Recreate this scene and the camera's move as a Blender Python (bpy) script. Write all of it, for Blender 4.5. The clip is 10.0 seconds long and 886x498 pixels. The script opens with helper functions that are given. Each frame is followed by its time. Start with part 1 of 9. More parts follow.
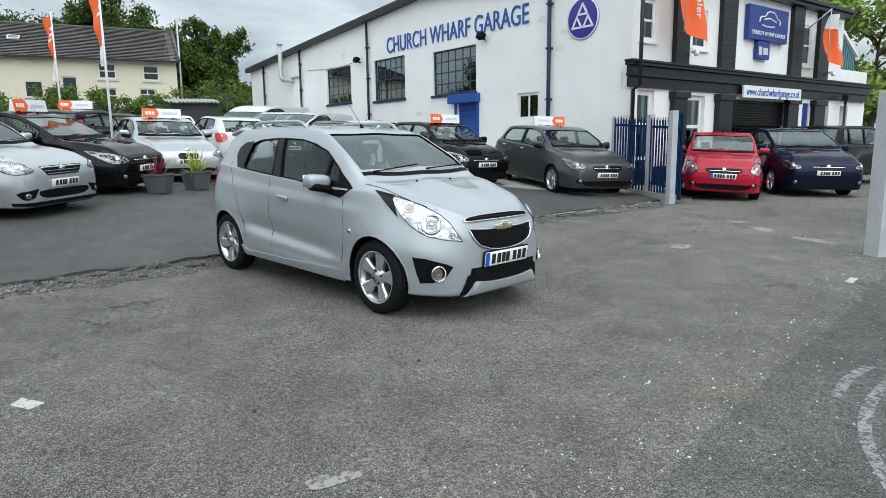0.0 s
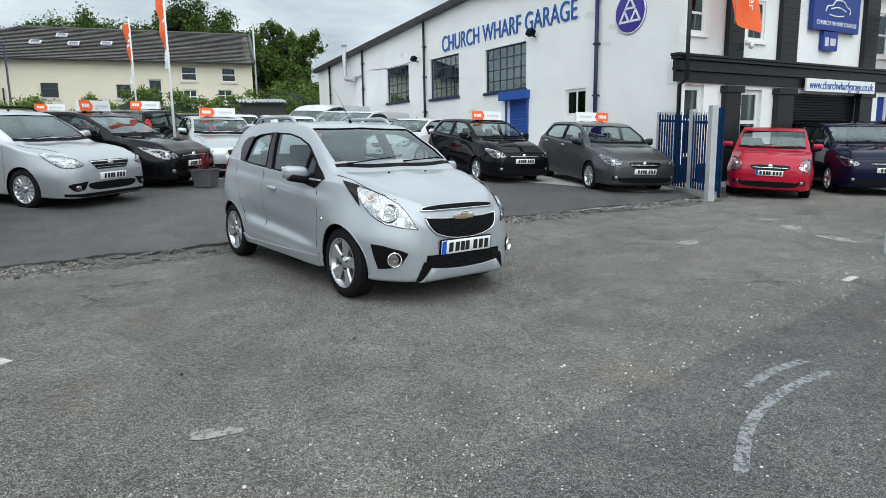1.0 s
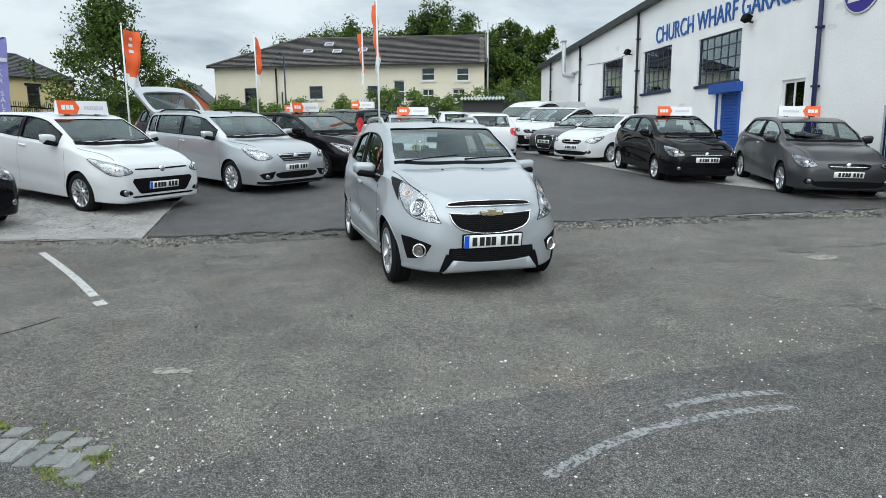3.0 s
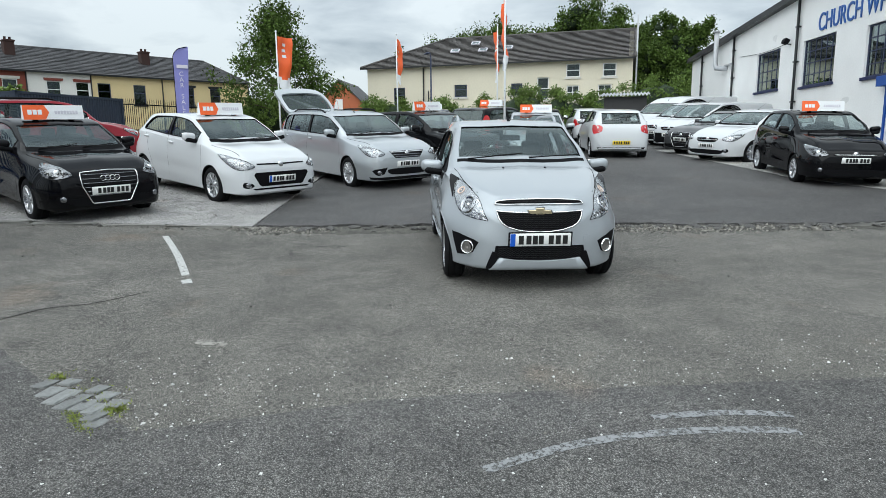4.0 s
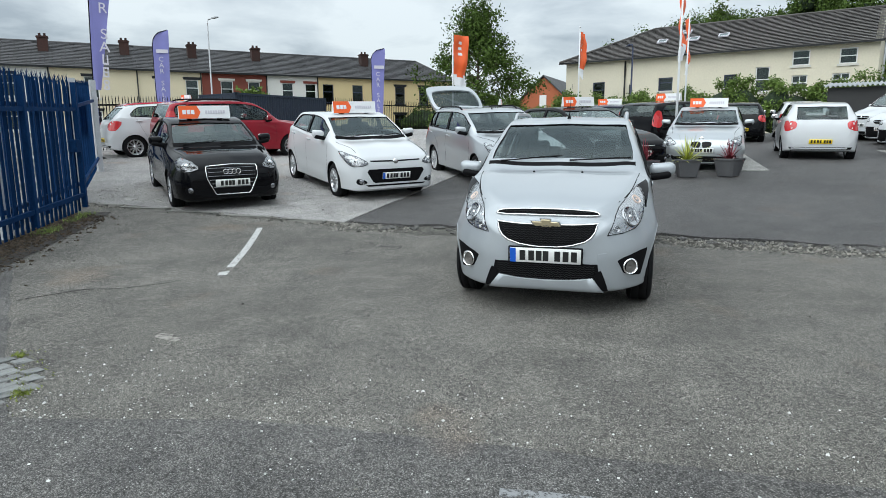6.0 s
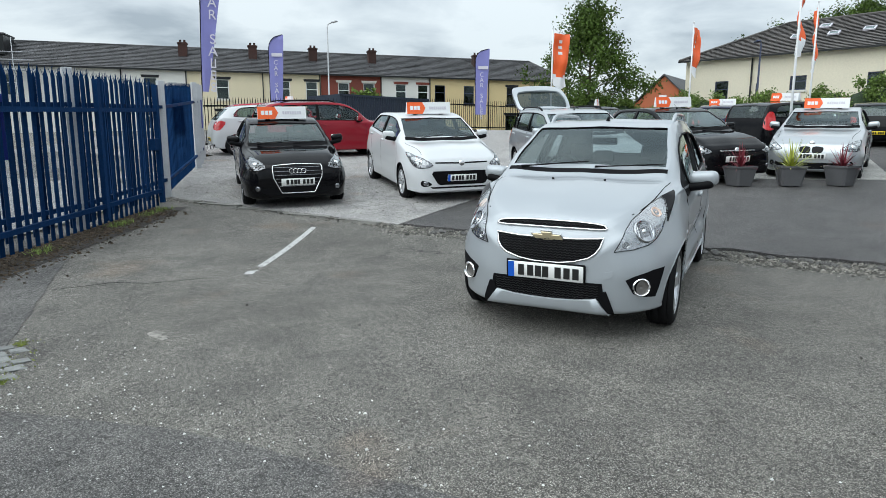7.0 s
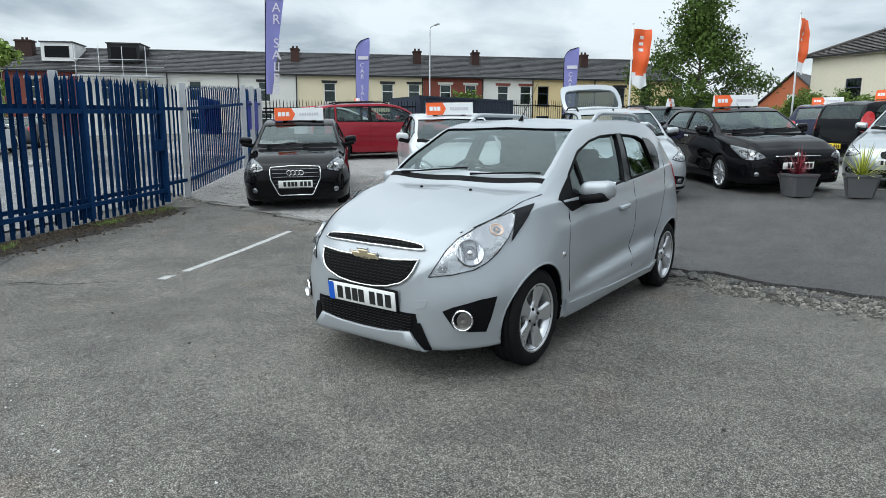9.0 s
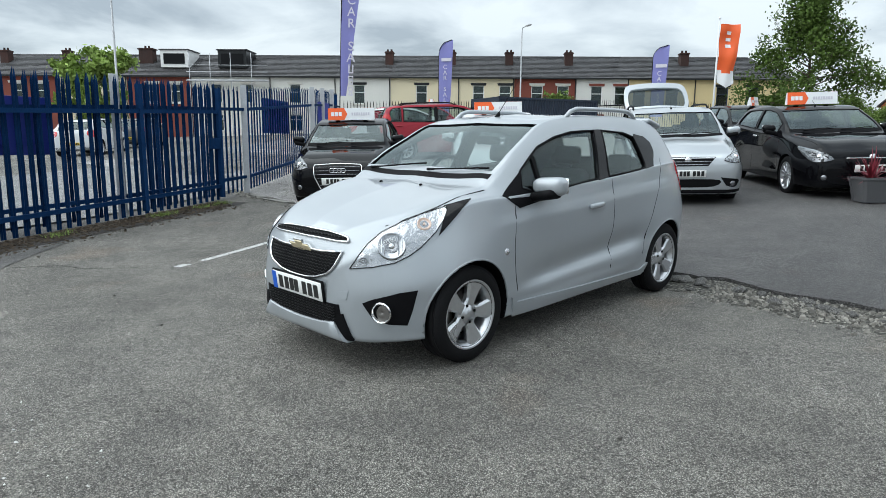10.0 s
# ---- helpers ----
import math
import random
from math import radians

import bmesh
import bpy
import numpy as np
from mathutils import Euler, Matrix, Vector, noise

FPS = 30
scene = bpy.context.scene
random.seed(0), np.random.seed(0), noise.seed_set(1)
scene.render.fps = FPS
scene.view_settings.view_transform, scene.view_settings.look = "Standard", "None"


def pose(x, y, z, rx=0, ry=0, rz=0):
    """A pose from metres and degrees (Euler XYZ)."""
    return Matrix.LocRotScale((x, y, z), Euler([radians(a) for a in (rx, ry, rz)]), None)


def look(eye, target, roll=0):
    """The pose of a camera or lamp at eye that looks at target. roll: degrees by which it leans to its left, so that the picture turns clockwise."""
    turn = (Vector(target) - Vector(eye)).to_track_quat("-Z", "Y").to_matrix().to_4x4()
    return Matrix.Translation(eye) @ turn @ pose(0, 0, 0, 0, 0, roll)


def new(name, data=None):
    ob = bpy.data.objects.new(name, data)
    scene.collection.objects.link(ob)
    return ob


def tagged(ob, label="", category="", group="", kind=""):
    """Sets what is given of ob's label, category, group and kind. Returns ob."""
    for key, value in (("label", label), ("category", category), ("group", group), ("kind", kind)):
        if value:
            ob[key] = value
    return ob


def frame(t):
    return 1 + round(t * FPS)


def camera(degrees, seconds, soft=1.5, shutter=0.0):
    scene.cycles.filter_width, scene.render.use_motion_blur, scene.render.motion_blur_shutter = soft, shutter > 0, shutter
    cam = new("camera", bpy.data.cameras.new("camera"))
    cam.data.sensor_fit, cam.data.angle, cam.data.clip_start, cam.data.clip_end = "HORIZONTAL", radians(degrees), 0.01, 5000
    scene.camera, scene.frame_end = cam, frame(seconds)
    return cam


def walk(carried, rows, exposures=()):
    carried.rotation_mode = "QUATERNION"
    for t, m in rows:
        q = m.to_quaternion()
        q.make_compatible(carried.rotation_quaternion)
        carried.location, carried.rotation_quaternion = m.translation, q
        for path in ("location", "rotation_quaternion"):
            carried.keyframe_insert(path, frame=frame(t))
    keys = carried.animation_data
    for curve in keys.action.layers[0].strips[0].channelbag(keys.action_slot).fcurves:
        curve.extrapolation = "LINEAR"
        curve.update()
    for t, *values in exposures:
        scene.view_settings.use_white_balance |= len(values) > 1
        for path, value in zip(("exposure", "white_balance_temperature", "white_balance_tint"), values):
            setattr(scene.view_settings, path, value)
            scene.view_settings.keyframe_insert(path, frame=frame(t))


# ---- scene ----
cam = camera(69.4, 10.0, soft=0.7)
METRES, EYE, TILT, LEAN, TURN = 9.209, 1.455, 0.0, 0.0, 0.0
ROWS = [
    (0.0, 0.0, 0.0, 0.0, -0.12, -9.46, 0.73),
    (0.5, 0.0503, -0.0115, -0.0051, 2.71, -9.58, 1.08),
    (1.0, 0.1, -0.0199, -0.0062, 6.67, -9.5, 0.86),
    (1.5, 0.1498, -0.0236, -0.0074, 12.5, -9.52, 0.82),
    (2.0, 0.2006, -0.0154, -0.0074, 18.05, -9.66, 0.81),
    (3.5, 0.334, 0.0208, -0.0036, 34.68, -9.63, 0.58),
    (4.0, 0.3747, 0.047, -0.0047, 41.81, -9.72, 0.58),
    (4.5, 0.4035, 0.0832, -0.006, 47.3, -9.81, 0.5),
    (5.0, 0.4248, 0.1264, -0.0029, 53.08, -9.87, 0.33),
    (6.5, 0.4595, 0.2712, -0.0021, 65.12, -9.88, 0.21),
    (7.0, 0.4618, 0.3202, -0.0007, 71.14, -9.85, -0.13),
    (7.5, 0.4573, 0.3721, -0.0019, 75.87, -9.88, -0.16),
    (8.0, 0.4527, 0.4241, -0.0037, 78.65, -9.79, -0.01),
    (8.5, 0.4494, 0.4773, -0.0014, 80.11, -9.62, -0.38),
    (9.0, 0.4472, 0.5317, 0.0001, 81.71, -9.71, -0.33),
    (9.5, 0.454, 0.5856, -0.002, 86.97, -9.56, -0.21),
    (10.0, 0.4554, 0.6347, -0.0039, 90.51, -9.61, -0.51),
]
walk(cam, [(t, pose(0, 0, EYE, TILT, LEAN, TURN) @ pose(METRES * x, METRES * y, METRES * z, 90 + pitch, roll, yaw)) for t, x, y, z, yaw, pitch, roll in ROWS],
     [(0.0, 0.12, 6120, 4), (5.0, 0.11, 6120, 4), (7.0, 0.16, 6100, 4), (9.0, 0.18, 6080, 4), (10.0, 0.24, 6080, 4)])

# ---- light ----
SUN_EL, SUN_AZ = 52.0, 166.0      # degrees: height of the veiled sun, compass turn from +y
world = bpy.data.worlds.new("overcast_sky")
scene.world = world
world.use_nodes = True
wn, wl = world.node_tree.nodes, world.node_tree.links
wn.clear()


def wnode(kind, **kw):
    n = wn.new(kind)
    for k, v in kw.items():
        if k == "operation":
            n.operation = v
        elif k == "blend":
            n.data_type, n.blend_type = "RGBA", v
        else:
            n.inputs[k].default_value = v
    return n


w_out, w_bg = wnode("ShaderNodeOutputWorld"), wnode("ShaderNodeBackground", Strength=1.0)
sky = wn.new("ShaderNodeTexSky")
sky.sky_type, sky.sun_disc = "NISHITA", False
sky.sun_elevation, sky.sun_rotation = radians(SUN_EL), radians(SUN_AZ)
tc = wnode("ShaderNodeTexCoord")
sep = wnode("ShaderNodeSeparateXYZ")
wl.new(tc.outputs["Generated"], sep.inputs[0])
# flatten the clouds towards the horizon: direction / (height + 0.25)
hz = wnode("ShaderNodeMath", operation="MAXIMUM")
hz.inputs[1].default_value = 0.0
wl.new(sep.outputs["Z"], hz.inputs[0])
den = wnode("ShaderNodeMath", operation="ADD")
den.inputs[1].default_value = 0.22
wl.new(hz.outputs[0], den.inputs[0])
flat = wnode("ShaderNodeVectorMath", operation="DIVIDE")
com = wnode("ShaderNodeCombineXYZ")
for k in "XYZ":
    wl.new(den.outputs[0], com.inputs[k])
wl.new(tc.outputs["Generated"], flat.inputs[0])
wl.new(com.outputs[0], flat.inputs[1])
cl = wnode("ShaderNodeTexNoise", Scale=1.5, Detail=7.0, Roughness=0.52, Distortion=0.35)
wl.new(flat.outputs[0], cl.inputs["Vector"])
cramp = wn.new("ShaderNodeValToRGB")
cramp.color_ramp.elements[0].position, cramp.color_ramp.elements[0].color = 0.35, (0.44, 0.475, 0.515, 1)
cramp.color_ramp.elements[1].position, cramp.color_ramp.elements[1].color = 0.60, (0.90, 0.92, 0.93, 1)
e = cramp.color_ramp.elements.new(0.48)
e.color = (0.69, 0.72, 0.75, 1)
wl.new(cl.outputs["Fac"], cramp.inputs[0])
# an overcast sky is about three times as bright overhead as at the horizon
gz = wnode("ShaderNodeMath", operation="MULTIPLY_ADD")
gz.inputs[1].default_value, gz.inputs[2].default_value = 0.95, 0.80
wl.new(hz.outputs[0], gz.inputs[0])
cm = wnode("ShaderNodeVectorMath", operation="SCALE")
wl.new(cramp.outputs[0], cm.inputs[0])
wl.new(gz.outputs[0], cm.inputs["Scale"])
# thin breaks let some blue through
skys = wnode("ShaderNodeVectorMath", operation="SCALE")
skys.inputs["Scale"].default_value = 0.10
wl.new(sky.outputs[0], skys.inputs[0])
mixw = wnode("ShaderNodeMix", blend="MIX")
mixw.inputs["Factor"].default_value = 0.14
wl.new(cm.outputs[0], mixw.inputs["A"])
wl.new(skys.outputs[0], mixw.inputs["B"])
wl.new(mixw.outputs["Result"], w_bg.inputs["Color"])
wl.new(w_bg.outputs[0], w_out.inputs["Surface"])

sun = new("sun", bpy.data.lights.new("sun", "SUN"))
sun.data.energy, sun.data.angle, sun.data.color = 2.2, radians(88), (1.0, 0.98, 0.95)
az = radians(SUN_AZ)
sun.matrix_world = look((0, 0, 0), (-math.sin(az) * math.cos(radians(SUN_EL)), -math.cos(az) * math.cos(radians(SUN_EL)), -math.sin(radians(SUN_EL))))
scene.view_settings.exposure = 0.0

# ---- materials ----


def mat(name, col, rough=0.6, metal=0.0, var=0.12, scale=2.0, fine=40.0, bump=0.15, dist=0.003, coat=0.0, rand=0.0, alpha=None, spec=0.5, island=0.0):
    m = bpy.data.materials.new(name)
    m.use_nodes = True
    n, l = m.node_tree.nodes, m.node_tree.links
    p = n["Principled BSDF"]
    p.inputs["Metallic"].default_value = metal
    p.inputs["Coat Weight"].default_value = coat
    p.inputs["Coat Roughness"].default_value = 0.03
    p.inputs["Specular IOR Level"].default_value = spec
    t = n.new("ShaderNodeTexCoord")
    a, b = n.new("ShaderNodeTexNoise"), n.new("ShaderNodeTexNoise")
    a.inputs["Scale"].default_value, a.inputs["Detail"].default_value = scale, 5
    b.inputs["Scale"].default_value, b.inputs["Detail"].default_value = fine, 3
    for x in (a, b):
        l.new(t.outputs["Object"], x.inputs["Vector"])
    s = n.new("ShaderNodeMath")
    s.operation = "ADD"
    l.new(a.outputs["Fac"], s.inputs[0])
    l.new(b.outputs["Fac"], s.inputs[1])
    r = n.new("ShaderNodeMapRange")
    r.inputs["From Min"].default_value, r.inputs["From Max"].default_value = 0.6, 1.4
    r.inputs["To Min"].default_value, r.inputs["To Max"].default_value = 1 - var, 1 + var
    l.new(s.outputs[0], r.inputs["Value"])
    h = n.new("ShaderNodeHueSaturation")
    h.inputs["Color"].default_value = (*col, 1)
    val = r.outputs[0]
    if rand or island:
        src = n.new("ShaderNodeNewGeometry").outputs["Random Per Island"] if island else n.new("ShaderNodeObjectInfo").outputs["Random"]
        q = n.new("ShaderNodeMapRange")
        q.inputs["To Min"].default_value, q.inputs["To Max"].default_value = 1 - (rand or island), 1 + (rand or island)
        l.new(src, q.inputs["Value"])
        mu = n.new("ShaderNodeMath")
        mu.operation = "MULTIPLY"
        l.new(val, mu.inputs[0])
        l.new(q.outputs[0], mu.inputs[1])
        val = mu.outputs[0]
    l.new(val, h.inputs["Value"])
    l.new(h.outputs[0], p.inputs["Base Color"])
    rr = n.new("ShaderNodeMapRange")
    rr.inputs["From Min"].default_value, rr.inputs["From Max"].default_value = 0.3, 0.7
    rr.inputs["To Min"].default_value, rr.inputs["To Max"].default_value = max(0.02, rough * 0.85), min(1, rough * 1.15)
    l.new(a.outputs["Fac"], rr.inputs["Value"])
    l.new(rr.outputs[0], p.inputs["Roughness"])
    if bump:
        bp = n.new("ShaderNodeBump")
        bp.inputs["Strength"].default_value, bp.inputs["Distance"].default_value = bump, dist
        l.new(b.outputs["Fac"], bp.inputs["Height"])
        l.new(bp.outputs[0], p.inputs["Normal"])
    return m


def asphalt(name, dark, light, speck, stain, grit=130.0, crack=0.0, chalk=0.0, rough=0.86, stones=105.0, pit=0.40):
    """Worn tarmac: aggregate grains, bleached chips, broad stains and fine cracks."""
    m = bpy.data.materials.new(name)
    m.use_nodes = True
    n, l = m.node_tree.nodes, m.node_tree.links
    p = n["Principled BSDF"]
    p.inputs["Specular IOR Level"].default_value = 0.3
    t = n.new("ShaderNodeTexCoord")

    def noise_(scale, detail=4, rough_=0.5):
        x = n.new("ShaderNodeTexNoise")
        x.inputs["Scale"].default_value, x.inputs["Detail"].default_value, x.inputs["Roughness"].default_value = scale, detail, rough_
        l.new(t.outputs["Object"], x.inputs["Vector"])
        return x.outputs["Fac"]

    def ramp(fac, p0, p1, c0, c1):
        x = n.new("ShaderNodeValToRGB")
        x.color_ramp.elements[0].position, x.color_ramp.elements[1].position = p0, p1
        x.color_ramp.elements[0].color, x.color_ramp.elements[1].color = (*c0, 1), (*c1, 1)
        l.new(fac, x.inputs[0])
        return x.outputs[0]

    def mix(kind, fac, a, b):
        x = n.new("ShaderNodeMix")
        x.data_type, x.blend_type = "RGBA", kind
        if isinstance(fac, float):
            x.inputs["Factor"].default_value = fac
        else:
            l.new(fac, x.inputs["Factor"])
        l.new(a, x.inputs["A"])
        l.new(b, x.inputs["B"])
        return x.outputs["Result"]

    grain = noise_(grit, 2, 0.7)
    # packed aggregate: single stones of their own lightness with dark pits between
    ag = n.new("ShaderNodeTexVoronoi")
    ag.inputs["Scale"].default_value = stones
    l.new(t.outputs["Object"], ag.inputs["Vector"])
    agc = n.new("ShaderNodeSeparateColor")
    l.new(ag.outputs["Color"], agc.inputs[0])
    base = mix("MIX", 0.45, ramp(agc.outputs[0], 0.05, 0.95, dark, light), ramp(grain, 0.40, 0.61, dark, light))
    base = mix("MULTIPLY", 1.0, base, ramp(ag.outputs["Distance"], 0.22, 0.62, (1.42,) * 3, (pit,) * 3))
    coarse = ramp(noise_(34.0, 4, 0.75), 0.36, 0.64, (0.70, 0.70, 0.70), (1.30, 1.30, 1.30))
    base = mix("MULTIPLY", 1.0, base, coarse)
    # single pale chips
    v = n.new("ShaderNodeTexVoronoi")
    v.inputs["Scale"].default_value = 74.0
    l.new(t.outputs["Object"], v.inputs["Vector"])
    chipsize = ramp(v.outputs["Distance"], 0.10, 0.24, (1, 1, 1), (0, 0, 0))
    sepc = n.new("ShaderNodeSeparateColor")
    l.new(v.outputs["Color"], sepc.inputs[0])
    pick = ramp(sepc.outputs[0], 0.80 - speck, 0.86, (0, 0, 0), (1, 1, 1))
    chip = mix("MULTIPLY", 1.0, chipsize, pick)
    chipcol = ramp(sepc.outputs[1], 0.0, 1.0, (0.24, 0.24, 0.23), (0.60, 0.60, 0.58))
    base = mix("MIX", chip, base, chipcol)
    # broad stains and wheel-worn areas
    big = ramp(noise_(0.33, 5, 0.6), 0.32, 0.70, (1 - stain,) * 3, (1 + stain * 0.6,) * 3)
    mid = ramp(noise_(2.6, 5, 0.62), 0.30, 0.72, (0.80, 0.80, 0.81), (1.18, 1.18, 1.16))
    base = mix("MULTIPLY", 1.0, mix("MULTIPLY", 1.0, base, big), mid)
    warm = ramp(noise_(0.9, 3), 0.62, 0.74, (1, 1, 1), (1.10, 0.98, 0.90))
    base = mix("MULTIPLY", 1.0, base, warm)
    if chalk:
        ch = ramp(noise_(1.1, 6, 0.7), 0.66, 0.76, (0, 0, 0), (chalk,) * 3)
        pale = n.new("ShaderNodeRGB")
        pale.outputs[0].default_value = (0.34, 0.34, 0.32, 1)
        base = mix("MIX", ch, base, pale.outputs[0])
    if crack:
        cv = n.new("ShaderNodeTexVoronoi")
        cv.feature = "DISTANCE_TO_EDGE"
        cv.inputs["Scale"].default_value = 0.42
        off = n.new("ShaderNodeVectorMath")
        off.operation = "ADD"
        wob = n.new("ShaderNodeTexNoise")
        wob.inputs["Scale"].default_value, wob.inputs["Detail"].default_value = 1.6, 6
        l.new(t.outputs["Object"], wob.inputs["Vector"])
        l.new(t.outputs["Object"], off.inputs[0])
        l.new(wob.outputs["Color"], off.inputs[1])
        l.new(off.outputs[0], cv.inputs["Vector"])
        line = ramp(cv.outputs["Distance"], 0.0, 0.006, (crack,) * 3, (0, 0, 0))
        gate = ramp(noise_(0.5, 2), 0.50, 0.62, (0, 0, 0), (1, 1, 1))
        dk = n.new("ShaderNodeRGB")
        dk.outputs[0].default_value = (0.03, 0.03, 0.03, 1)
        base = mix("MIX", mix("MULTIPLY", 1.0, line, gate), base, dk.outputs[0])
    l.new(base, p.inputs["Base Color"])
    p.inputs["Roughness"].default_value = rough
    bp = n.new("ShaderNodeBump")
    bp.inputs["Strength"].default_value, bp.inputs["Distance"].default_value = 0.8, 0.006
    hs = n.new("ShaderNodeMath")
    hs.operation = "SUBTRACT"
    l.new(grain, hs.inputs[0])
    l.new(ag.outputs["Distance"], hs.inputs[1])
    l.new(hs.outputs[0], bp.inputs["Height"])
    l.new(bp.outputs[0], p.inputs["Normal"])
    return m


def glass(name, tint=0.55, rough=0.0, gloss=0.075, hue=(0.92, 1.0, 0.985)):
    """Thin car or window glass: a tinted clear layer under a mirror gloss."""
    m = bpy.data.materials.new(name)
    m.use_nodes = True
    n, l = m.node_tree.nodes, m.node_tree.links
    n.remove(n["Principled BSDF"])
    tr, gl, fr, mx = n.new("ShaderNodeBsdfTransparent"), n.new("ShaderNodeBsdfGlossy"), n.new("ShaderNodeLayerWeight"), n.new("ShaderNodeMixShader")
    tr.inputs["Color"].default_value = (tint * hue[0], tint * hue[1], tint * hue[2], 1)
    gl.inputs["Roughness"].default_value = rough
    gl.inputs["Color"].default_value = (hue[0] * 0.96, 1.0, 1.0, 1)
    fr.inputs["Blend"].default_value = 0.5
    pw, ma = n.new("ShaderNodeMath"), n.new("ShaderNodeMath")
    pw.operation, ma.operation = "POWER", "MULTIPLY_ADD"
    pw.inputs[1].default_value = 4.0
    ma.inputs[1].default_value, ma.inputs[2].default_value = 0.85, gloss
    l.new(fr.outputs["Facing"], pw.inputs[0])
    l.new(pw.outputs[0], ma.inputs[0])
    l.new(ma.outputs[0], mx.inputs[0])
    l.new(tr.outputs[0], mx.inputs[1])
    l.new(gl.outputs[0], mx.inputs[2])
    l.new(mx.outputs[0], n["Material Output"].inputs["Surface"])
    return m


def worn_paint(name, col, keep=0.5, scale=9.0):
    """Road paint, worn through in patches."""
    m = mat(name, col, 0.8, var=0.15, scale=3, fine=90)
    n, l = m.node_tree.nodes, m.node_tree.links
    t, x, r = n.new("ShaderNodeTexCoord"), n.new("ShaderNodeTexNoise"), n.new("ShaderNodeMapRange")
    x.inputs["Scale"].default_value, x.inputs["Detail"].default_value, x.inputs["Roughness"].default_value = scale, 8, 0.75
    l.new(t.outputs["Object"], x.inputs["Vector"])
    r.inputs["From Min"].default_value, r.inputs["From Max"].default_value = 0.62 - keep * 0.3, 0.72 - keep * 0.3
    l.new(x.outputs["Fac"], r.inputs["Value"])
    l.new(r.outputs[0], n["Principled BSDF"].inputs["Alpha"])
    return m


def paint(name, col, metal=0.0, rough=0.35, var=0.03):
    m = mat(name, col, rough, metal, var=var, scale=1.3, fine=900, bump=0.0, coat=0.9, spec=0.5 if metal > 0.3 else (0.10 if max(col) > 0.1 else 0.0))
    m.node_tree.nodes["Principled BSDF"].inputs["Coat IOR"].default_value = 1.40 if max(col) > 0.1 else 1.31
    return m


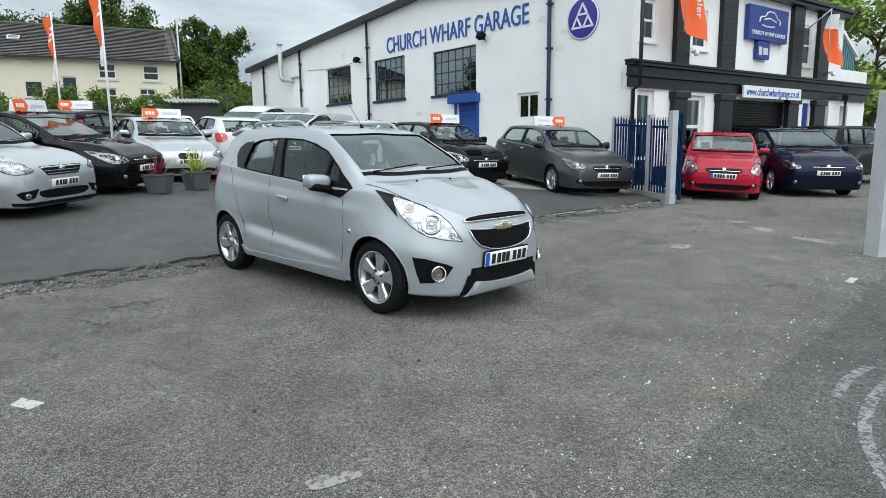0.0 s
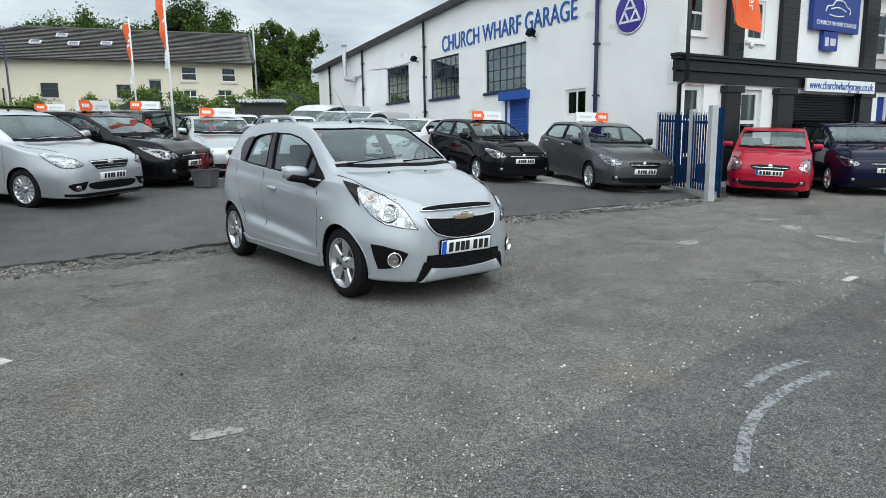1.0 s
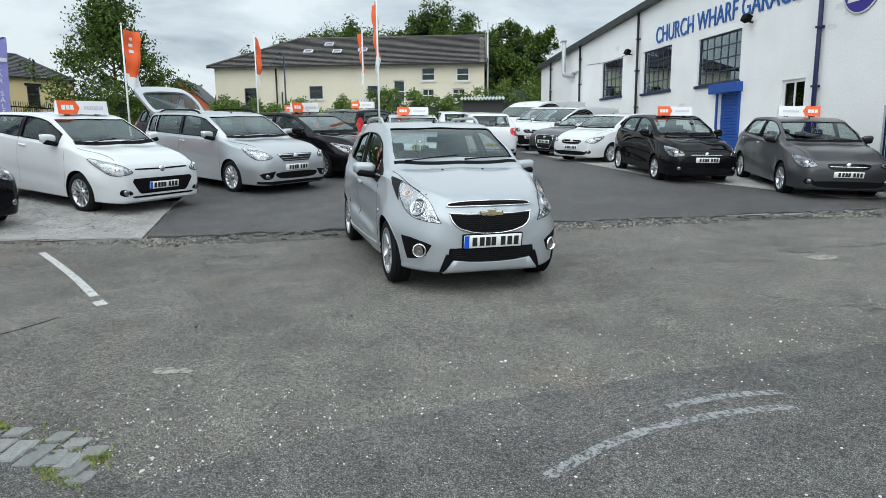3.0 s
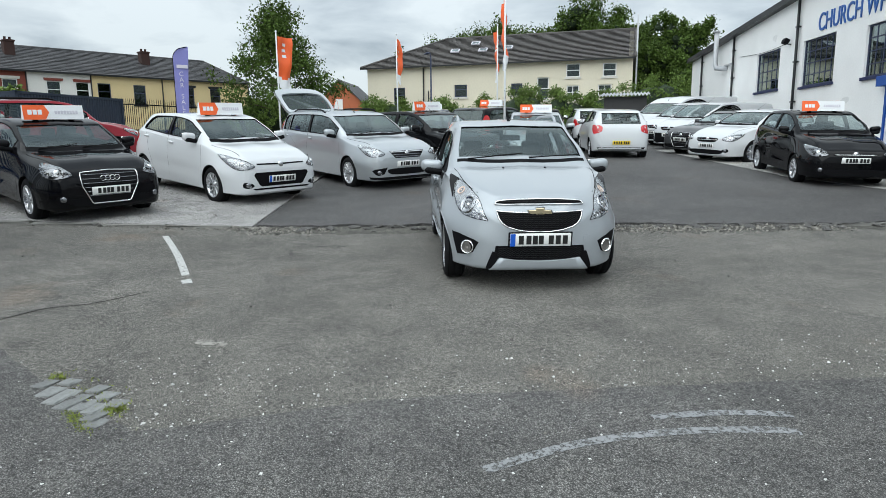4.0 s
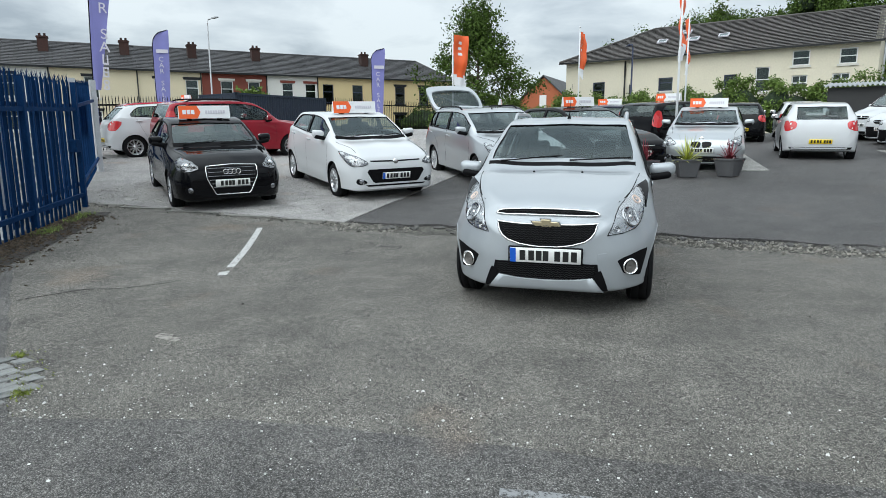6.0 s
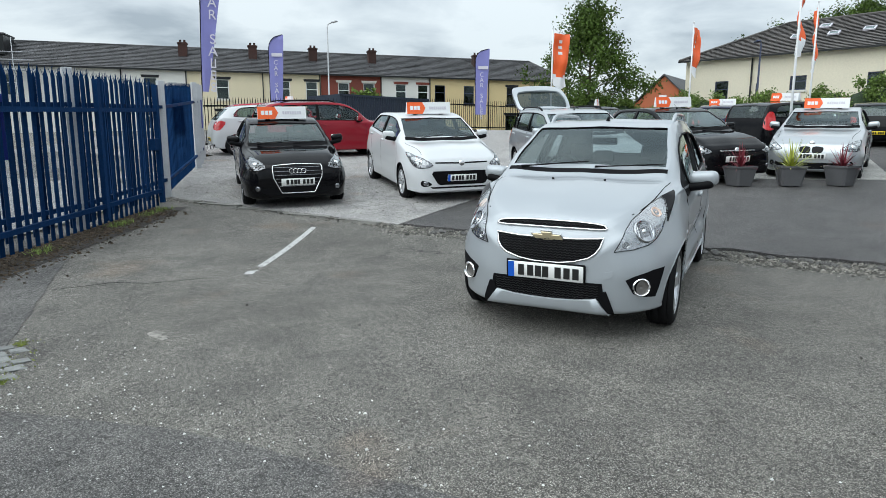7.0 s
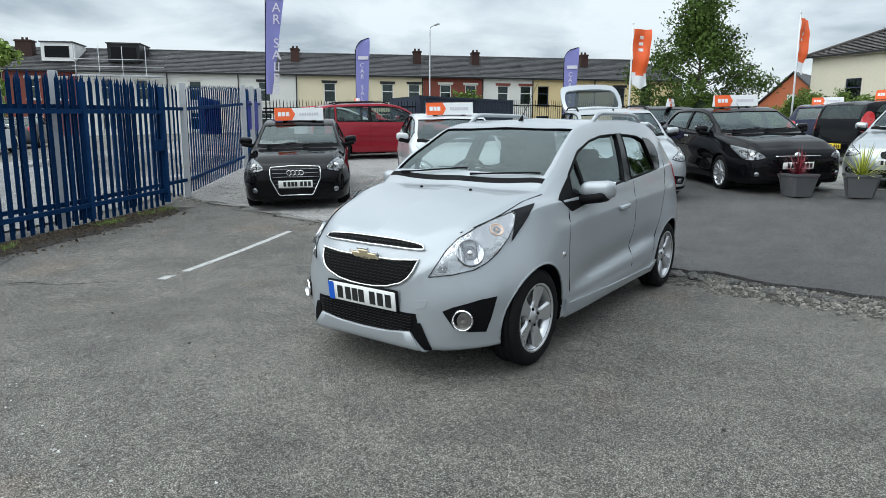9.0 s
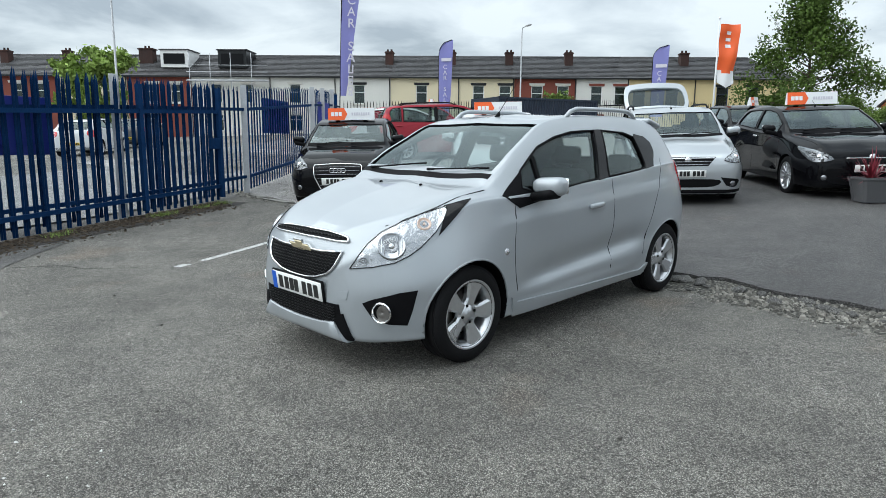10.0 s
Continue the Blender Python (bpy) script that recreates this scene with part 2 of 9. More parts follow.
M = {
    "apron": asphalt("worn_grey_tarmac", (0.058, 0.055, 0.050), (0.400, 0.382, 0.346), 0.30, 0.26, grit=230.0, crack=0.9, chalk=0.25, stones=150.0, pit=0.40),
    "patch": asphalt("dark_patched_tarmac", (0.056, 0.055, 0.053), (0.268, 0.259, 0.249), 0.02, 0.30, grit=230.0, crack=0.6, stones=130.0, pit=0.5),
    "yard": asphalt("new_dark_tarmac", (0.052, 0.050, 0.049), (0.176, 0.169, 0.167), 0.05, 0.30, chalk=0.14, rough=0.62),
    "gravel": asphalt("pale_gravel_ground", (0.26, 0.25, 0.245), (0.56, 0.545, 0.53), 0.4, 0.16, stones=110, pit=0.5, grit=120, rough=0.95),
    "concrete": asphalt("pale_concrete_ground", (0.30, 0.295, 0.28), (0.46, 0.455, 0.43), 0.1, 0.16, grit=90, crack=0.6, pit=0.7),
    "far": asphalt("far_ground", (0.09, 0.09, 0.09), (0.15, 0.15, 0.15), 0.0, 0.2),
    "stone": mat("loose_stone", (0.19, 0.18, 0.16), 0.9, var=0.3, scale=8, island=0.7),
    "chip": mat("white_stone_chip", (0.55, 0.55, 0.53), 0.8, var=0.15, scale=8, island=0.35),
    "sett": mat("grey_stone_sett", (0.20, 0.205, 0.20), 0.85, var=0.35, scale=9, fine=90, bump=0.6, rand=0.2),
    "kerb": mat("old_concrete_kerb", (0.22, 0.215, 0.20), 0.9, var=0.3, scale=5, fine=60, bump=0.5, rand=0.12),
    "line": worn_paint("worn_white_paint", (0.50, 0.50, 0.485), 0.86, 30),
    "arc": worn_paint("worn_white_arc_paint", (0.24, 0.245, 0.25), 0.66, 30),
    "rubblebed": asphalt("crumbled_tarmac", (0.020, 0.019, 0.017), (0.26, 0.25, 0.22), 0.30, 0.45, grit=60, rough=0.95, stones=45),
    "pothole": worn_paint("pale_worn_tarmac", (0.30, 0.285, 0.255), 0.75, 17),
    "sillblue": mat("dark_blue_sill", (0.012, 0.018, 0.07), 0.6, var=0.15),
    "flake": mat("flaked_grey_render", (0.76, 0.76, 0.75), 0.9, var=0.15, scale=7, fine=60),
    # near-black green that paints the shade deep inside crowns and hedges
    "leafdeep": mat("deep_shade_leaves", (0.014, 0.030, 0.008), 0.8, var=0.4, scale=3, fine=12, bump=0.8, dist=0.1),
    "moss": mat("moss", (0.19, 0.23, 0.045), 0.95, var=0.4, scale=12),
    "litterbed": worn_paint("dark_damp_dirt", (0.035, 0.030, 0.026), 0.80, 9),
    "litter": mat("dry_leaf_litter", (0.065, 0.048, 0.032), 0.95, var=0.5, scale=14, island=0.5),
    "silver": paint("silver_metallic_paint", (0.385, 0.412, 0.438), 0.38, 0.40),
    "silver2": paint("light_silver_paint", (0.48, 0.505, 0.525), 0.70, 0.36),
    "white": paint("white_car_paint", (0.60, 0.615, 0.63)),
    "black": paint("black_car_paint", (0.004, 0.004, 0.005)),
    "navy": paint("dark_blue_paint", (0.005, 0.008, 0.028), 0.3, 0.3),
    "grey": paint("dark_grey_metallic_paint", (0.055, 0.056, 0.060), 0.5, 0.36),
    "red": paint("bright_red_paint", (0.38, 0.004, 0.026)),
    "wine": paint("dark_red_paint", (0.26, 0.010, 0.022), 0.3, 0.35),
    "plastic": mat("black_plastic", (0.006, 0.006, 0.007), 0.55, var=0.2, fine=300, bump=0.2, spec=0.07),
    "gloss_black": mat("gloss_black", (0.006, 0.006, 0.007), 0.10, var=0.1, bump=0, spec=0.18),
    "mesh": mat("satin_black_mesh", (0.010, 0.010, 0.011), 0.35, var=0.1, bump=0, spec=0.2),
    "rubber": mat("tyre_rubber", (0.010, 0.010, 0.011), 0.75, var=0.25, scale=10, fine=120, bump=0.2, spec=0.12),
    "alloy": mat("silver_alloy", (0.62, 0.63, 0.65), 0.30, 0.85, var=0.06, bump=0),
    "disc": mat("brake_steel", (0.20, 0.19, 0.18), 0.45, 0.8, var=0.25, bump=0),
    "chrome": mat("chrome", (0.80, 0.80, 0.80), 0.08, 1.0, var=0.03, bump=0),
    "gold": mat("gold_badge", (0.70, 0.60, 0.40), 0.30, 0.6, var=0.05, bump=0),
    "seam": mat("panel_gap", (0.008, 0.008, 0.008), 0.8, var=0.0, bump=0, spec=0.05),
    "glass": glass("car_glass", 0.74, gloss=0.045),
    "screen": glass("windscreen_glass", 0.66, gloss=0.09),
    "tint": glass("tinted_car_glass", 0.30),
    "pane": glass("window_pane", 0.40, gloss=0.06),
    "skypane": glass("workshop_pane", 0.45, gloss=0.20),
    "lampdark": mat("smoked_lamp_reflector", (0.26, 0.265, 0.28), 0.20, 0.9, var=0.25, scale=14, bump=0),
    "darkglass": glass("dark_tailgate_glass", 0.16, gloss=0.05),
    "lamp": glass("clear_lamp_glass", 0.95, gloss=0.05, hue=(1.0, 1.0, 1.0)),
    "lampback": mat("lamp_reflector", (0.50, 0.51, 0.53), 0.16, 0.9, var=0.10, scale=16, fine=22, bump=0.5, dist=0.02),
    "bowl": mat("lamp_bowl_chrome", (0.42, 0.43, 0.45), 0.14, 1.0, var=0.08, scale=12, bump=0),
    "amber": mat("amber_lamp", (0.72, 0.52, 0.42), 0.2, var=0.05, bump=0, coat=0.8),
    "redlamp": mat("red_lamp", (0.50, 0.012, 0.015), 0.15, var=0.15, scale=12, bump=0, coat=0.8),
    "cloth": mat("dark_seat_cloth", (0.014, 0.015, 0.017), 0.9, var=0.2, fine=200, spec=0.1),
    "dash": mat("grey_dashboard", (0.060, 0.061, 0.066), 0.7, var=0.1, fine=200, spec=0.15),
    "plate_w": mat("white_plate", (0.82, 0.82, 0.80), 0.35, var=0.02, bump=0),
    "plate_y": mat("yellow_plate", (0.85, 0.62, 0.02), 0.35, var=0.02, bump=0),
    "ink": mat("black_ink", (0.012, 0.012, 0.012), 0.5, var=0.0, bump=0),
    "euro": mat("plate_blue", (0.01, 0.10, 0.55), 0.4, var=0.0, bump=0),
    "orange": mat("orange_sign", (0.86, 0.13, 0.025), 0.5, var=0.04, bump=0.05),
    "signwhite": mat("white_sign", (0.82, 0.83, 0.84), 0.45, var=0.04, bump=0.05),
    "signgrey": mat("pale_lilac_print", (0.62, 0.60, 0.66), 0.5, var=0.03, bump=0),
    "purple": mat("lilac_banner_cloth", (0.22, 0.22, 0.50), 0.8, var=0.10, scale=3, fine=200),
    "fence": mat("blue_painted_steel", (0.009, 0.033, 0.098), 0.5, var=0.25, scale=3, fine=40, bump=0.2, rand=0.15, spec=0.02),
    "blueboard": mat("blue_board", (0.012, 0.03, 0.26), 0.5, var=0.12, scale=2),
    "galv": mat("galvanised_steel", (0.48, 0.49, 0.51), 0.5, 0.20, var=0.16, scale=5, fine=50, rand=0.06),
    "pole": mat("white_pole", (0.70, 0.71, 0.72), 0.4, var=0.06),
    "whitewall": mat("white_painted_render", (0.87, 0.87, 0.86), 0.85, var=0.08, scale=0.9, fine=20, bump=0.35, dist=0.010),
    "blackpaint": mat("black_gloss_masonry", (0.015, 0.0165, 0.018), 0.35, var=0.3, scale=3, fine=30, bump=0.3, dist=0.01, spec=0.3),
    "signblue": mat("blue_lettering", (0.020, 0.10, 0.36), 0.5, var=0.08),
    "logoblue": mat("dark_blue_sign", (0.014, 0.040, 0.24), 0.45, var=0.06),
    "violet": mat("violet_sign", (0.045, 0.030, 0.30), 0.4, var=0.05),
    "shutter": mat("blue_roller_shutter", (0.015, 0.075, 0.33), 0.45, var=0.12),
    "steelwin": mat("dark_steel_window_frame", (0.030, 0.040, 0.085), 0.55, var=0.2),
    # dark colour of the boards that imitate unlit rooms; also the shed wall
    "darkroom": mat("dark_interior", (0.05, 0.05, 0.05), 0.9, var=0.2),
    "curtain": mat("net_curtain", (0.55, 0.55, 0.53), 0.9, var=0.15, scale=8),
    "roofsheet": mat("dark_roof_sheet", (0.05, 0.05, 0.055), 0.7, var=0.2),
    "slate": mat("welsh_slate", (0.060, 0.059, 0.062), 0.6, var=0.45, scale=0.7, fine=24, bump=0.4, dist=0.02, island=0.30),
    "tile": mat("dark_concrete_tile", (0.115, 0.107, 0.102), 0.8, var=0.45, scale=0.6, fine=16, bump=0.4, dist=0.02, island=0.22),
    "cream": mat("cream_render", (0.72, 0.665, 0.53), 0.9, var=0.08, scale=0.5, fine=9, bump=0.3, dist=0.01),
    "tcream": mat("cream_painted_front", (0.70, 0.62, 0.44), 0.9, var=0.08, scale=0.6, fine=12),
    "tyellow": mat("yellow_painted_front", (0.66, 0.53, 0.29), 0.9, var=0.08, scale=0.6, fine=12),
    "twhite": mat("white_painted_front", (0.70, 0.69, 0.65), 0.9, var=0.08, scale=0.6, fine=12),
    "redbrick": mat("red_brick", (0.20, 0.055, 0.038), 0.9, var=0.25, scale=1.0, fine=22, bump=0.4, dist=0.01),
    "brick": mat("chimney_brick", (0.048, 0.024, 0.020), 0.9, var=0.4, scale=2, fine=18, bump=0.4, dist=0.01, rand=0.2),
    "orangebrick": mat("orange_brick", (0.42, 0.13, 0.06), 0.9, var=0.15, scale=1.0, fine=22),
    "upvc": mat("white_window_frame", (0.78, 0.78, 0.77), 0.5, var=0.04),
    "lintel": mat("painted_lintel", (0.62, 0.60, 0.55), 0.8, var=0.1),
    "bark": mat("bark", (0.085, 0.065, 0.048), 0.95, var=0.35, scale=6, fine=40, bump=0.7, dist=0.02),
    "leaf": mat("green_leaves", (0.120, 0.178, 0.042), 0.6, var=0.25, scale=0.5, fine=3, bump=0, island=0.45, spec=0.12),
    "leafdark": mat("dark_green_leaves", (0.066, 0.106, 0.022), 0.6, var=0.3, scale=0.4, fine=3, bump=0, island=0.45, spec=0.12),
    "leafpale": mat("pale_green_leaves", (0.24, 0.33, 0.085), 0.6, var=0.2, scale=0.5, fine=3, bump=0, island=0.35, spec=0.12),
    "spiky": mat("yellow_green_blades", (0.33, 0.36, 0.05), 0.5, var=0.2, scale=5, bump=0, island=0.4),
    "spikyred": mat("dark_red_blades", (0.20, 0.025, 0.04), 0.5, var=0.2, scale=5, bump=0, island=0.4),
    "pot": mat("grey_slate_pot", (0.085, 0.085, 0.09), 0.7, var=0.2, scale=6, fine=80, rand=0.1),
    "soil": mat("potting_soil", (0.03, 0.022, 0.016), 0.95, var=0.4, scale=20),
    "green_steel": mat("dark_teal_container", (0.008, 0.017, 0.036), 0.5, var=0.2, scale=1.5),
    "teal": mat("teal_sheet_cladding", (0.09, 0.20, 0.22), 0.5, var=0.1),
    "roadgrey": asphalt("road_surface", (0.22, 0.22, 0.22), (0.40, 0.40, 0.395), 0.0, 0.15),
    "verge": mat("grass", (0.10, 0.15, 0.035), 0.9, var=0.35, scale=1.5, fine=30, bump=0.6, dist=0.03),
}

# ---- building helpers ----
UX, UY, VX, VY, OX, OY = 0.737, 0.676, -0.676, 0.737, -8.0, 2.0


def to_uv(x, y):
    """Along the edge of the sales yard (u) and into the yard (v)."""
    return (x - OX) * UX + (y - OY) * UY, (x - OX) * VX + (y - OY) * VY


def from_uv(u, v):
    return OX + u * UX + v * VX, OY + u * UY + v * VY


def ground_z(x, y):
    """The forecourt rises gently from the road into the yard."""
    u, v = to_uv(x, y)
    z = 0.235 - 0.0065 * max(min(u, 40), -20) + 0.020 * max(min(v, 25), -12)
    return z + 0.030 * min(max(0, 5 - u), 8) + 0.045 * min(max(v, 0), 6) + 0.03 * min(max(v - 6, 0), 19) - 0.03 * min(max(-4 - v, 0), 5)


def mesh_of(bm, name, materials, smooth=None):
    me = bpy.data.meshes.new(name)
    bm.to_mesh(me)
    bm.free()
    for m in materials if isinstance(materials, (list, tuple)) else [materials]:
        me.materials.append(M[m] if isinstance(m, str) else m)
    if smooth is not None:
        me.shade_smooth()
        if smooth < 180:
            me.set_sharp_from_angle(angle=radians(smooth))
    return me


def part(name, bm, material, parent, label="", smooth=None, at=None):
    """One mesh object under a thing or under a part."""
    me = bm if isinstance(bm, bpy.types.Mesh) else mesh_of(bm, name, material, smooth)
    ob = new(name, me)
    ob.parent = parent
    if at is not None:
        ob.matrix_local = at
    return tagged(ob, label) if label else ob


def thing(name, m, label, category, group="", kind=""):
    ob = new(name)
    ob.empty_display_size = 0.2
    ob.matrix_world = m
    return tagged(ob, label, category, group, kind)


def structure(name, bm, material, label, category, smooth=None, kind="structure"):
    return tagged(new(name, mesh_of(bm, name, material, smooth)), label, category, "", kind)


def box(bm, x0, x1, y0, y1, z0, z1, bevel=0.0, mi=0, m=None):
    r = bmesh.ops.create_cube(bm, size=1.0)
    vs = r["verts"]
    bmesh.ops.transform(bm, verts=vs, matrix=Matrix.Translation(((x0 + x1) / 2, (y0 + y1) / 2, (z0 + z1) / 2)) @ Matrix.Diagonal((abs(x1 - x0), abs(y1 - y0), abs(z1 - z0), 1)))
    fs = {f for v in vs for f in v.link_faces}
    if bevel:
        out = bmesh.ops.bevel(bm, geom=list({e for v in vs for e in v.link_edges}), offset=bevel, segments=2, affect="EDGES", profile=0.5)
        fs = {f for f in out["faces"]} | {f for f in fs if f.is_valid}
        vs = list({v for f in fs for v in f.verts})
    for f in fs:
        f.material_index = mi
    if m is not None:
        bmesh.ops.transform(bm, verts=vs, matrix=m)
    return vs


def tube(bm, pts, radii, n=8, mi=0, cap=True):
    """A round bar along a line of points."""
    pts = [Vector(p) for p in pts]
    if not isinstance(radii, (list, tuple)):
        radii = [radii] * len(pts)
    rings = []
    for i, p in enumerate(pts):
        d = (pts[min(i + 1, len(pts) - 1)] - pts[max(i - 1, 0)]).normalized()
        a = d.orthogonal().normalized() if abs(d.z) > 0.99 else d.cross(Vector((0, 0, 1))).normalized()
        b = d.cross(a)
        rings.append([bm.verts.new(p + radii[i] * (math.cos(2 * math.pi * k / n) * a + math.sin(2 * math.pi * k / n) * b)) for k in range(n)])
    fs = []
    for r, s in zip(rings, rings[1:]):
        for k in range(n):
            fs.append(bm.faces.new((r[k], r[(k + 1) % n], s[(k + 1) % n], s[k])))
    if cap:
        fs += [bm.faces.new(rings[0][::-1]), bm.faces.new(rings[-1])]
    for f in fs:
        f.material_index, f.smooth = mi, True
    return rings


def lathe(bm, profile, n=32, axis="Y", mi=0, close=False):
    """Turns (radius, along) points round an axis through the origin."""
    rings = []
    for r, a in profile:
        ring = []
        for k in range(n):
            c, s = math.cos(2 * math.pi * k / n), math.sin(2 * math.pi * k / n)
            ring.append(bm.verts.new((r * c, a, r * s) if axis == "Y" else (r * c, r * s, a)))
        rings.append(ring)
    pairs = list(zip(rings, rings[1:])) + ([(rings[-1], rings[0])] if close else [])
    for r, s in pairs:
        for k in range(n):
            f = bm.faces.new((r[k], r[(k + 1) % n], s[(k + 1) % n], s[k]))
            f.material_index, f.smooth = mi, True
    return rings


def prism(bm, poly, d, mi=0):
    """A flat polygon of 3D points pushed along d."""
    a = [bm.verts.new(p) for p in poly]
    b = [bm.verts.new(Vector(p) + Vector(d)) for p in poly]
    fs = [bm.faces.new(a[::-1]), bm.faces.new(b)]
    for i in range(len(a)):
        j = (i + 1) % len(a)
        fs.append(bm.faces.new((a[i], a[j], b[j], b[i])))
    for f in fs:
        f.material_index = mi
    bmesh.ops.recalc_face_normals(bm, faces=fs)
    return fs


def text_mesh(words, size, depth=0.01, spacing=1.0):
    """Raised lettering in the built-in font, standing in its own x-y plane, centred."""
    cu = bpy.data.curves.new("words", "FONT")
    cu.body, cu.size, cu.extrude, cu.align_x, cu.align_y, cu.space_character = words, size, depth, "CENTER", "CENTER", spacing
    ob = bpy.data.objects.new("words", cu)
    scene.collection.objects.link(ob)
    me = bpy.data.meshes.new_from_object(ob.evaluated_get(bpy.context.evaluated_depsgraph_get()))
    bpy.data.objects.remove(ob)
    return me


def frame_of(origin, along, up=(0, 0, 1)):
    """A pose whose x runs along a wall, z up, and y into it."""
    x, z = Vector(along).normalized(), Vector(up)
    y = z.cross(x).normalized()
    m = Matrix((x, y, z)).transposed().to_4x4()
    m.translation = origin
    return m


def smooth_line(pts, per=5, closed=False):
    """Catmull-Rom through the points."""
    p = np.array(pts, float)
    n, out = len(p), []
    for i in range(n if closed else n - 1):
        a, b, c, d = (p[(i + k) % n] if closed else p[min(max(i + k, 0), n - 1)] for k in (-1, 0, 1, 2))
        for j in range(per):
            t = j / per
            out.append(0.5 * (2 * b + (c - a) * t + (2 * a - 5 * b + 4 * c - d) * t * t + (3 * b - a - 3 * c + d) * t**3))
    if not closed:
        out.append(p[-1])
    return [tuple(q) for q in out]


def evaluated(ob):
    bpy.context.view_layer.update()
    return bpy.data.meshes.new_from_object(ob.evaluated_get(bpy.context.evaluated_depsgraph_get()))

# ---- ground ----


def wob(u, k=1.0, s=0.0):
    return k * (noise.noise(Vector((u * 1.7 + s, s, 0))) * 0.6 + noise.noise(Vector((u * 5.1, s, 3))) * 0.4)


def axis_steps(lo, hi, fine, far):
    """Steps that are fine near and grow to the horizon."""
    out = list(np.arange(lo, hi + 1e-6, fine))
    d, p, q = fine, lo, hi
    while q < far:
        d *= 1.5
        q += d
        p -= d
        out.append(q)
        out.insert(0, p)
    return out


bm = bmesh.new()
gx, gy = axis_steps(-30, 30, 0.5, 900), axis_steps(-14, 46, 0.5, 900)
grid = [[bm.verts.new((x, y, ground_z(x, y) - 0.0)) for y in gy] for x in gx]
for a, b in zip(grid, grid[1:]):
    for i in range(len(gy) - 1):
        bm.faces.new((a[i], b[i], b[i + 1], a[i + 1]))
ground = structure("ground", bm, "apron", "worn grey tarmac forecourt sloping up to the yard", "ground", 30)


def slab(name, u0, u1, va, vb, lift, material, label, category, nu=120, nv=24, skirt=0.03, edge=0.0, seed=0.0, side=0.0):
    """A layer over the ground between va(u) and vb(u), with ragged edges and a worn rim."""
    bm = bmesh.new()
    rows = []
    for i in range(nu + 1):
        row = []
        for j in range(nv + 1):
            u = u0 + (u1 - u0) * i / nu
            a, b = va(u), vb(u)
            t = j / nv
            v = a + (b - a) * t
            v += edge * wob(u, 1, seed) * (1 - t) ** 6
            uu = u + side * wob(v, 1, seed + 7) * ((1 - i / nu) ** 6 + (i / nu) ** 6)
            x, y = from_uv(uu, v)
            row.append(bm.verts.new((x, y, ground_z(x, y) + lift)))
        rows.append(row)
    for a, b in zip(rows, rows[1:]):
        for j in range(nv):
            bm.faces.new((a[j], b[j], b[j + 1], a[j + 1]))
    if skirt:
        rim = [r[0] for r in rows] + rows[-1][1:] + [r[-1] for r in rows[-2::-1]] + rows[0][-2:0:-1]
        low = [bm.verts.new(v.co - Vector((0, 0, skirt + lift))) for v in rim]
        for k in range(len(rim)):
            j = (k + 1) % len(rim)
            bm.faces.new((rim[j], rim[k], low[k], low[j]))
    bmesh.ops.recalc_face_normals(bm, faces=bm.faces)
    return structure(name, bm, material, label, category, 40)


slab("yard", 4.85, 30, lambda u: 0.12 + 0.05 * math.sin(u * 0.9), lambda u: 34, 0.035, "yard", "smooth dark newer tarmac of the sales yard", "tarmac", 260, 60, edge=0.22, seed=2.0)
slab("gravel_ground", -13, 4.80, lambda u: 0.02, lambda u: 26, 0.030, "gravel", "pale grey gravel parking area beside the dark tarmac", "gravel", 90, 60, edge=0.05, seed=4.0)
slab("concrete_bay", 15.2, 21.5, lambda u: 1.0 + (21.5 - u) * 0.05 if u > 17 else 1.2 + (17 - u) * 2.2, lambda u: 14.0, 0.045, "concrete", "pale concrete parking bay along the garage wall", "concrete", 60, 20, edge=0.2, seed=9.0)
slab("planter_bay", 7.3, 11.4, lambda u: 6.4 + (u - 7.3) * 0.28, lambda u: 12.5, 0.042, "concrete", "pale concrete bay where the planters stand", "concrete", 30, 20, edge=0.15, seed=12.0)
# dark older tarmac round the mouth of the forecourt and along the fence
patch_edge = [(-9.0, 1.95), (-7.2, 1.95), (-6.4, 1.70), (-5.4, 1.38), (-3.0, 1.38), (-1.15, 1.48), (-0.5, 1.52), (0.38, 1.60), (1.04, 2.67), (1.92, 3.64), (3.14, 4.92), (4.62, 6.55), (8.0, 10.0), (14.0, 15.0), (40.0, 30.0)]
bm = bmesh.new()
prev = None
for x in np.concatenate([np.arange(-9, 6, 0.08), np.arange(6, 40, 1.0)]):
    yt = float(np.interp(x, [p[0] for p in patch_edge], [p[1] for p in patch_edge])) + 0.05 * wob(x * 2.0, 1, 5)
    ys = [yt - 0.0] + [yt - q for q in np.arange(0.25, 8.1, 0.25)] + [yt - q for q in (9, 11, 15, 20)]
    cur = [bm.verts.new((x, y, ground_z(x, y) + 0.006)) for y in ys]
    if prev:
        for i in range(len(ys) - 1):
            bm.faces.new((prev[i], prev[i + 1], cur[i + 1], cur[i]))
    prev = cur
bmesh.ops.recalc_face_normals(bm, faces=bm.faces)
structure("road_patch", bm, "patch", "darker patched tarmac at the mouth of the forecourt", "tarmac", 30)

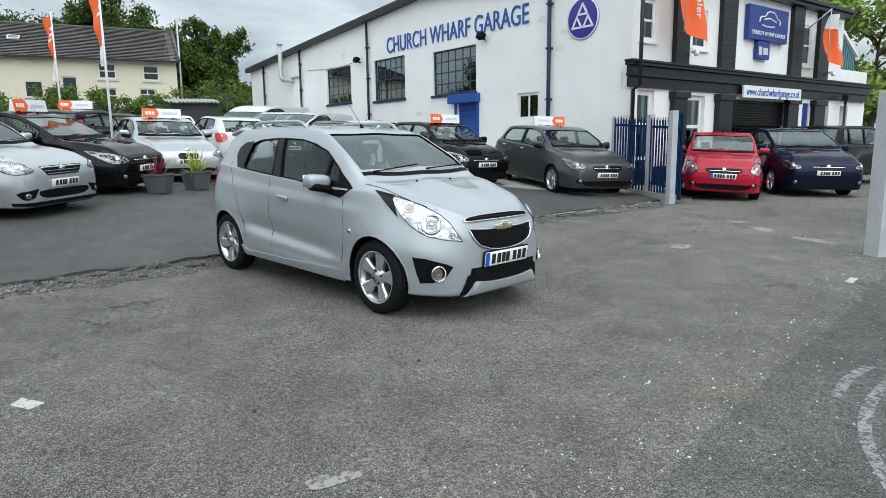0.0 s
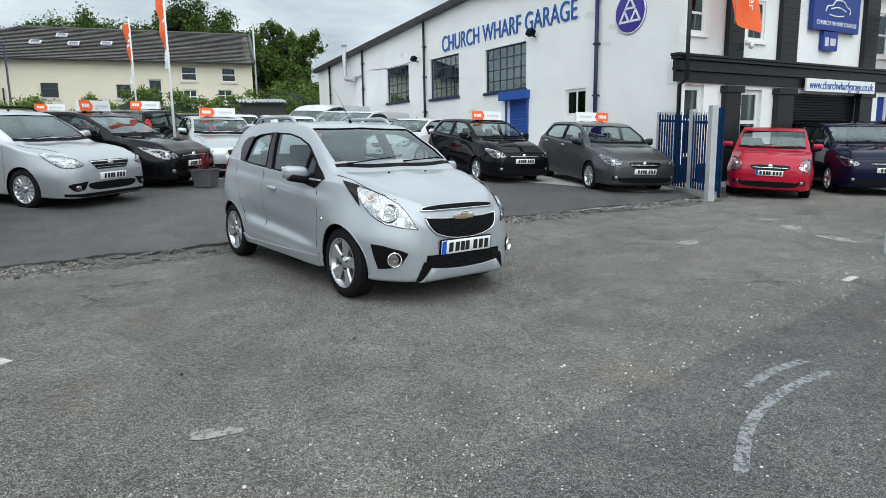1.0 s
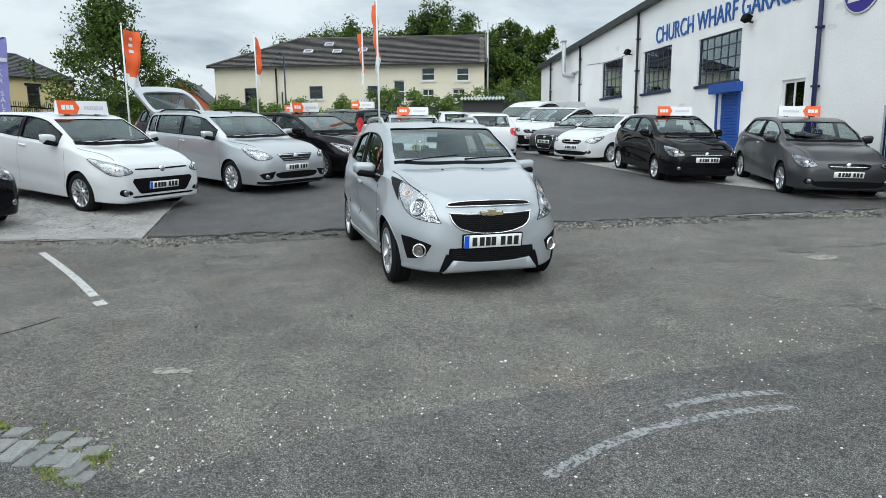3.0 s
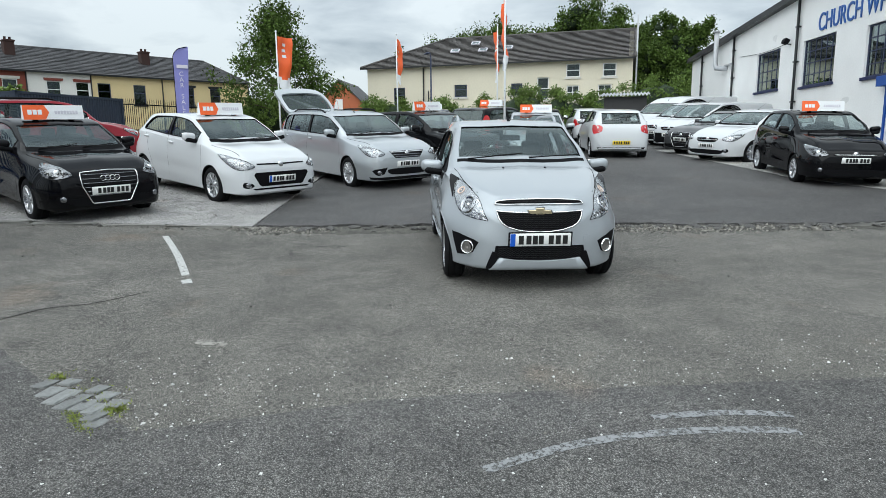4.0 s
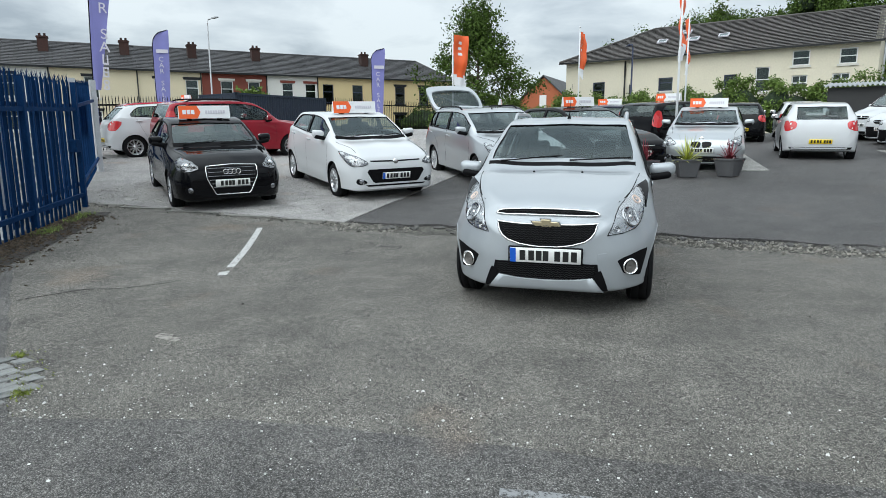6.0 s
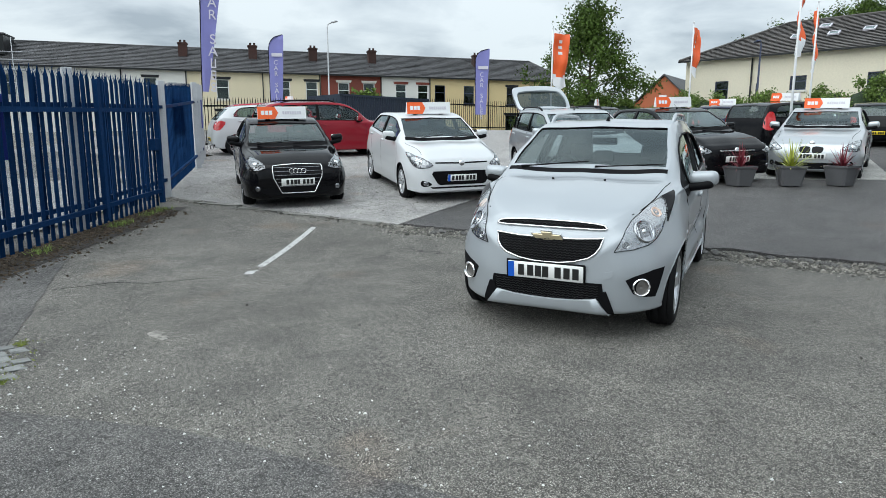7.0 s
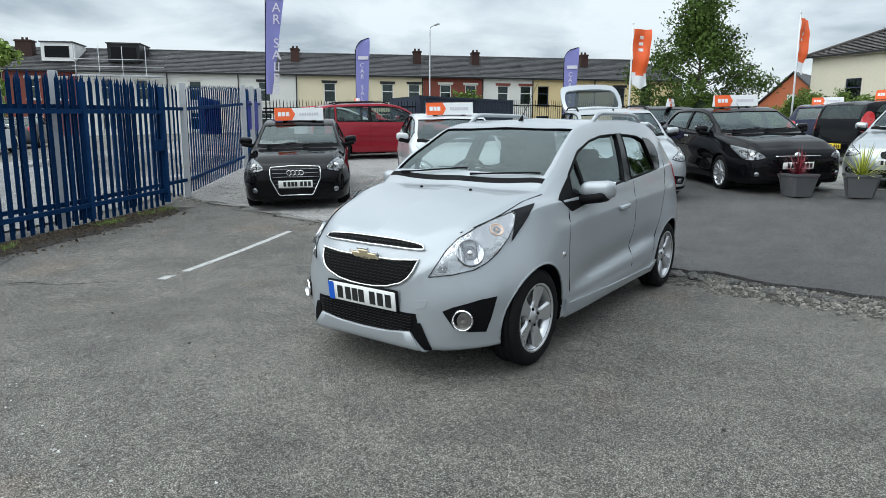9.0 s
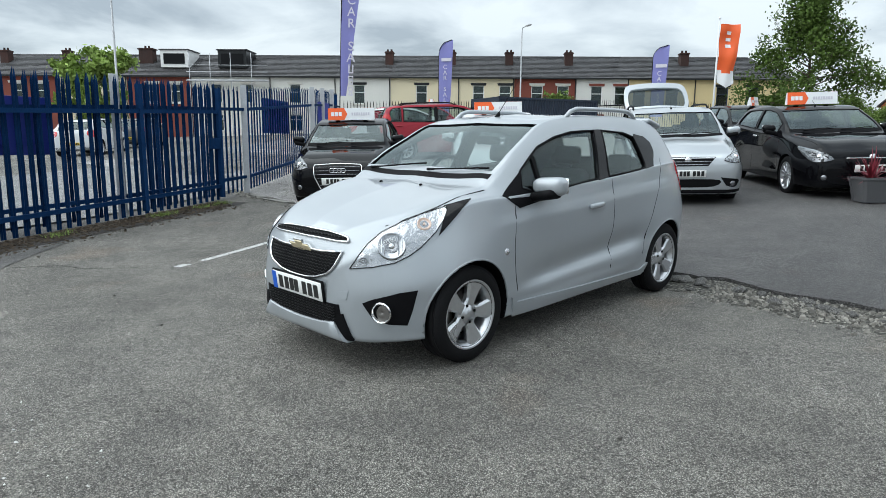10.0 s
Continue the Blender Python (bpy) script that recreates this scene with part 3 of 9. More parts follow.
# broken kerb stones along the old edge of the forecourt
kerb_line = thing("edge_kerb", Matrix(), "row of sunken broken concrete edging stones", "kerb", kind="structure")
rk = random.Random(3)
kme = []
for k in range(4):
    bm = bmesh.new()
    box(bm, -0.45, 0.45, -0.06, 0.06, -0.1, 0.02, 0.015)
    for v in bm.verts:
        v.co += Vector((rk.uniform(-0.02, 0.02), rk.uniform(-0.02, 0.02), rk.uniform(-0.012, 0.008)))
    kme.append(mesh_of(bm, "kerb_stone", "kerb"))
for i in range(5):
    u = 0.4 + i * 0.92
    x, y = from_uv(u, -0.06 + rk.uniform(-0.02, 0.02))
    part("kerb_stone", kme[i % 4], None, kerb_line, at=pose(x, y, ground_z(x, y) + 0.012, 0, 0, math.degrees(math.atan2(UY, UX)) + rk.uniform(-2, 2)))
for i in range(7):
    u = 13.4 + i * 0.55
    x, y = from_uv(u, 0.05 + 0.05 * math.sin(i * 2.1))
    part("kerb_stone", kme[i % 4], None, kerb_line, at=pose(x, y, ground_z(x, y) + 0.008, 0, 0, math.degrees(math.atan2(UY, UX)) + rk.uniform(-9, 9)) @ Matrix.Diagonal((0.6, 1, 1, 1)))


def crumbs(name, spots, label, material="stone", size=(0.006, 0.022), seed=1):
    """Loose stones scattered over the ground: small uneven tetra-like lumps."""
    rr = random.Random(seed)
    vs, fs = [], []
    for x, y in spots:
        r = rr.uniform(*size) * (1.0 if rr.random() < 0.9 else 1.7)
        z = ground_z(x, y) + 0.002
        b = len(vs)
        turn = rr.uniform(0, 6.28)
        for k in range(4):
            a = turn + k * math.pi / 2 + rr.uniform(-0.3, 0.3)
            q = r * rr.uniform(0.7, 1.3)
            vs.append((x + q * math.cos(a), y + q * math.sin(a), z))
        for k in range(4):
            a = turn + k * math.pi / 2 + rr.uniform(-0.3, 0.3)
            q = r * rr.uniform(0.4, 0.8)
            vs.append((x + q * math.cos(a), y + q * math.sin(a), z + r * rr.uniform(0.5, 1.0)))
        fs += [(b + 4, b + 5, b + 6, b + 7)] + [(b + k, b + (k + 1) % 4, b + 4 + (k + 1) % 4, b + 4 + k) for k in range(4)]
    me = bpy.data.meshes.new(name)
    me.from_pydata(vs, [], fs)
    me.materials.append(M[material])
    return tagged(new(name, me), label, "gravel" if material == "stone" else "litter", "", "stuff")


rr = random.Random(11)
spots = []
for i in range(20000):
    u = rr.uniform(-0.5, 18.0)
    v = rr.gauss(-0.14 if u > 4.8 else -0.02, 0.16 if u > 4.8 else 0.10)
    if noise.noise(Vector((u * 0.8, 1.5, 0))) + 0.35 > rr.random() * 0.9:
        spots.append(from_uv(u, v))
crumbs("loose_gravel", spots, "crumbled gravel and grit along the broken tarmac edge")
spots = [from_uv(rr.uniform(-0.8, 4.7), rr.uniform(0.3, 4.0)) for _ in range(4500)]
vsp = [(x, y) for x, y in spots]
st = crumbs("gravel_stones", vsp, "loose pale gravel chips on the parking area", seed=5, size=(0.004, 0.010))
st.location.z = 0.03
spots = [from_uv(rr.uniform(16.2, 18.6), rr.gauss(0.75, 0.35)) for _ in range(900)]
crumbs("rubble", spots, "pale crumbled rubble beside the gate post", size=(0.008, 0.03), seed=8)
spots = [(rr.uniform(-6, 6), rr.uniform(1, 11)) for _ in range(700)]
crumbs("pale_chips", [(0.4 + 5.5 * (q ** 1.3) + rr.uniform(-1.5, 1.0), rr.uniform(-2.5, 0.3) + 1.4 + 6.0 * (q ** 1.3)) for q in (rr.random() for _ in range(5200))], "white stone chips bedded in the dark patched tarmac", material="chip", size=(0.0022, 0.0062), seed=41)
spots += [(rr.uniform(-6, 6), rr.uniform(1, 11)) for _ in range(1300)]
crumbs("grit", spots, "scattered pale grit lying on the forecourt", size=(0.003, 0.009), seed=9)

slab("rubble_bed", 4.9, 17.6, lambda u: -0.40 - 0.10 * math.sin(u * 1.3), lambda u: 0.22, 0.003, "rubblebed", "band of crumbled tarmac along the broken edge", "rubble", 240, 10, skirt=0.0, edge=0.35, seed=6.0)
# lumps of broken tarmac along the edge
rk2 = random.Random(17)
lumps = thing("tarmac_lumps", Matrix(), "broken lumps of old tarmac along the yard edge", "rubble", kind="structure")
lme = []
for k in range(5):
    bm = bmesh.new()
    bmesh.ops.create_icosphere(bm, subdivisions=2, radius=1.0)
    for v in bm.verts:
        v.co = Vector((v.co.x * 0.10, v.co.y * 0.065, v.co.z * 0.035)) * (1 + 0.35 * noise.noise(v.co * 1.5 + Vector((k * 7, 0, 0))))
    lme.append(mesh_of(bm, "lump", "patch", 40))
for k in range(110):
    u, v = rk2.uniform(5.2, 17.4), rk2.gauss(-0.08, 0.11)
    x, y = from_uv(u, v)
    q = rk2.uniform(0.35, 1.25)
    part("lump", lme[k % 5], None, lumps, at=pose(x, y, ground_z(x, y) + 0.012, rk2.uniform(-9, 9), rk2.uniform(-9, 9), rk2.uniform(0, 180)) @ Matrix.Diagonal((q, q, q, 1)))


def blotch(name, x, y, rx, ry, turn, material, label, seed, lift=0.005):
    """A thin worn patch with a ragged outline."""
    bm = bmesh.new()
    ring, mid = [], None
    c, s_ = math.cos(radians(turn)), math.sin(radians(turn))
    rings = []
    for q in (1.0, 0.6, 0.25):
        ring = []
        for k in range(40):
            a = 2 * math.pi * k / 40
            w_ = q * (1 + 0.45 * noise.noise(Vector((math.cos(a) * 1.6 + seed, math.sin(a) * 1.6, 0))) + 0.2 * noise.noise(Vector((math.cos(a) * 5 + seed, math.sin(a) * 5, 3))))
            px, py = rx * w_ * math.cos(a), ry * w_ * math.sin(a)
            gx_, gy_ = x + px * c - py * s_, y + px * s_ + py * c
            ring.append(bm.verts.new((gx_, gy_, ground_z(gx_, gy_) + lift)))
        rings.append(ring)
    for a, b in zip(rings, rings[1:]):
        for k in range(40):
            bm.faces.new((a[k], a[(k + 1) % 40], b[(k + 1) % 40], b[k]))
    bm.faces.new(rings[-1])
    bmesh.ops.recalc_face_normals(bm, faces=bm.faces)
    return structure(name, bm, material, label, "tarmac")


for k, (x, y, rx, ry, mt) in enumerate(((2.80, 8.42, 0.20, 0.13, "patch"), (3.06, 8.10, 0.17, 0.12, "pothole"), (4.90, 9.66, 0.24, 0.14, "pothole"), (5.07, 8.66, 0.27, 0.13, "pothole"), (4.70, 11.27, 0.25, 0.13, "patch"), (4.92, 10.56, 0.18, 0.10, "pothole"), (-0.47, 2.46, 0.13, 0.05, "pothole"), (6.0, 11.7, 0.5, 0.2, "patch"), (4.2, 6.1, 0.2, 0.1, "patch"))):
    blotch("worn_patch", x, y, rx, ry, 20 + 31 * k, mt, "pale worn patch with crumbled edges in the tarmac" if mt == "pothole" else "dark worn patch in the tarmac", k * 3.7)

# worn paint marks


def strip(name, pts, width, material, label, lift=0.004):
    bm = bmesh.new()
    line = smooth_line(pts, 8)
    prev = None
    for i, (x, y) in enumerate(line):
        a, b = line[max(i - 1, 0)], line[min(i + 1, len(line) - 1)]
        d = Vector((b[0] - a[0], b[1] - a[1], 0)).normalized()
        nrm = Vector((-d.y, d.x, 0))
        q = []
        for k in (-1, -0.33, 0.33, 1):
            p = Vector((x, y, 0)) + nrm * width / 2 * k
            q.append(bm.verts.new((p.x, p.y, ground_z(p.x, p.y) + lift)))
        if prev:
            for k in range(3):
                bm.faces.new((prev[k], q[k], q[k + 1], prev[k + 1]))
        prev = q
    bmesh.ops.recalc_face_normals(bm, faces=bm.faces)
    return structure(name, bm, material, label, "road marking")


strip("bay_line", [(-4.60, 4.09), (-3.4, 3.66), (-2.41, 3.26)], 0.075, "line", "short worn white parking bay line")
strip("bay_line_end", [(-2.30, 3.20), (-2.10, 3.12)], 0.09, "line", "worn fleck at the end of the bay line")
strip("arc_line", [(1.86, 2.46), (2.05, 2.92), (2.33, 3.32), (2.66, 3.64), (2.80, 3.73)], 0.062, "arc", "faded white arc painted on the dark tarmac", 0.009)
strip("arc_line_second", [(2.20, 3.40), (2.32, 3.55), (2.50, 3.74), (2.72, 3.90)], 0.06, "arc", "fainter second white arc", 0.009)
strip("pale_scrape", [(4.02, 6.2), (4.22, 6.42)], 0.07, "line", "small white paint mark on the tarmac")

strip("crack_line", [(-1.98, 1.48), (-2.03, 1.72), (-2.07, 1.98), (-1.99, 2.21), (-2.0, 2.44), (-2.06, 2.75)], 0.011, "seam", "thin dark crack across the tarmac")
strip("crack_line", [(3.1, 8.9), (3.6, 9.2), (3.9, 9.7), (4.4, 9.9)], 0.012, "seam", "thin dark crack across the tarmac")
# stone setts with moss by the corner of the old entrance
setts = thing("stone_setts", Matrix(), "patch of old grey stone setts showing through the tarmac", "cobbles", kind="structure")
for k in range(3):
    bm = bmesh.new()
    box(bm, -0.10, 0.10, -0.05, 0.05, -0.05, 0.012, 0.010)
    for v in bm.verts:
        v.co += Vector((rk.uniform(-0.008, 0.008), rk.uniform(-0.008, 0.008), rk.uniform(-0.004, 0.004)))
    kme[k] = mesh_of(bm, "sett", "sett")
for k, (x, y, ln) in enumerate(((-0.57, 1.50, 0.12), (-0.43, 1.48, 0.14), (-0.32, 1.50, 0.20), (-0.205, 1.525, 0.21), (-0.115, 1.545, 0.16), (-0.03, 1.565, 0.14), (0.055, 1.54, 0.14), (0.14, 1.51, 0.11), (-0.50, 1.60, 0.09), (-0.27, 1.675, 0.10), (-0.15, 1.675, 0.10), (-0.01, 1.665, 0.09))):
    part("sett", kme[k % 3], None, setts, at=pose(x, y, ground_z(x, y) + 0.002, rk.uniform(-2, 2), rk.uniform(-2, 2), 119 + rk.uniform(-5, 5)) @ Matrix.Diagonal((ln / 0.2, 0.92, 0.7, 1)))
vs, fs = [], []
for i in range(900):
    a = rr.random()
    cx, cy = (-0.63 + rr.gauss(0, 0.035), 1.59 + rr.gauss(0, 0.025)) if a < 0.15 else (-0.02 + rr.gauss(0, 0.045), 1.46 + rr.gauss(0, 0.02)) if a < 0.40 else (0.12 + rr.gauss(0, 0.05), 1.45 + rr.gauss(0, 0.02)) if a < 0.60 else (0.05 + rr.gauss(0, 0.04), 1.64 + rr.gauss(0, 0.03)) if a < 0.85 else (-0.2 + rr.gauss(0, 0.2), 1.63 + rr.gauss(0, 0.06))
    h, w, t = rr.uniform(0.006, 0.022), rr.uniform(0.003, 0.007), rr.uniform(0, 6.28)
    z, b = ground_z(cx, cy), len(vs)
    vs += [(cx - w * math.cos(t), cy - w * math.sin(t), z), (cx + w * math.cos(t), cy + w * math.sin(t), z), (cx + rr.gauss(0, 0.01), cy + rr.gauss(0, 0.01), z + h)]
    fs.append((b, b + 1, b + 2))
me = bpy.data.meshes.new("moss_tufts")
me.from_pydata(vs, [], fs)
me.materials.append(M["moss"])
tagged(new("moss_tufts", me), "green moss and weed tufts between the setts", "weeds", "", "stuff")

# ---- garage ----
CORNER, SIDE, FRONT = Vector((4.77, 16.55, 0)), Vector((-0.604, 0.797, 0)).normalized(), Vector((0.797, 0.604, 0)).normalized()


def wall_mesh(length, z0, top, holes, thick=0.3, step=1.0):
    """A wall in its own frame (x along, y into the building, z up) with real openings; top(x) gives its height."""
    xs = sorted({0.0, length, *np.arange(step, length, step).tolist(), *[h[0] for h in holes], *[h[1] for h in holes]})
    zs = sorted({z0, *[h[2] for h in holes], *[h[3] for h in holes]})
    bm = bmesh.new()

    def solid(x, z):
        return not any(a < x < b and c < z < d for a, b, c, d in holes)

    for xa, xb in zip(xs, xs[1:]):
        col = zs + [None]
        for k in range(len(zs)):
            za = zs[k]
            zb = zs[k + 1] if k + 1 < len(zs) else None
            mid = (za + zb) / 2 if zb is not None else za + 0.05
            if not solid((xa + xb) / 2, mid):
                continue
            t0, t1 = (zb, zb) if zb is not None else (top(xa), top(xb))
            a = [bm.verts.new((x, y, z)) for y in (0, thick) for x, z in ((xa, za), (xb, za), (xb, t1), (xa, t0))]
            for f in ((0, 1, 2, 3), (7, 6, 5, 4), (0, 4, 5, 1), (3, 2, 6, 7), (0, 3, 7, 4), (1, 5, 6, 2)):
                bm.faces.new([a[i] for i in f])
    bmesh.ops.remove_doubles(bm, verts=bm.verts, dist=0.0005)
    # drop the inner faces that two neighbouring blocks share
    seen = {}
    for f in bm.faces:
        seen.setdefault(tuple(sorted(v.index for v in f.verts)), []).append(f)
    bm.verts.index_update()
    seen = {}
    for f in bm.faces:
        seen.setdefault(tuple(sorted(v.index for v in f.verts)), []).append(f)
    bmesh.ops.delete(bm, geom=[f for fs in seen.values() if len(fs) > 1 for f in fs], context="FACES_ONLY")
    bmesh.ops.recalc_face_normals(bm, faces=bm.faces)
    return bm


garage = thing("garage_building", Matrix(), "white rendered vehicle garage with black pilasters and blue lettering", "building")
MS, MF = frame_of(CORNER, -SIDE), frame_of(CORNER, FRONT)   # side frame: x runs from the far end, negative


def side_top(x):
    s = -x
    return 6.55 - 0.0625 * (s - 9.0) if s > 9 else 5.9 + 0.072 * s


# side wall: s measured from the corner; frame x = -s
SL = 25.4
side_holes = [(14.19, 16.38, 3.20, 4.72), (10.11, 12.32, 3.12, 4.68), (6.01, 8.36, 3.08, 4.56), (5.95, 7.02, 0.2, 2.76), (3.19, 4.10, 2.10, 2.88)]
M_SIDE = frame_of(CORNER + SIDE * SL, -SIDE)
sh = [(SL - b, SL - a, c, d) for a, b, c, d in side_holes]
part("side_wall", wall_mesh(SL, -0.2, lambda x: side_top(x - SL), sh), "whitewall", garage, at=M_SIDE)
front_holes = [(0.30, 0.95, 3.95, 4.95), (2.63, 3.36, 3.92, 4.95), (8.95, 9.75, 3.85, 5.15), (0.24, 1.02, 0.0, 2.72), (2.55, 3.42, 0.0, 2.66), (4.72, 8.25, 0.0, 2.62), (9.45, 9.95, 0.8, 2.62), (10.95, 11.5, 0.8, 2.62), (12.3, 13.0, 0.8, 2.6)]
part("front_wall", wall_mesh(12.2, -0.4, lambda x: 5.9, [h for h in front_holes if h[1] < 12.0]), "whitewall", garage, at=MF)
part("front_wall_low", wall_mesh(2.55, -0.4, lambda x: 3.9, [(0.35, 1.05, 0.8, 2.6)]), "whitewall", garage, at=MF @ pose(12.204, 0.05, 0))
bm = bmesh.new()
prism(bm, [(12.25, 0.6, 3.0), (14.9, 0.6, 3.0), (14.9, 0.6, 4.6), (12.25, 0.6, 6.0)], (0, 0.2, 0))
gable = part("rear_gable", bm, "teal", garage, "teal sheet-clad gable behind", at=MF)
for k in range(14):
    x = 12.3 + k * 0.19
    bm = bmesh.new()
    box(bm, x, x + 0.05, 0.575, 0.597, 3.9, 6.0 - (x - 12.2) * 0.54)
    part("rib", bm, "teal", gable)
bm = bmesh.new()
prism(bm, [(12.2, 0.5, 6.02), (14.98, 0.5, 4.55), (14.98, 0.5, 4.68), (12.2, 0.5, 6.15)], (0, 0.4, 0))
part("gable_verge", bm, "signwhite", garage, at=MF)
# back walls and roof close the block
bm = bmesh.new()
box(bm, 0.32, 12.2, 10.0, 10.3, -0.4, 5.7)
part("back_wall", bm, "whitewall", garage, at=MF)
# roof sheets: from the gable ridge down to both eaves along the side wall
bm = bmesh.new()
for s0, s1 in ((-0.15, 9.0), (9.0, SL + 0.25)):
    z0, z1 = side_top(-s0) + 0.04, side_top(-s1) + 0.04
    prism(bm, [(-s0, -0.22, z0), (-s1, -0.22, z1), (-s1, -0.22, z1 + 0.10), (-s0, -0.22, z0 + 0.10)], (0, 9.8, 0))
part("roof", bm, "roofsheet", garage, "dark sheet roof with black verge", at=MS)
# black verge board
bm = bmesh.new()
for s0, s1 in ((0.0, 9.0), (9.0, SL + 0.2)):
    z0, z1 = side_top(-s0), side_top(-s1)
    prism(bm, [(-s0, -0.26, z0 - 0.10), (-s1, -0.26, z1 - 0.10), (-s1, -0.26, z1 + 0.05), (-s0, -0.26, z0 + 0.05)], (0, 0.25, 0))
part("verge_board", bm, "blackpaint", garage, at=MS)


def steel_window(parent, m, w, h, cols, rows, material="steelwin", bar=0.035, deep=0.10, sill=None, name="window", back="darkroom", curtain=None):
    """A window in an opening w by h: outer frame, bars, separate panes, and a dark board standing in for the unlit
    room.
    """
    bm = bmesh.new()
    f = bar * 1.4
    for a in ((0, w, 0, f), (0, w, h - f, h), (0, f, f, h - f), (w - f, w, f, h - f)):
        box(bm, a[0], a[1], deep - 0.03, deep + 0.03, a[2], a[3])
    bmesh.ops.remove_doubles(bm, verts=bm.verts, dist=0.0005)
    win = part(name, bm, material, parent, at=m)
    for i in range(1, cols):
        bm = bmesh.new()
        box(bm, w * i / cols - bar / 2, w * i / cols + bar / 2, deep - 0.015, deep + 0.02, f, h - f)
        part("glazing_bar", bm, material, win)
    for j in range(1, rows):
        bm = bmesh.new()
        box(bm, f, w - f, deep - 0.018, deep + 0.023, h * j / rows - bar / 2, h * j / rows + bar / 2)
        part("glazing_bar", bm, material, win)
    pm = None
    for i in range(cols):
        for j in range(rows):
            if pm is None:
                bm = bmesh.new()
                box(bm, 0.012, w / cols - 0.012, -0.003, 0.003, 0.012, h / rows - 0.012)
                pm = mesh_of(bm, "pane", "skypane" if cols > 2 else "pane")
            q = part("pane", pm, None, win, at=pose(w * i / cols, deep, h * j / rows))
    # dark board behind the panes, coloured like a room without light
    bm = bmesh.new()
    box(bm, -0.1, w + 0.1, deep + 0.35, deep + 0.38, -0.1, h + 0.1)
    part("unlit_room_board", bm, back, win)
    if curtain:
        bm = bmesh.new()
        box(bm, 0.05, w - 0.05, deep + 0.08, deep + 0.10, h * curtain[0], h * curtain[1])
        part("blind", bm, "curtain", win)
    if sill:
        bm = bmesh.new()
        box(bm, -0.06, w + 0.06, -0.07, deep - 0.03, -0.09, 0.0, 0.01)
        part("sill", bm, sill, win)
    return win


def on_side(s, z, off=0.0):
    return M_SIDE @ pose(SL - s, -off, z)


for a, b, c, d in side_holes[:3]:
    steel_window(garage, on_side(b, c), b - a, d - c, 6 if b - a > 2.2 else 5, 4, sill="sillblue")
steel_window(garage, on_side(4.10, 2.10), 0.91, 0.78, 2, 1, "upvc", 0.06, 0.08)
# roller shutter with its blue box
bm = bmesh.new()
box(bm, 0.0, 1.07, 0.118, 0.13, 0.2, 2.76)
sdoor = part("roller_shutter", bm, "shutter", garage, "closed blue slatted roller shutter", at=on_side(7.02, 0))
bm = bmesh.new()
box(bm, -0.25, 1.22, -0.22, 0.02, 2.74, 3.02, 0.01)
part("shutter_box", bm, "shutter", sdoor)
bm = bmesh.new()
prism(bm, [(0.0, 0.117, 0.0), (0.0, 0.100, 0.02), (0.0, 0.098, 0.075), (0.0, 0.117, 0.094)], (1.07, 0, 0))
slat = mesh_of(bm, "slat", "shutter")
for k in range(26):
    part("slat", slat, None, sdoor, at=pose(0, 0, 0.2 + k * 0.0985))
for x in (-0.09, 1.07):
    bm = bmesh.new()
    box(bm, x, x + 0.09, -0.04, 0.0, 0.1, 2.74)
    part("shutter_guide", bm, "shutter", sdoor)
# lettering on the side wall
me = text_mesh("CHURCH WHARF GARAGE", 0.80, 0.015)
me.materials.append(M["signblue"])
xs = [v.co.x for v in me.vertices]
k = 7.66 / (max(xs) - min(xs))
part("wall_lettering", me, None, garage, "blue painted capital letters", at=on_side(7.45, 5.10, 0.02) @ pose(0, 0, 0, 90, 0, 0) @ Matrix.Diagonal((k, 1.03, 1, 1)))
# round badge: violet disc with three white triangles
bm = bmesh.new()
lathe(bm, [(0.001, -0.03), (0.50, -0.03), (0.54, -0.02), (0.54, 0.0)], 48)
badge = part("round_sign", bm, "violet", garage, "round violet sign with white triangles", at=on_side(1.58, 4.66, 0.0), smooth=30)
bm = bmesh.new()
lathe(bm, [(0.50, -0.034), (0.54, -0.034), (0.54, -0.02)], 48)
part("rim", bm, "signwhite", badge)
for cx, cz in ((0, 0.20), (-0.19, -0.13), (0.19, -0.13)):
    bm = bmesh.new()
    s = 0.18
    tri_ = [(cx + s * math.sin(a), cz + s * math.cos(a)) for a in (0, 2.094, 4.189)]
    for i in range(3):
        (x0, z0), (x1, z1) = tri_[i], tri_[(i + 1) % 3]
        d = Vector((x1 - x0, 0, z1 - z0)).normalized() * 0.027
        nx = Vector((-d.z, 0, d.x))
        prism(bm, [(x0 - d.x + nx.x, -0.045, z0 - d.z + nx.z), (x1 + d.x + nx.x, -0.045, z1 + d.z + nx.z), (x1 + d.x - nx.x, -0.045, z1 + d.z - nx.z), (x0 - d.x - nx.x, -0.045, z0 - d.z - nx.z)], (0, 0.013, 0))
    part("triangle", bm, "signwhite", badge)
# pipes, flue, flood lamps, cable
for s, r, col, z1 in ((2.72, 0.055, "sillblue", 5.9), (12.64, 0.05, "blackpaint", 6.2), (18.9, 0.05, "blackpaint", 5.85), (23.4, 0.05, "blackpaint", 5.6)):
    bm = bmesh.new()
    tube(bm, [(0, 0, 0.2), (0, 0, z1)], r, 10)
    for z in (1.2, 2.6, 4.0, 5.2):
        box(bm, -r - 0.02, r + 0.02, -r - 0.01, 0.09, z, z + 0.05)
    part("downpipe", bm, col, garage, at=on_side(s, 0, 0.1))
bm = bmesh.new()
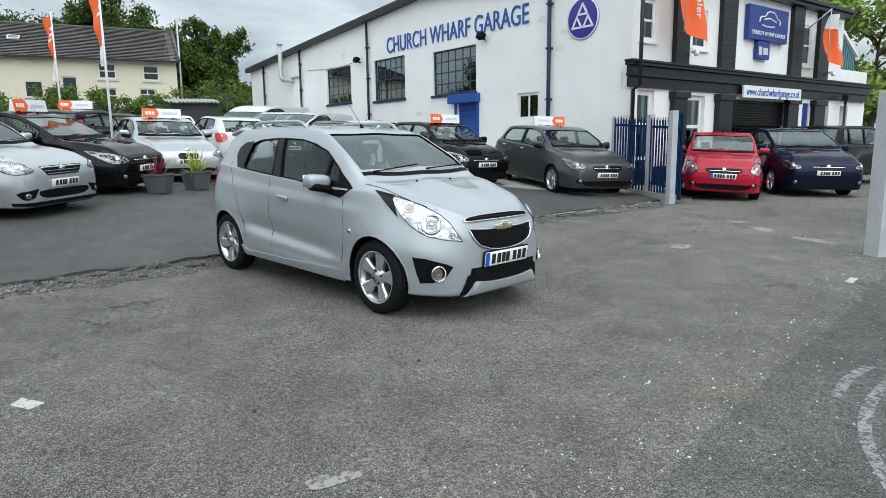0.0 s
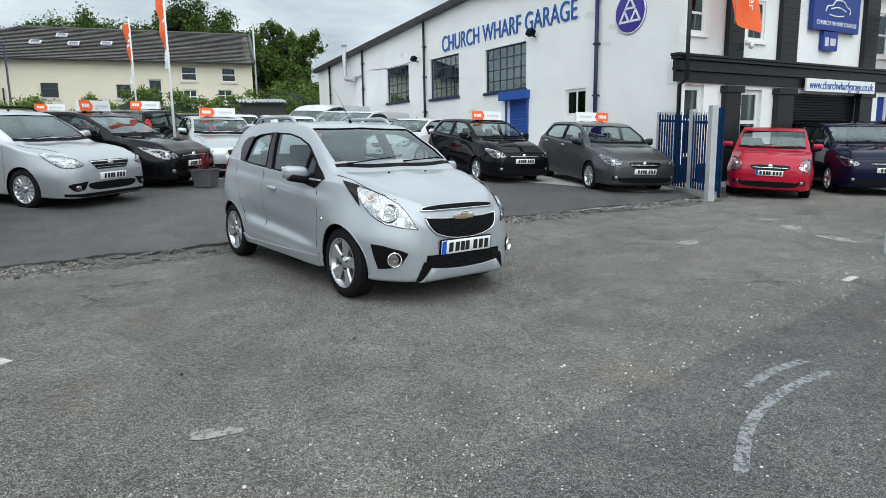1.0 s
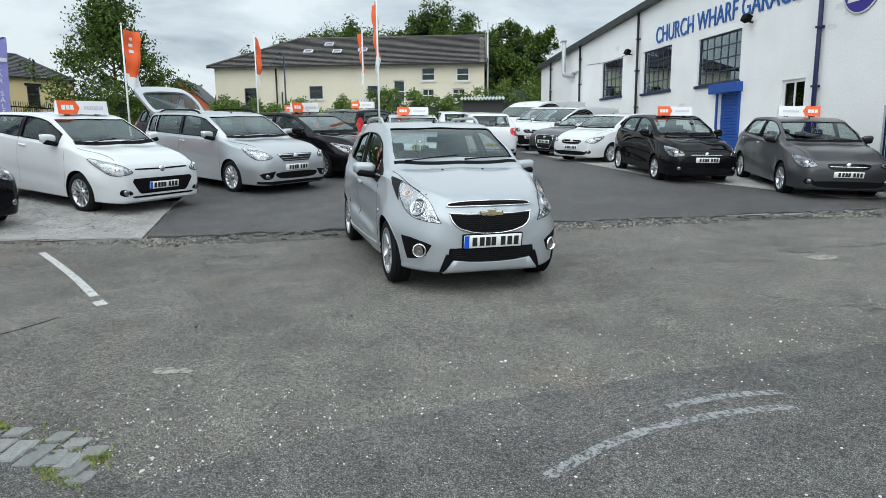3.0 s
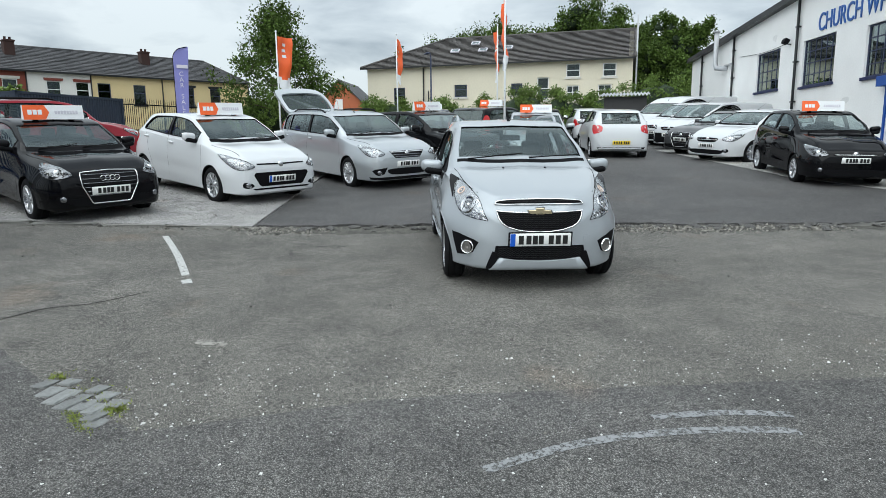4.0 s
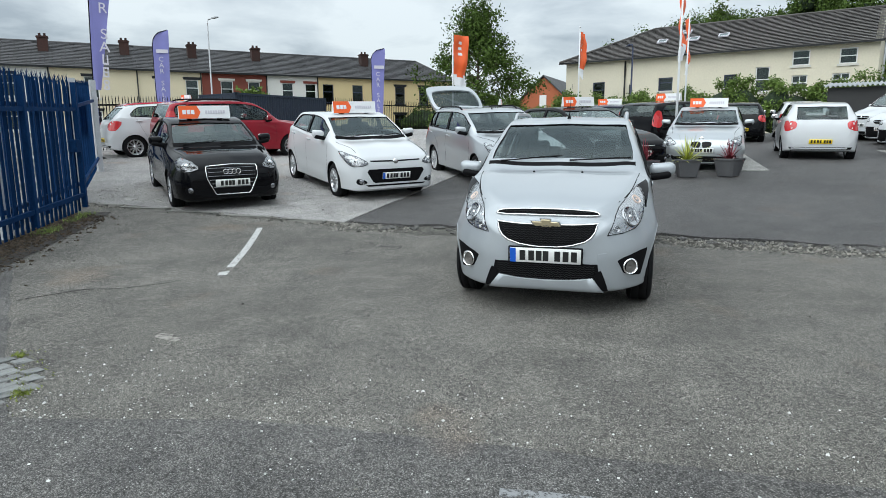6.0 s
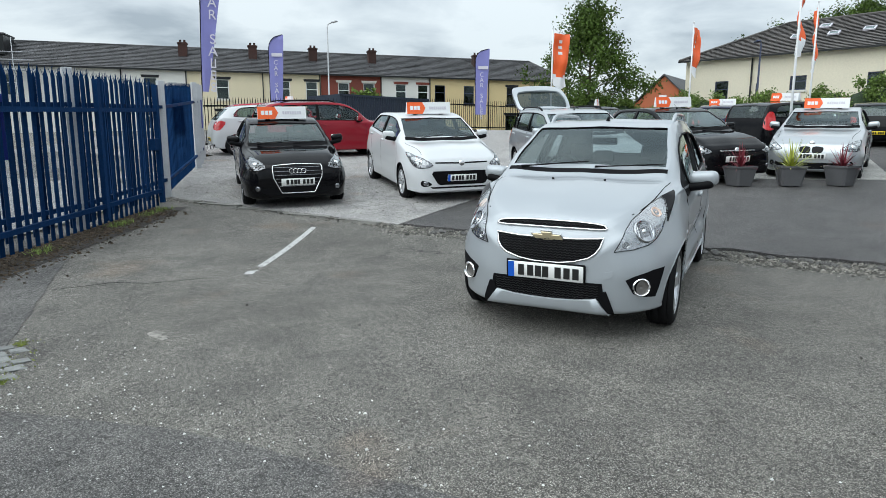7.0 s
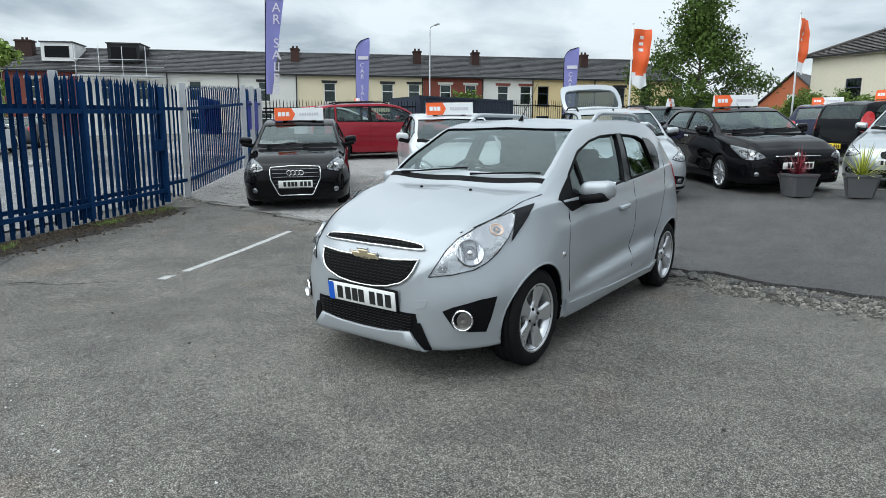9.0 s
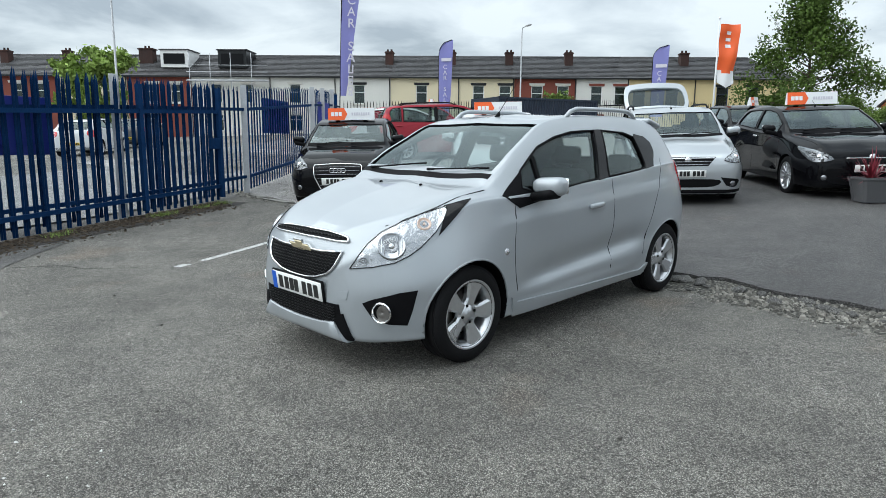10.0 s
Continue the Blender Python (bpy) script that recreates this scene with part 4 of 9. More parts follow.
tube(bm, [(0, 0.1, 0), (0, -0.25, 0), (-0.12, -0.32, 0.02), (-0.45, -0.35, 0.06), (-0.62, -0.35, 0.25), (-0.64, -0.35, 1.72)], 0.11, 12)
tube(bm, [(-0.64, -0.35, 1.72), (-0.64, -0.35, 1.80)], 0.15, 12)
box(bm, -0.05, 0.75, -0.12, 0.0, 0.1, 0.16)
part("flue", bm, "galv", garage, "bent galvanised flue pipe", at=on_side(19.9, 4.55))
for s, z in ((5.53, 4.62), (13.32, 4.72)):
    bm = bmesh.new()
    box(bm, -0.14, 0.14, -0.32, -0.14, -0.08, 0.10, 0.015, m=pose(0, 0, 0, -25, 0, 0))
    tube(bm, [(0, 0, 0), (0, -0.18, 0.02)], 0.02, 6)
    part("flood_lamp", bm, "plastic", garage, at=on_side(s, z))
bm = bmesh.new()
tube(bm, smooth_line([(0, -0.02, 4.72), (1.5, -0.02, 4.62), (3, -0.02, 4.58), (4.6, -0.02, 4.64)], 4), 0.008, 5)
part("cable", bm, "plastic", garage, at=on_side(18.2, 0.15))

rk3 = random.Random(23)
for k in range(16):
    s_, z = rk3.uniform(0.3, 4.8) if k < 11 else rk3.uniform(5, 22), rk3.uniform(0.9, 5.2)
    if any(a - 0.55 < s_ < b + 0.55 and c - 0.35 < z < d + 0.35 for a, b, c, d in side_holes):
        continue
    bm = bmesh.new()
    n_ = 14
    lw_, lh_ = rk3.uniform(0.05, 0.30), rk3.uniform(0.03, 0.16)
    prism(bm, [(lw_ * math.cos(a) * rk3.uniform(0.6, 1.2), -0.004, lh_ * math.sin(a) * rk3.uniform(0.6, 1.2)) for a in np.linspace(0, 2 * math.pi, n_ + 1)[:-1]], (0, 0.003, 0))
    part("flaked_patch", bm, "flake", garage, at=on_side(s_, z))
# street front: cornice band, pilasters, signs
for x0, x1, y0, z0, z1 in ((-0.16, 14.3, -0.08, 2.72, 2.98), (-0.20, 14.36, -0.16, 2.98, 3.06), (-0.18, 14.36, -0.12, 3.06, 3.24), (-0.25, 14.42, -0.21, 3.24, 3.32), (-0.28, 14.46, -0.25, 3.32, 3.38)):
    bm = bmesh.new()
    box(bm, x0, x1 + 0.35, y0, -0.002, z0 + 0.05, z1 + 0.05, 0.008)
    part("cornice_moulding", bm, "blackpaint", garage, "black painted moulding over the shopfront", at=MF)
bm = bmesh.new()
box(bm, 1.15, 12.2, -0.28, -0.002, 5.62, 5.74, 0.01)
box(bm, 1.15, 12.25, -0.36, -0.002, 5.74, 5.86, 0.01)
part("parapet_moulding", bm, "blackpaint", garage, at=MF)
for x0, x1 in ((1.71, 2.32), (3.93, 4.68), (8.14, 8.85), (10.04, 10.85)):
    bm = bmesh.new()
    box(bm, x0, x1, -0.14, -0.003, 3.38, 5.62, 0.01)
    pil = part("upper_pilaster", bm, "blackpaint", garage, at=MF)
    bm = bmesh.new()
    box(bm, x0 - 0.004, x1 + 0.004, -0.146, -0.12, 0.0, 0.14, 0.004)
    course = mesh_of(bm, "course", "blackpaint")
    for k in range(14):
        part("course", course, None, pil, at=pose(0, 0, 3.45 + k * 0.155))
    bm = bmesh.new()
    box(bm, x0, x1, -0.16, -0.003, -0.2, 2.72, 0.01)
    box(bm, x0 - 0.06, x1 + 0.06, -0.22, -0.003, 2.55, 2.72, 0.01)
    part("pilaster", bm, "blackpaint", garage, at=MF)
bm = bmesh.new()
box(bm, -0.02, 11.2, -0.03, -0.003, -0.3, 0.75, 0.01)
part("black_plinth", bm, "blackpaint", garage, at=MF)
for x0, x1, z0, z1 in ((0.30, 0.95, 3.95, 4.95), (2.63, 3.36, 3.92, 4.95), (8.95, 9.75, 3.85, 5.15)):
    steel_window(garage, MF @ pose(x0, 0, z0), x1 - x0, z1 - z0, 1, 2, "upvc", 0.06, 0.06, sill="whitewall")
for x0, x1, z1 in ((0.24, 1.02, 2.72), (2.55, 3.42, 2.66)):
    steel_window(garage, MF @ pose(x0, 0.0, 0.1), x1 - x0, z1 - 0.1, 1, 3, "upvc", 0.09, 0.12, name="door")
bm = bmesh.new()
box(bm, 4.74, 8.23, 0.085, 0.095, 1.85, 2.60)
hs_ = part("half_open_shutter", bm, "plastic", garage, "dark roller shutter drawn half down", at=MF)
bm = bmesh.new()
prism(bm, [(4.74, 0.084, 0.0), (4.74, 0.066, 0.015), (4.74, 0.064, 0.055), (4.74, 0.084, 0.070)], (3.49, 0, 0))
slat = mesh_of(bm, "slat", "mesh")
for k in range(10):
    part("slat", slat, None, hs_, at=pose(0, 0, 1.85 + k * 0.075))
steel_window(garage, MF @ pose(4.74, 0.1, 0.1), 3.49, 1.75, 5, 1, "plastic", 0.06, 0.06, name="shop_window")
rk4 = random.Random(5)
for k in range(9):
    x, z = 4.95 + k * 0.36, rk4.uniform(0.75, 1.25)
    bm = bmesh.new()
    box(bm, x, x + rk4.uniform(0.14, 0.26), 0.13, 0.134, z, z + rk4.uniform(0.18, 0.42))
    part("window_notice", bm, ("signwhite", "signgrey", "gold", "plate_y")[k % 4] if k % 2 else "signgrey", garage, "small notice in the shop window", at=MF)
for x0, w in ((9.45, 0.50), (10.95, 0.25)):
    bm = bmesh.new()
    box(bm, x0 + 0.02, x0 + w, 0.05, 0.08, 0.82, 2.60)
    part("window_poster", bm, "logoblue", garage, "blue vinyl window poster", at=MF)
bm = bmesh.new()
box(bm, 5.10, 8.75, -0.24, -0.17, 2.66, 3.02, 0.008)
sign = part("web_sign", bm, "signwhite", garage, "long white sign with blue web address", at=MF)
me = text_mesh("www.churchwharfgarage.co.uk", 0.28, 0.006)
me.materials.append(M["signblue"])
xs = [v.co.x for v in me.vertices]
k = 3.4 / (max(xs) - min(xs))
part("lettering", me, None, sign, at=pose(6.92, -0.245, 2.84, 90, 0, 0) @ Matrix.Diagonal((k, 1.15, 1, 1)))
bm = bmesh.new()
box(bm, 5.30, 7.68, -0.16, -0.02, 4.38, 5.36, 0.01)
sign = part("name_sign", bm, "logoblue", garage, "dark blue sign with white car emblem", at=MF)
me = text_mesh("CHURCH WHARF GARAGE", 0.17, 0.005)
me.materials.append(M["signwhite"])
part("lettering", me, None, sign, at=pose(6.5, -0.165, 4.58, 90, 0, 0))
bm = bmesh.new()
for pts in ([(-0.62, -0.1), (-0.55, 0.06), (-0.3, 0.1), (-0.12, 0.24), (0.25, 0.24), (0.45, 0.1), (0.62, 0.04), (0.62, -0.1)], [(-0.45, -0.16), (-0.1, -0.19), (0.3, -0.16)], [(-0.35, 0.0), (0.0, 0.06), (0.4, -0.02)]):
    tube(bm, [(x, 0, z) for x, z in smooth_line(pts, 4)], 0.022, 6)
part("emblem", bm, "signwhite", sign, at=pose(6.5, -0.165, 4.98))
bm = bmesh.new()
box(bm, 5.92, 6.66, -0.14, -0.02, 3.84, 4.36, 0.008)
sg = part("small_sign", bm, "logoblue", garage, at=MF)
bm = bmesh.new()
box(bm, 6.0, 6.18, -0.145, -0.139, 3.95, 4.2)
part("bar", bm, "signgrey", sg)
bm = bmesh.new()
box(bm, 6.26, 6.54, -0.145, -0.139, 3.98, 4.18)
part("bar", bm, "signgrey", sg)
bm = bmesh.new()
box(bm, 8.3, 8.75, -0.12, -0.003, 1.8, 2.55, 0.005)
box(bm, 8.3, 8.75, -0.12, -0.003, 0.95, 1.2, 0.005)
part("notice", bm, "signgrey", garage, at=MF)
bm = bmesh.new()
tube(bm, [(0, -0.02, 0.2), (0, -0.02, 2.7), (0.02, -0.2, 2.8), (0.02, -0.2, 5.8)], 0.05, 8)
part("corner_downpipe", bm, "blackpaint", garage, at=MF @ pose(-0.02, -0.08, 0))
bm = bmesh.new()
tube(bm, [(0, 0, 0.0), (0, 0, 3.05)], 0.045, 8)
box(bm, -0.1, 0.12, -0.12, 0.1, 2.95, 3.15, 0.01)
part("front_downpipe", bm, "blackpaint", garage, at=MF @ pose(12.1, -0.3, -0.2))
for x, z in ((2.42, 3.75), (10.9, 3.65)):
    bm = bmesh.new()
    bmesh.ops.create_uvsphere(bm, u_segments=12, v_segments=8, radius=0.07, matrix=pose(0, -0.14, -0.03))
    box(bm, -0.06, 0.06, -0.16, 0.0, 0.0, 0.07, 0.01)
    part("security_camera", bm, "signwhite", garage, at=MF @ pose(x, -0.15, z), smooth=40)


def dealer_flag(x, z0, z1, w, parent_m):
    """A cloth flag on a slanting wall bracket: orange, white at the top, lettered down its length."""
    fl = thing("wall_flag", parent_m @ pose(x, -0.15, z0), "orange dealer flag hanging from a wall bracket", "flag", "wall flags")
    bm = bmesh.new()
    n = 10
    rows = []
    for i in range(n + 1):
        t = i / n
        sw = 0.10 * math.sin(t * 3.0)
        rows.append([bm.verts.new((0.04 + q * w + 0.05 * (1 - t), -0.75 + sw + 0.10 * math.sin(q * 5 + t * 3), t * (z1 - z0) - (0.22 * q if t < 0.05 else 0.0) + (0.12 * q if t > 0.95 else 0))) for q in (0, 0.2, 0.4, 0.6, 0.8, 1.0)])
    for i in range(n):
        for j in range(5):
            f = bm.faces.new((rows[i][j], rows[i][j + 1], rows[i + 1][j + 1], rows[i + 1][j]))
            f.material_index, f.smooth = 1 if i >= 7 else 0, True
    part("cloth", bm, ["orange", "signwhite"], fl)
    bm = bmesh.new()
    tube(bm, [(0.0, 0.1, z1 - z0 - 0.5), (0.02, -0.75, z1 - z0 + 0.15)], 0.02, 6)
    tube(bm, [(0.04, -0.75, -0.05), (0.06, -0.75, z1 - z0 + 0.2)], 0.015, 6)
    part("bracket", bm, "galv", fl)
    me = text_mesh("Dealer", 0.34, 0.004)
    me.materials.append(M["signwhite"])
    part("lettering", me, None, fl, at=pose(w * 0.55, -0.87, 0.75, 90, 0, 0) @ pose(0, 0, 0, 0, 0, -90))
    return fl


dealer_flag(0.80, 4.10, 6.3, 0.85, MF)
dealer_flag(8.85, 3.95, 5.3, 0.95, MF)

# ---- cars ----
from mathutils.bvhtree import BVHTree


def curve(pts):
    """A smooth line without overshoot through (x, value) points."""
    x, y = np.array([p[0] for p in pts], float), np.array([p[1] for p in pts], float)
    h, d = np.diff(x), np.diff(y) / np.diff(x)
    m = np.zeros(len(x))
    m[0], m[-1] = d[0], d[-1]
    for i in range(1, len(x) - 1):
        m[i] = 0 if d[i - 1] * d[i] <= 0 else (h[i - 1] + h[i]) * 3 / ((2 * h[i] + h[i - 1]) / d[i - 1] + (h[i] + 2 * h[i - 1]) / d[i])

    def f(q):
        q = min(max(q, x[0]), x[-1])
        i = min(max(int(np.searchsorted(x, q)) - 1, 0), len(h) - 1)
        t = (q - x[i]) / h[i]
        return float(y[i] * (1 + 2 * t) * (1 - t) ** 2 + m[i] * h[i] * t * (1 - t) ** 2 + y[i + 1] * t * t * (3 - 2 * t) + m[i + 1] * h[i] * t * t * (t - 1))

    return f


def volume(me):
    b = bmesh.new()
    b.from_mesh(me)
    v = b.calc_volume(signed=True)
    b.free()
    return v


def carve(tmp, cutters):
    """Cuts one solid after another out of tmp; a cut that goes wrong is made again another way."""
    for c in cutters:
        scene.collection.objects.link(c)
        old = tmp.data
        v0 = volume(old)
        lo, hi = [min(v.co[k] for v in old.vertices) for k in range(3)], [max(v.co[k] for v in old.vertices) for k in range(3)]
        for solver in ("MANIFOLD", "EXACT", "FAST"):
            mod = tmp.modifiers.new("cut", "BOOLEAN")
            mod.operation, mod.object, mod.solver = "DIFFERENCE", c, solver
            me = evaluated(tmp)
            tmp.modifiers.remove(mod)
            ok = len(me.vertices) > 50 and 0.02 * v0 < volume(me) < v0 * 0.9999
            ok = ok and all(min(v.co[k] for v in me.vertices) > lo[k] - 0.002 and max(v.co[k] for v in me.vertices) < hi[k] + 0.002 for k in range(3))
            if ok:
                break
        if ok:
            tmp.data = me
    return tmp.data


class Shape:
    """The outer form of a car: x from the front bumper to the tail, z up from the ground."""

    def __init__(self, L, W, H, wb, fo, R, nose=0.74, cowl=(1.02, 0.98), roof=1.75, peak=2.2, rear=3.3, tail=(3.75, 1.02), belt=0.95, rise=0.08, low=0.19, snub=0.54, top=None, boxy=0.0, hood=0.03, scoop=0.012, crease=(0.468, 0.05, 0.085, 0.085), lines=()):
        self.scoop, self.crease, self.lines = scoop, crease, lines
        self.L, self.W, self.H, self.wb, self.fo, self.R = L, W, H, wb, fo, R
        self.cowl, self.roof, self.rear, self.tail, self.beltz, self.nose = cowl, roof, rear, tail, belt, nose
        cx, cz = cowl
        tx, tz = tail
        w = W / 2
        self.top = curve(top or [(0, nose - 0.19), (0.03, nose - 0.09), (0.08, nose - 0.03), (0.17, nose + 0.02), (0.35, nose + 0.02 + (cz - nose) * 0.30 + hood), (cx * 0.65, nose + (cz - nose) * 0.70 + hood), (cx, cz), (cx + 0.10, cz + 0.075),
                                 (roof - 0.22, H - 0.145), (roof, H - 0.05), (peak, H), (rear - 0.35, H - 0.028), (rear, H - 0.075), (rear + 0.08, H - 0.13), (tx, tz), (L - 0.05, tz - 0.16), (L - 0.015, 0.66), (L, 0.56)])
        self.belt = curve([(0, nose - 0.25), (0.05, nose - 0.15), (0.16, nose - 0.08), (0.40, nose - 0.02), (cx * 0.8, cz - 0.10), (cx + 0.15, belt), ((cx + tx) / 2, belt + rise * 0.5), (tx - 0.2, belt + rise), (tx, min(belt + rise * 0.9, tz - 0.03)), (L - 0.05, tz - 0.22), (L, 0.50)])
        self.low = curve([(0, low + 0.045), (0.04, low + 0.012), (0.12, low), (0.4, low), (L - 0.45, low + 0.02), (L - 0.15, low + 0.05), (L - 0.04, low + 0.09), (L, low + 0.13)])
        s = snub
        self.wide = curve([(0, w - 0.47 * s), (0.03, w - 0.36 * s), (0.08, w - 0.27 * s), (0.16, w - 0.175 * s), (0.32, w - 0.07 * s), (0.6, w - 0.004), (1.0, w - 0.012), (1.7, w - 0.016), (L * 0.66, w - 0.012), (L * 0.82, w), (L - 0.35, w - 0.02), (L - 0.15, w - 0.07), (L - 0.05, w - 0.15), (L, w - 0.26)])
        self.wb2 = curve([(0, w - 0.51 * s), (0.03, w - 0.41 * s), (0.08, w - 0.325 * s), (0.16, w - 0.24 * s), (0.4, w - 0.06 - 0.06 * s), (cx, w - 0.055), (cx + 0.4, w - 0.045), (L * 0.6, w - 0.045), (L * 0.82, w - 0.06), (L - 0.35, w - 0.09), (L - 0.12, w - 0.16), (L - 0.04, w - 0.22), (L, w - 0.32)])
        b = boxy
        self.wt = curve([(0, w - 0.60 * s), (0.1, w - 0.42 * s), (0.4, w - 0.235), (cx, w - 0.155), (cx + 0.12, w - 0.15), (roof - 0.25, w - 0.20 + b), (roof, w - 0.225 + b), (peak, w - 0.225 + b), (rear - 0.2, w - 0.245 + b), (rear + 0.05, w - 0.26 + b), (tx, w - 0.24 + b), (L - 0.06, w - 0.28), (L, w - 0.40)])

    def side(self, x):
        """Control points of the half section at x, from the underside round to the top."""
        t, b, lo, wm, wb, wt = self.top(x), self.belt(x), self.low(x), self.wide(x), self.wb2(x), self.wt(x)
        b = min(b, t - 0.035)
        glass = max(0.0, t - b - 0.08)
        e = b + (t - b) * (0.90 if glass > 0.15 else 0.62 + glass * 1.8)
        y7 = wb - 0.012 + (wt - wb + 0.012) * 0.52 + 0.012 * min(1, glass * 3)
        return [(0, lo), (wm * 0.72, lo), (wm - 0.045, lo + 0.012), (wm - 0.018, lo + 0.07), (wm - 0.004, lo + 0.36 * (b - lo)), (wm, lo + 0.60 * (b - lo)), (wb + 0.010, b - 0.045), (wb - 0.012, b + 0.004), (y7, b + (e - b) * 0.55), (wt, e), (wt - 0.07, t - (t - e) * 0.36), (wt * 0.5, t - 0.012), (0, t)]

    def ring(self, x, m=3, inset=0.0, floor=None):
        half = smooth_line(self.side(x), m)
        pts = []
        for y, z in half:
            for hx in (self.fo, self.fo + self.wb):
                y += 0.016 * math.exp(-(((x - hx) / 0.34) ** 2)) * math.exp(-(((z - self.R - 0.24) / 0.20) ** 2)) * (1 if y > self.W * 0.3 else 0)
            if self.scoop and 1.05 < x < self.fo + self.wb - 0.25 and y > self.W * 0.3:
                q = min(1.0, (x - 1.05) / 0.35, (self.fo + self.wb - 0.25 - x) / 0.3)
                z0, rise, su, sl = self.crease
                dz = z - (z0 + rise * (x - 1.2))
                y -= self.scoop * q * (math.exp(-((dz / (su if dz > 0 else sl)) ** 2)) - 0.4 * math.exp(-(((dz + 0.17) / 0.06) ** 2)))
            for xa, xb, z0, rise, out, su, sl in self.lines:
                if xa < x < xb and y > self.W * 0.3:
                    dz = z - (z0 + rise * (x - xa))
                    y += out * min(1.0, (x - xa) / 0.3, (xb - x) / 0.3) * math.exp(-((dz / (su if dz > 0 else sl)) ** 2))
            if inset:
                y, z = max(0.0, y - inset), max(floor, min(z, self.top(x) - inset * 0.8))
            pts.append((y, z))
        return pts

    def loft(self, m=3, n=60, inset=0.0, floor=None, x0=0.0, x1=None, mi=0):
        x1 = self.L if x1 is None else x1
        xs = [x0 + (x1 - x0) * k / n for k in range(n + 1)]
        if not inset:
            xs = sorted({round(x, 4) for x in xs} | {0.012, 0.03, 0.05, 0.08, 0.11, 0.15, self.L - 0.012, self.L - 0.03, self.L - 0.06, self.L - 0.10})
        bm = bmesh.new()
        rings = []
        for x in xs:
            h = self.ring(x, m, inset, floor)
            pts = [(x, y, z) for y, z in h] + [(x, -y, z) for y, z in h[-2:0:-1]]
            rings.append([bm.verts.new(p) for p in pts])
        k = len(rings[0])
        for a, b in zip(rings, rings[1:]):
            for i in range(k):
                bm.faces.new((a[i], a[(i + 1) % k], b[(i + 1) % k], b[i]))
        for r in (rings[0], rings[-1]):
            c = bm.verts.new(sum((v.co for v in r), Vector()) / k)
            for i in range(k):
                bm.faces.new((r[i], r[(i + 1) % k], c))
        bmesh.ops.remove_doubles(bm, verts=bm.verts, dist=0.0008)
        bmesh.ops.dissolve_degenerate(bm, edges=bm.edges, dist=0.0006)
        for f in bm.faces:
            f.smooth, f.material_index = True, mi
        bmesh.ops.recalc_face_normals(bm, faces=bm.faces)
        return bm


def decal(bvh, pts, way, off=0.003, thick=0.012, step=0.06, keep=None):
    """A panel of the outline pts (3D, roughly placed) laid on the body along way; it follows the form under it."""
    way = Vector(way).normalized()
    e1 = way.cross(Vector((0, 0, 1)))
    e1 = e1.normalized() if e1.length > 0.2 else Vector((1, 0, 0))
    e2 = way.cross(e1).normalized()
    flat2 = [(Vector(p).dot(e1), Vector(p).dot(e2)) for p in pts]
    bm = bmesh.new()
    f = bm.faces.new([bm.verts.new((a, b, 0)) for a, b in flat2])
    for axis in (0, 1):
        lo, hi = min(p[axis] for p in flat2), max(p[axis] for p in flat2)
        k = int((hi - lo) / step)
        for i in range(1, k + 1):
            co = Vector((0, 0, 0))
            co[axis] = lo + (hi - lo) * i / (k + 1)
            no = Vector((1, 0, 0)) if axis == 0 else Vector((0, 1, 0))
            bmesh.ops.bisect_plane(bm, geom=bm.verts[:] + bm.edges[:] + bm.faces[:], plane_co=co, plane_no=no)
    nrm = {}
    for v in list(bm.verts):
        o = e1 * v.co.x + e2 * v.co.y - way * 6
        loc, n, _, _ = bvh.ray_cast(o, way)
        if loc is None:
            q = min(pts, key=lambda p: (Vector(p) - (o + way * (6 + Vector(p).dot(way)))).length)
            loc, n, _, _ = bvh.find_nearest(o + way * (6 + Vector(q).dot(way)))
        if n.dot(way) > 0:
            n = -n
        nrm[v] = n
        v.co = loc + n * off
    if thick:
        edges = [e for e in bm.edges if len(e.link_faces) == 1]
        low = {}
        for e in edges:
            for v in e.verts:
                if v not in low:
                    low[v] = bm.verts.new(v.co - nrm[v] * thick)
        for e in edges:
            a, b = e.verts
            bm.faces.new((a, b, low[b], low[a]))
    bmesh.ops.recalc_face_normals(bm, faces=bm.faces)
    # turn the whole panel outwards
    up = sum((f.normal.dot(-way) for f in bm.faces if all(v in nrm for v in f.verts)), 0.0)
    if up < 0:
        bmesh.ops.reverse_faces(bm, faces=bm.faces[:])
    for f in bm.faces:
        f.smooth = True
    return bm


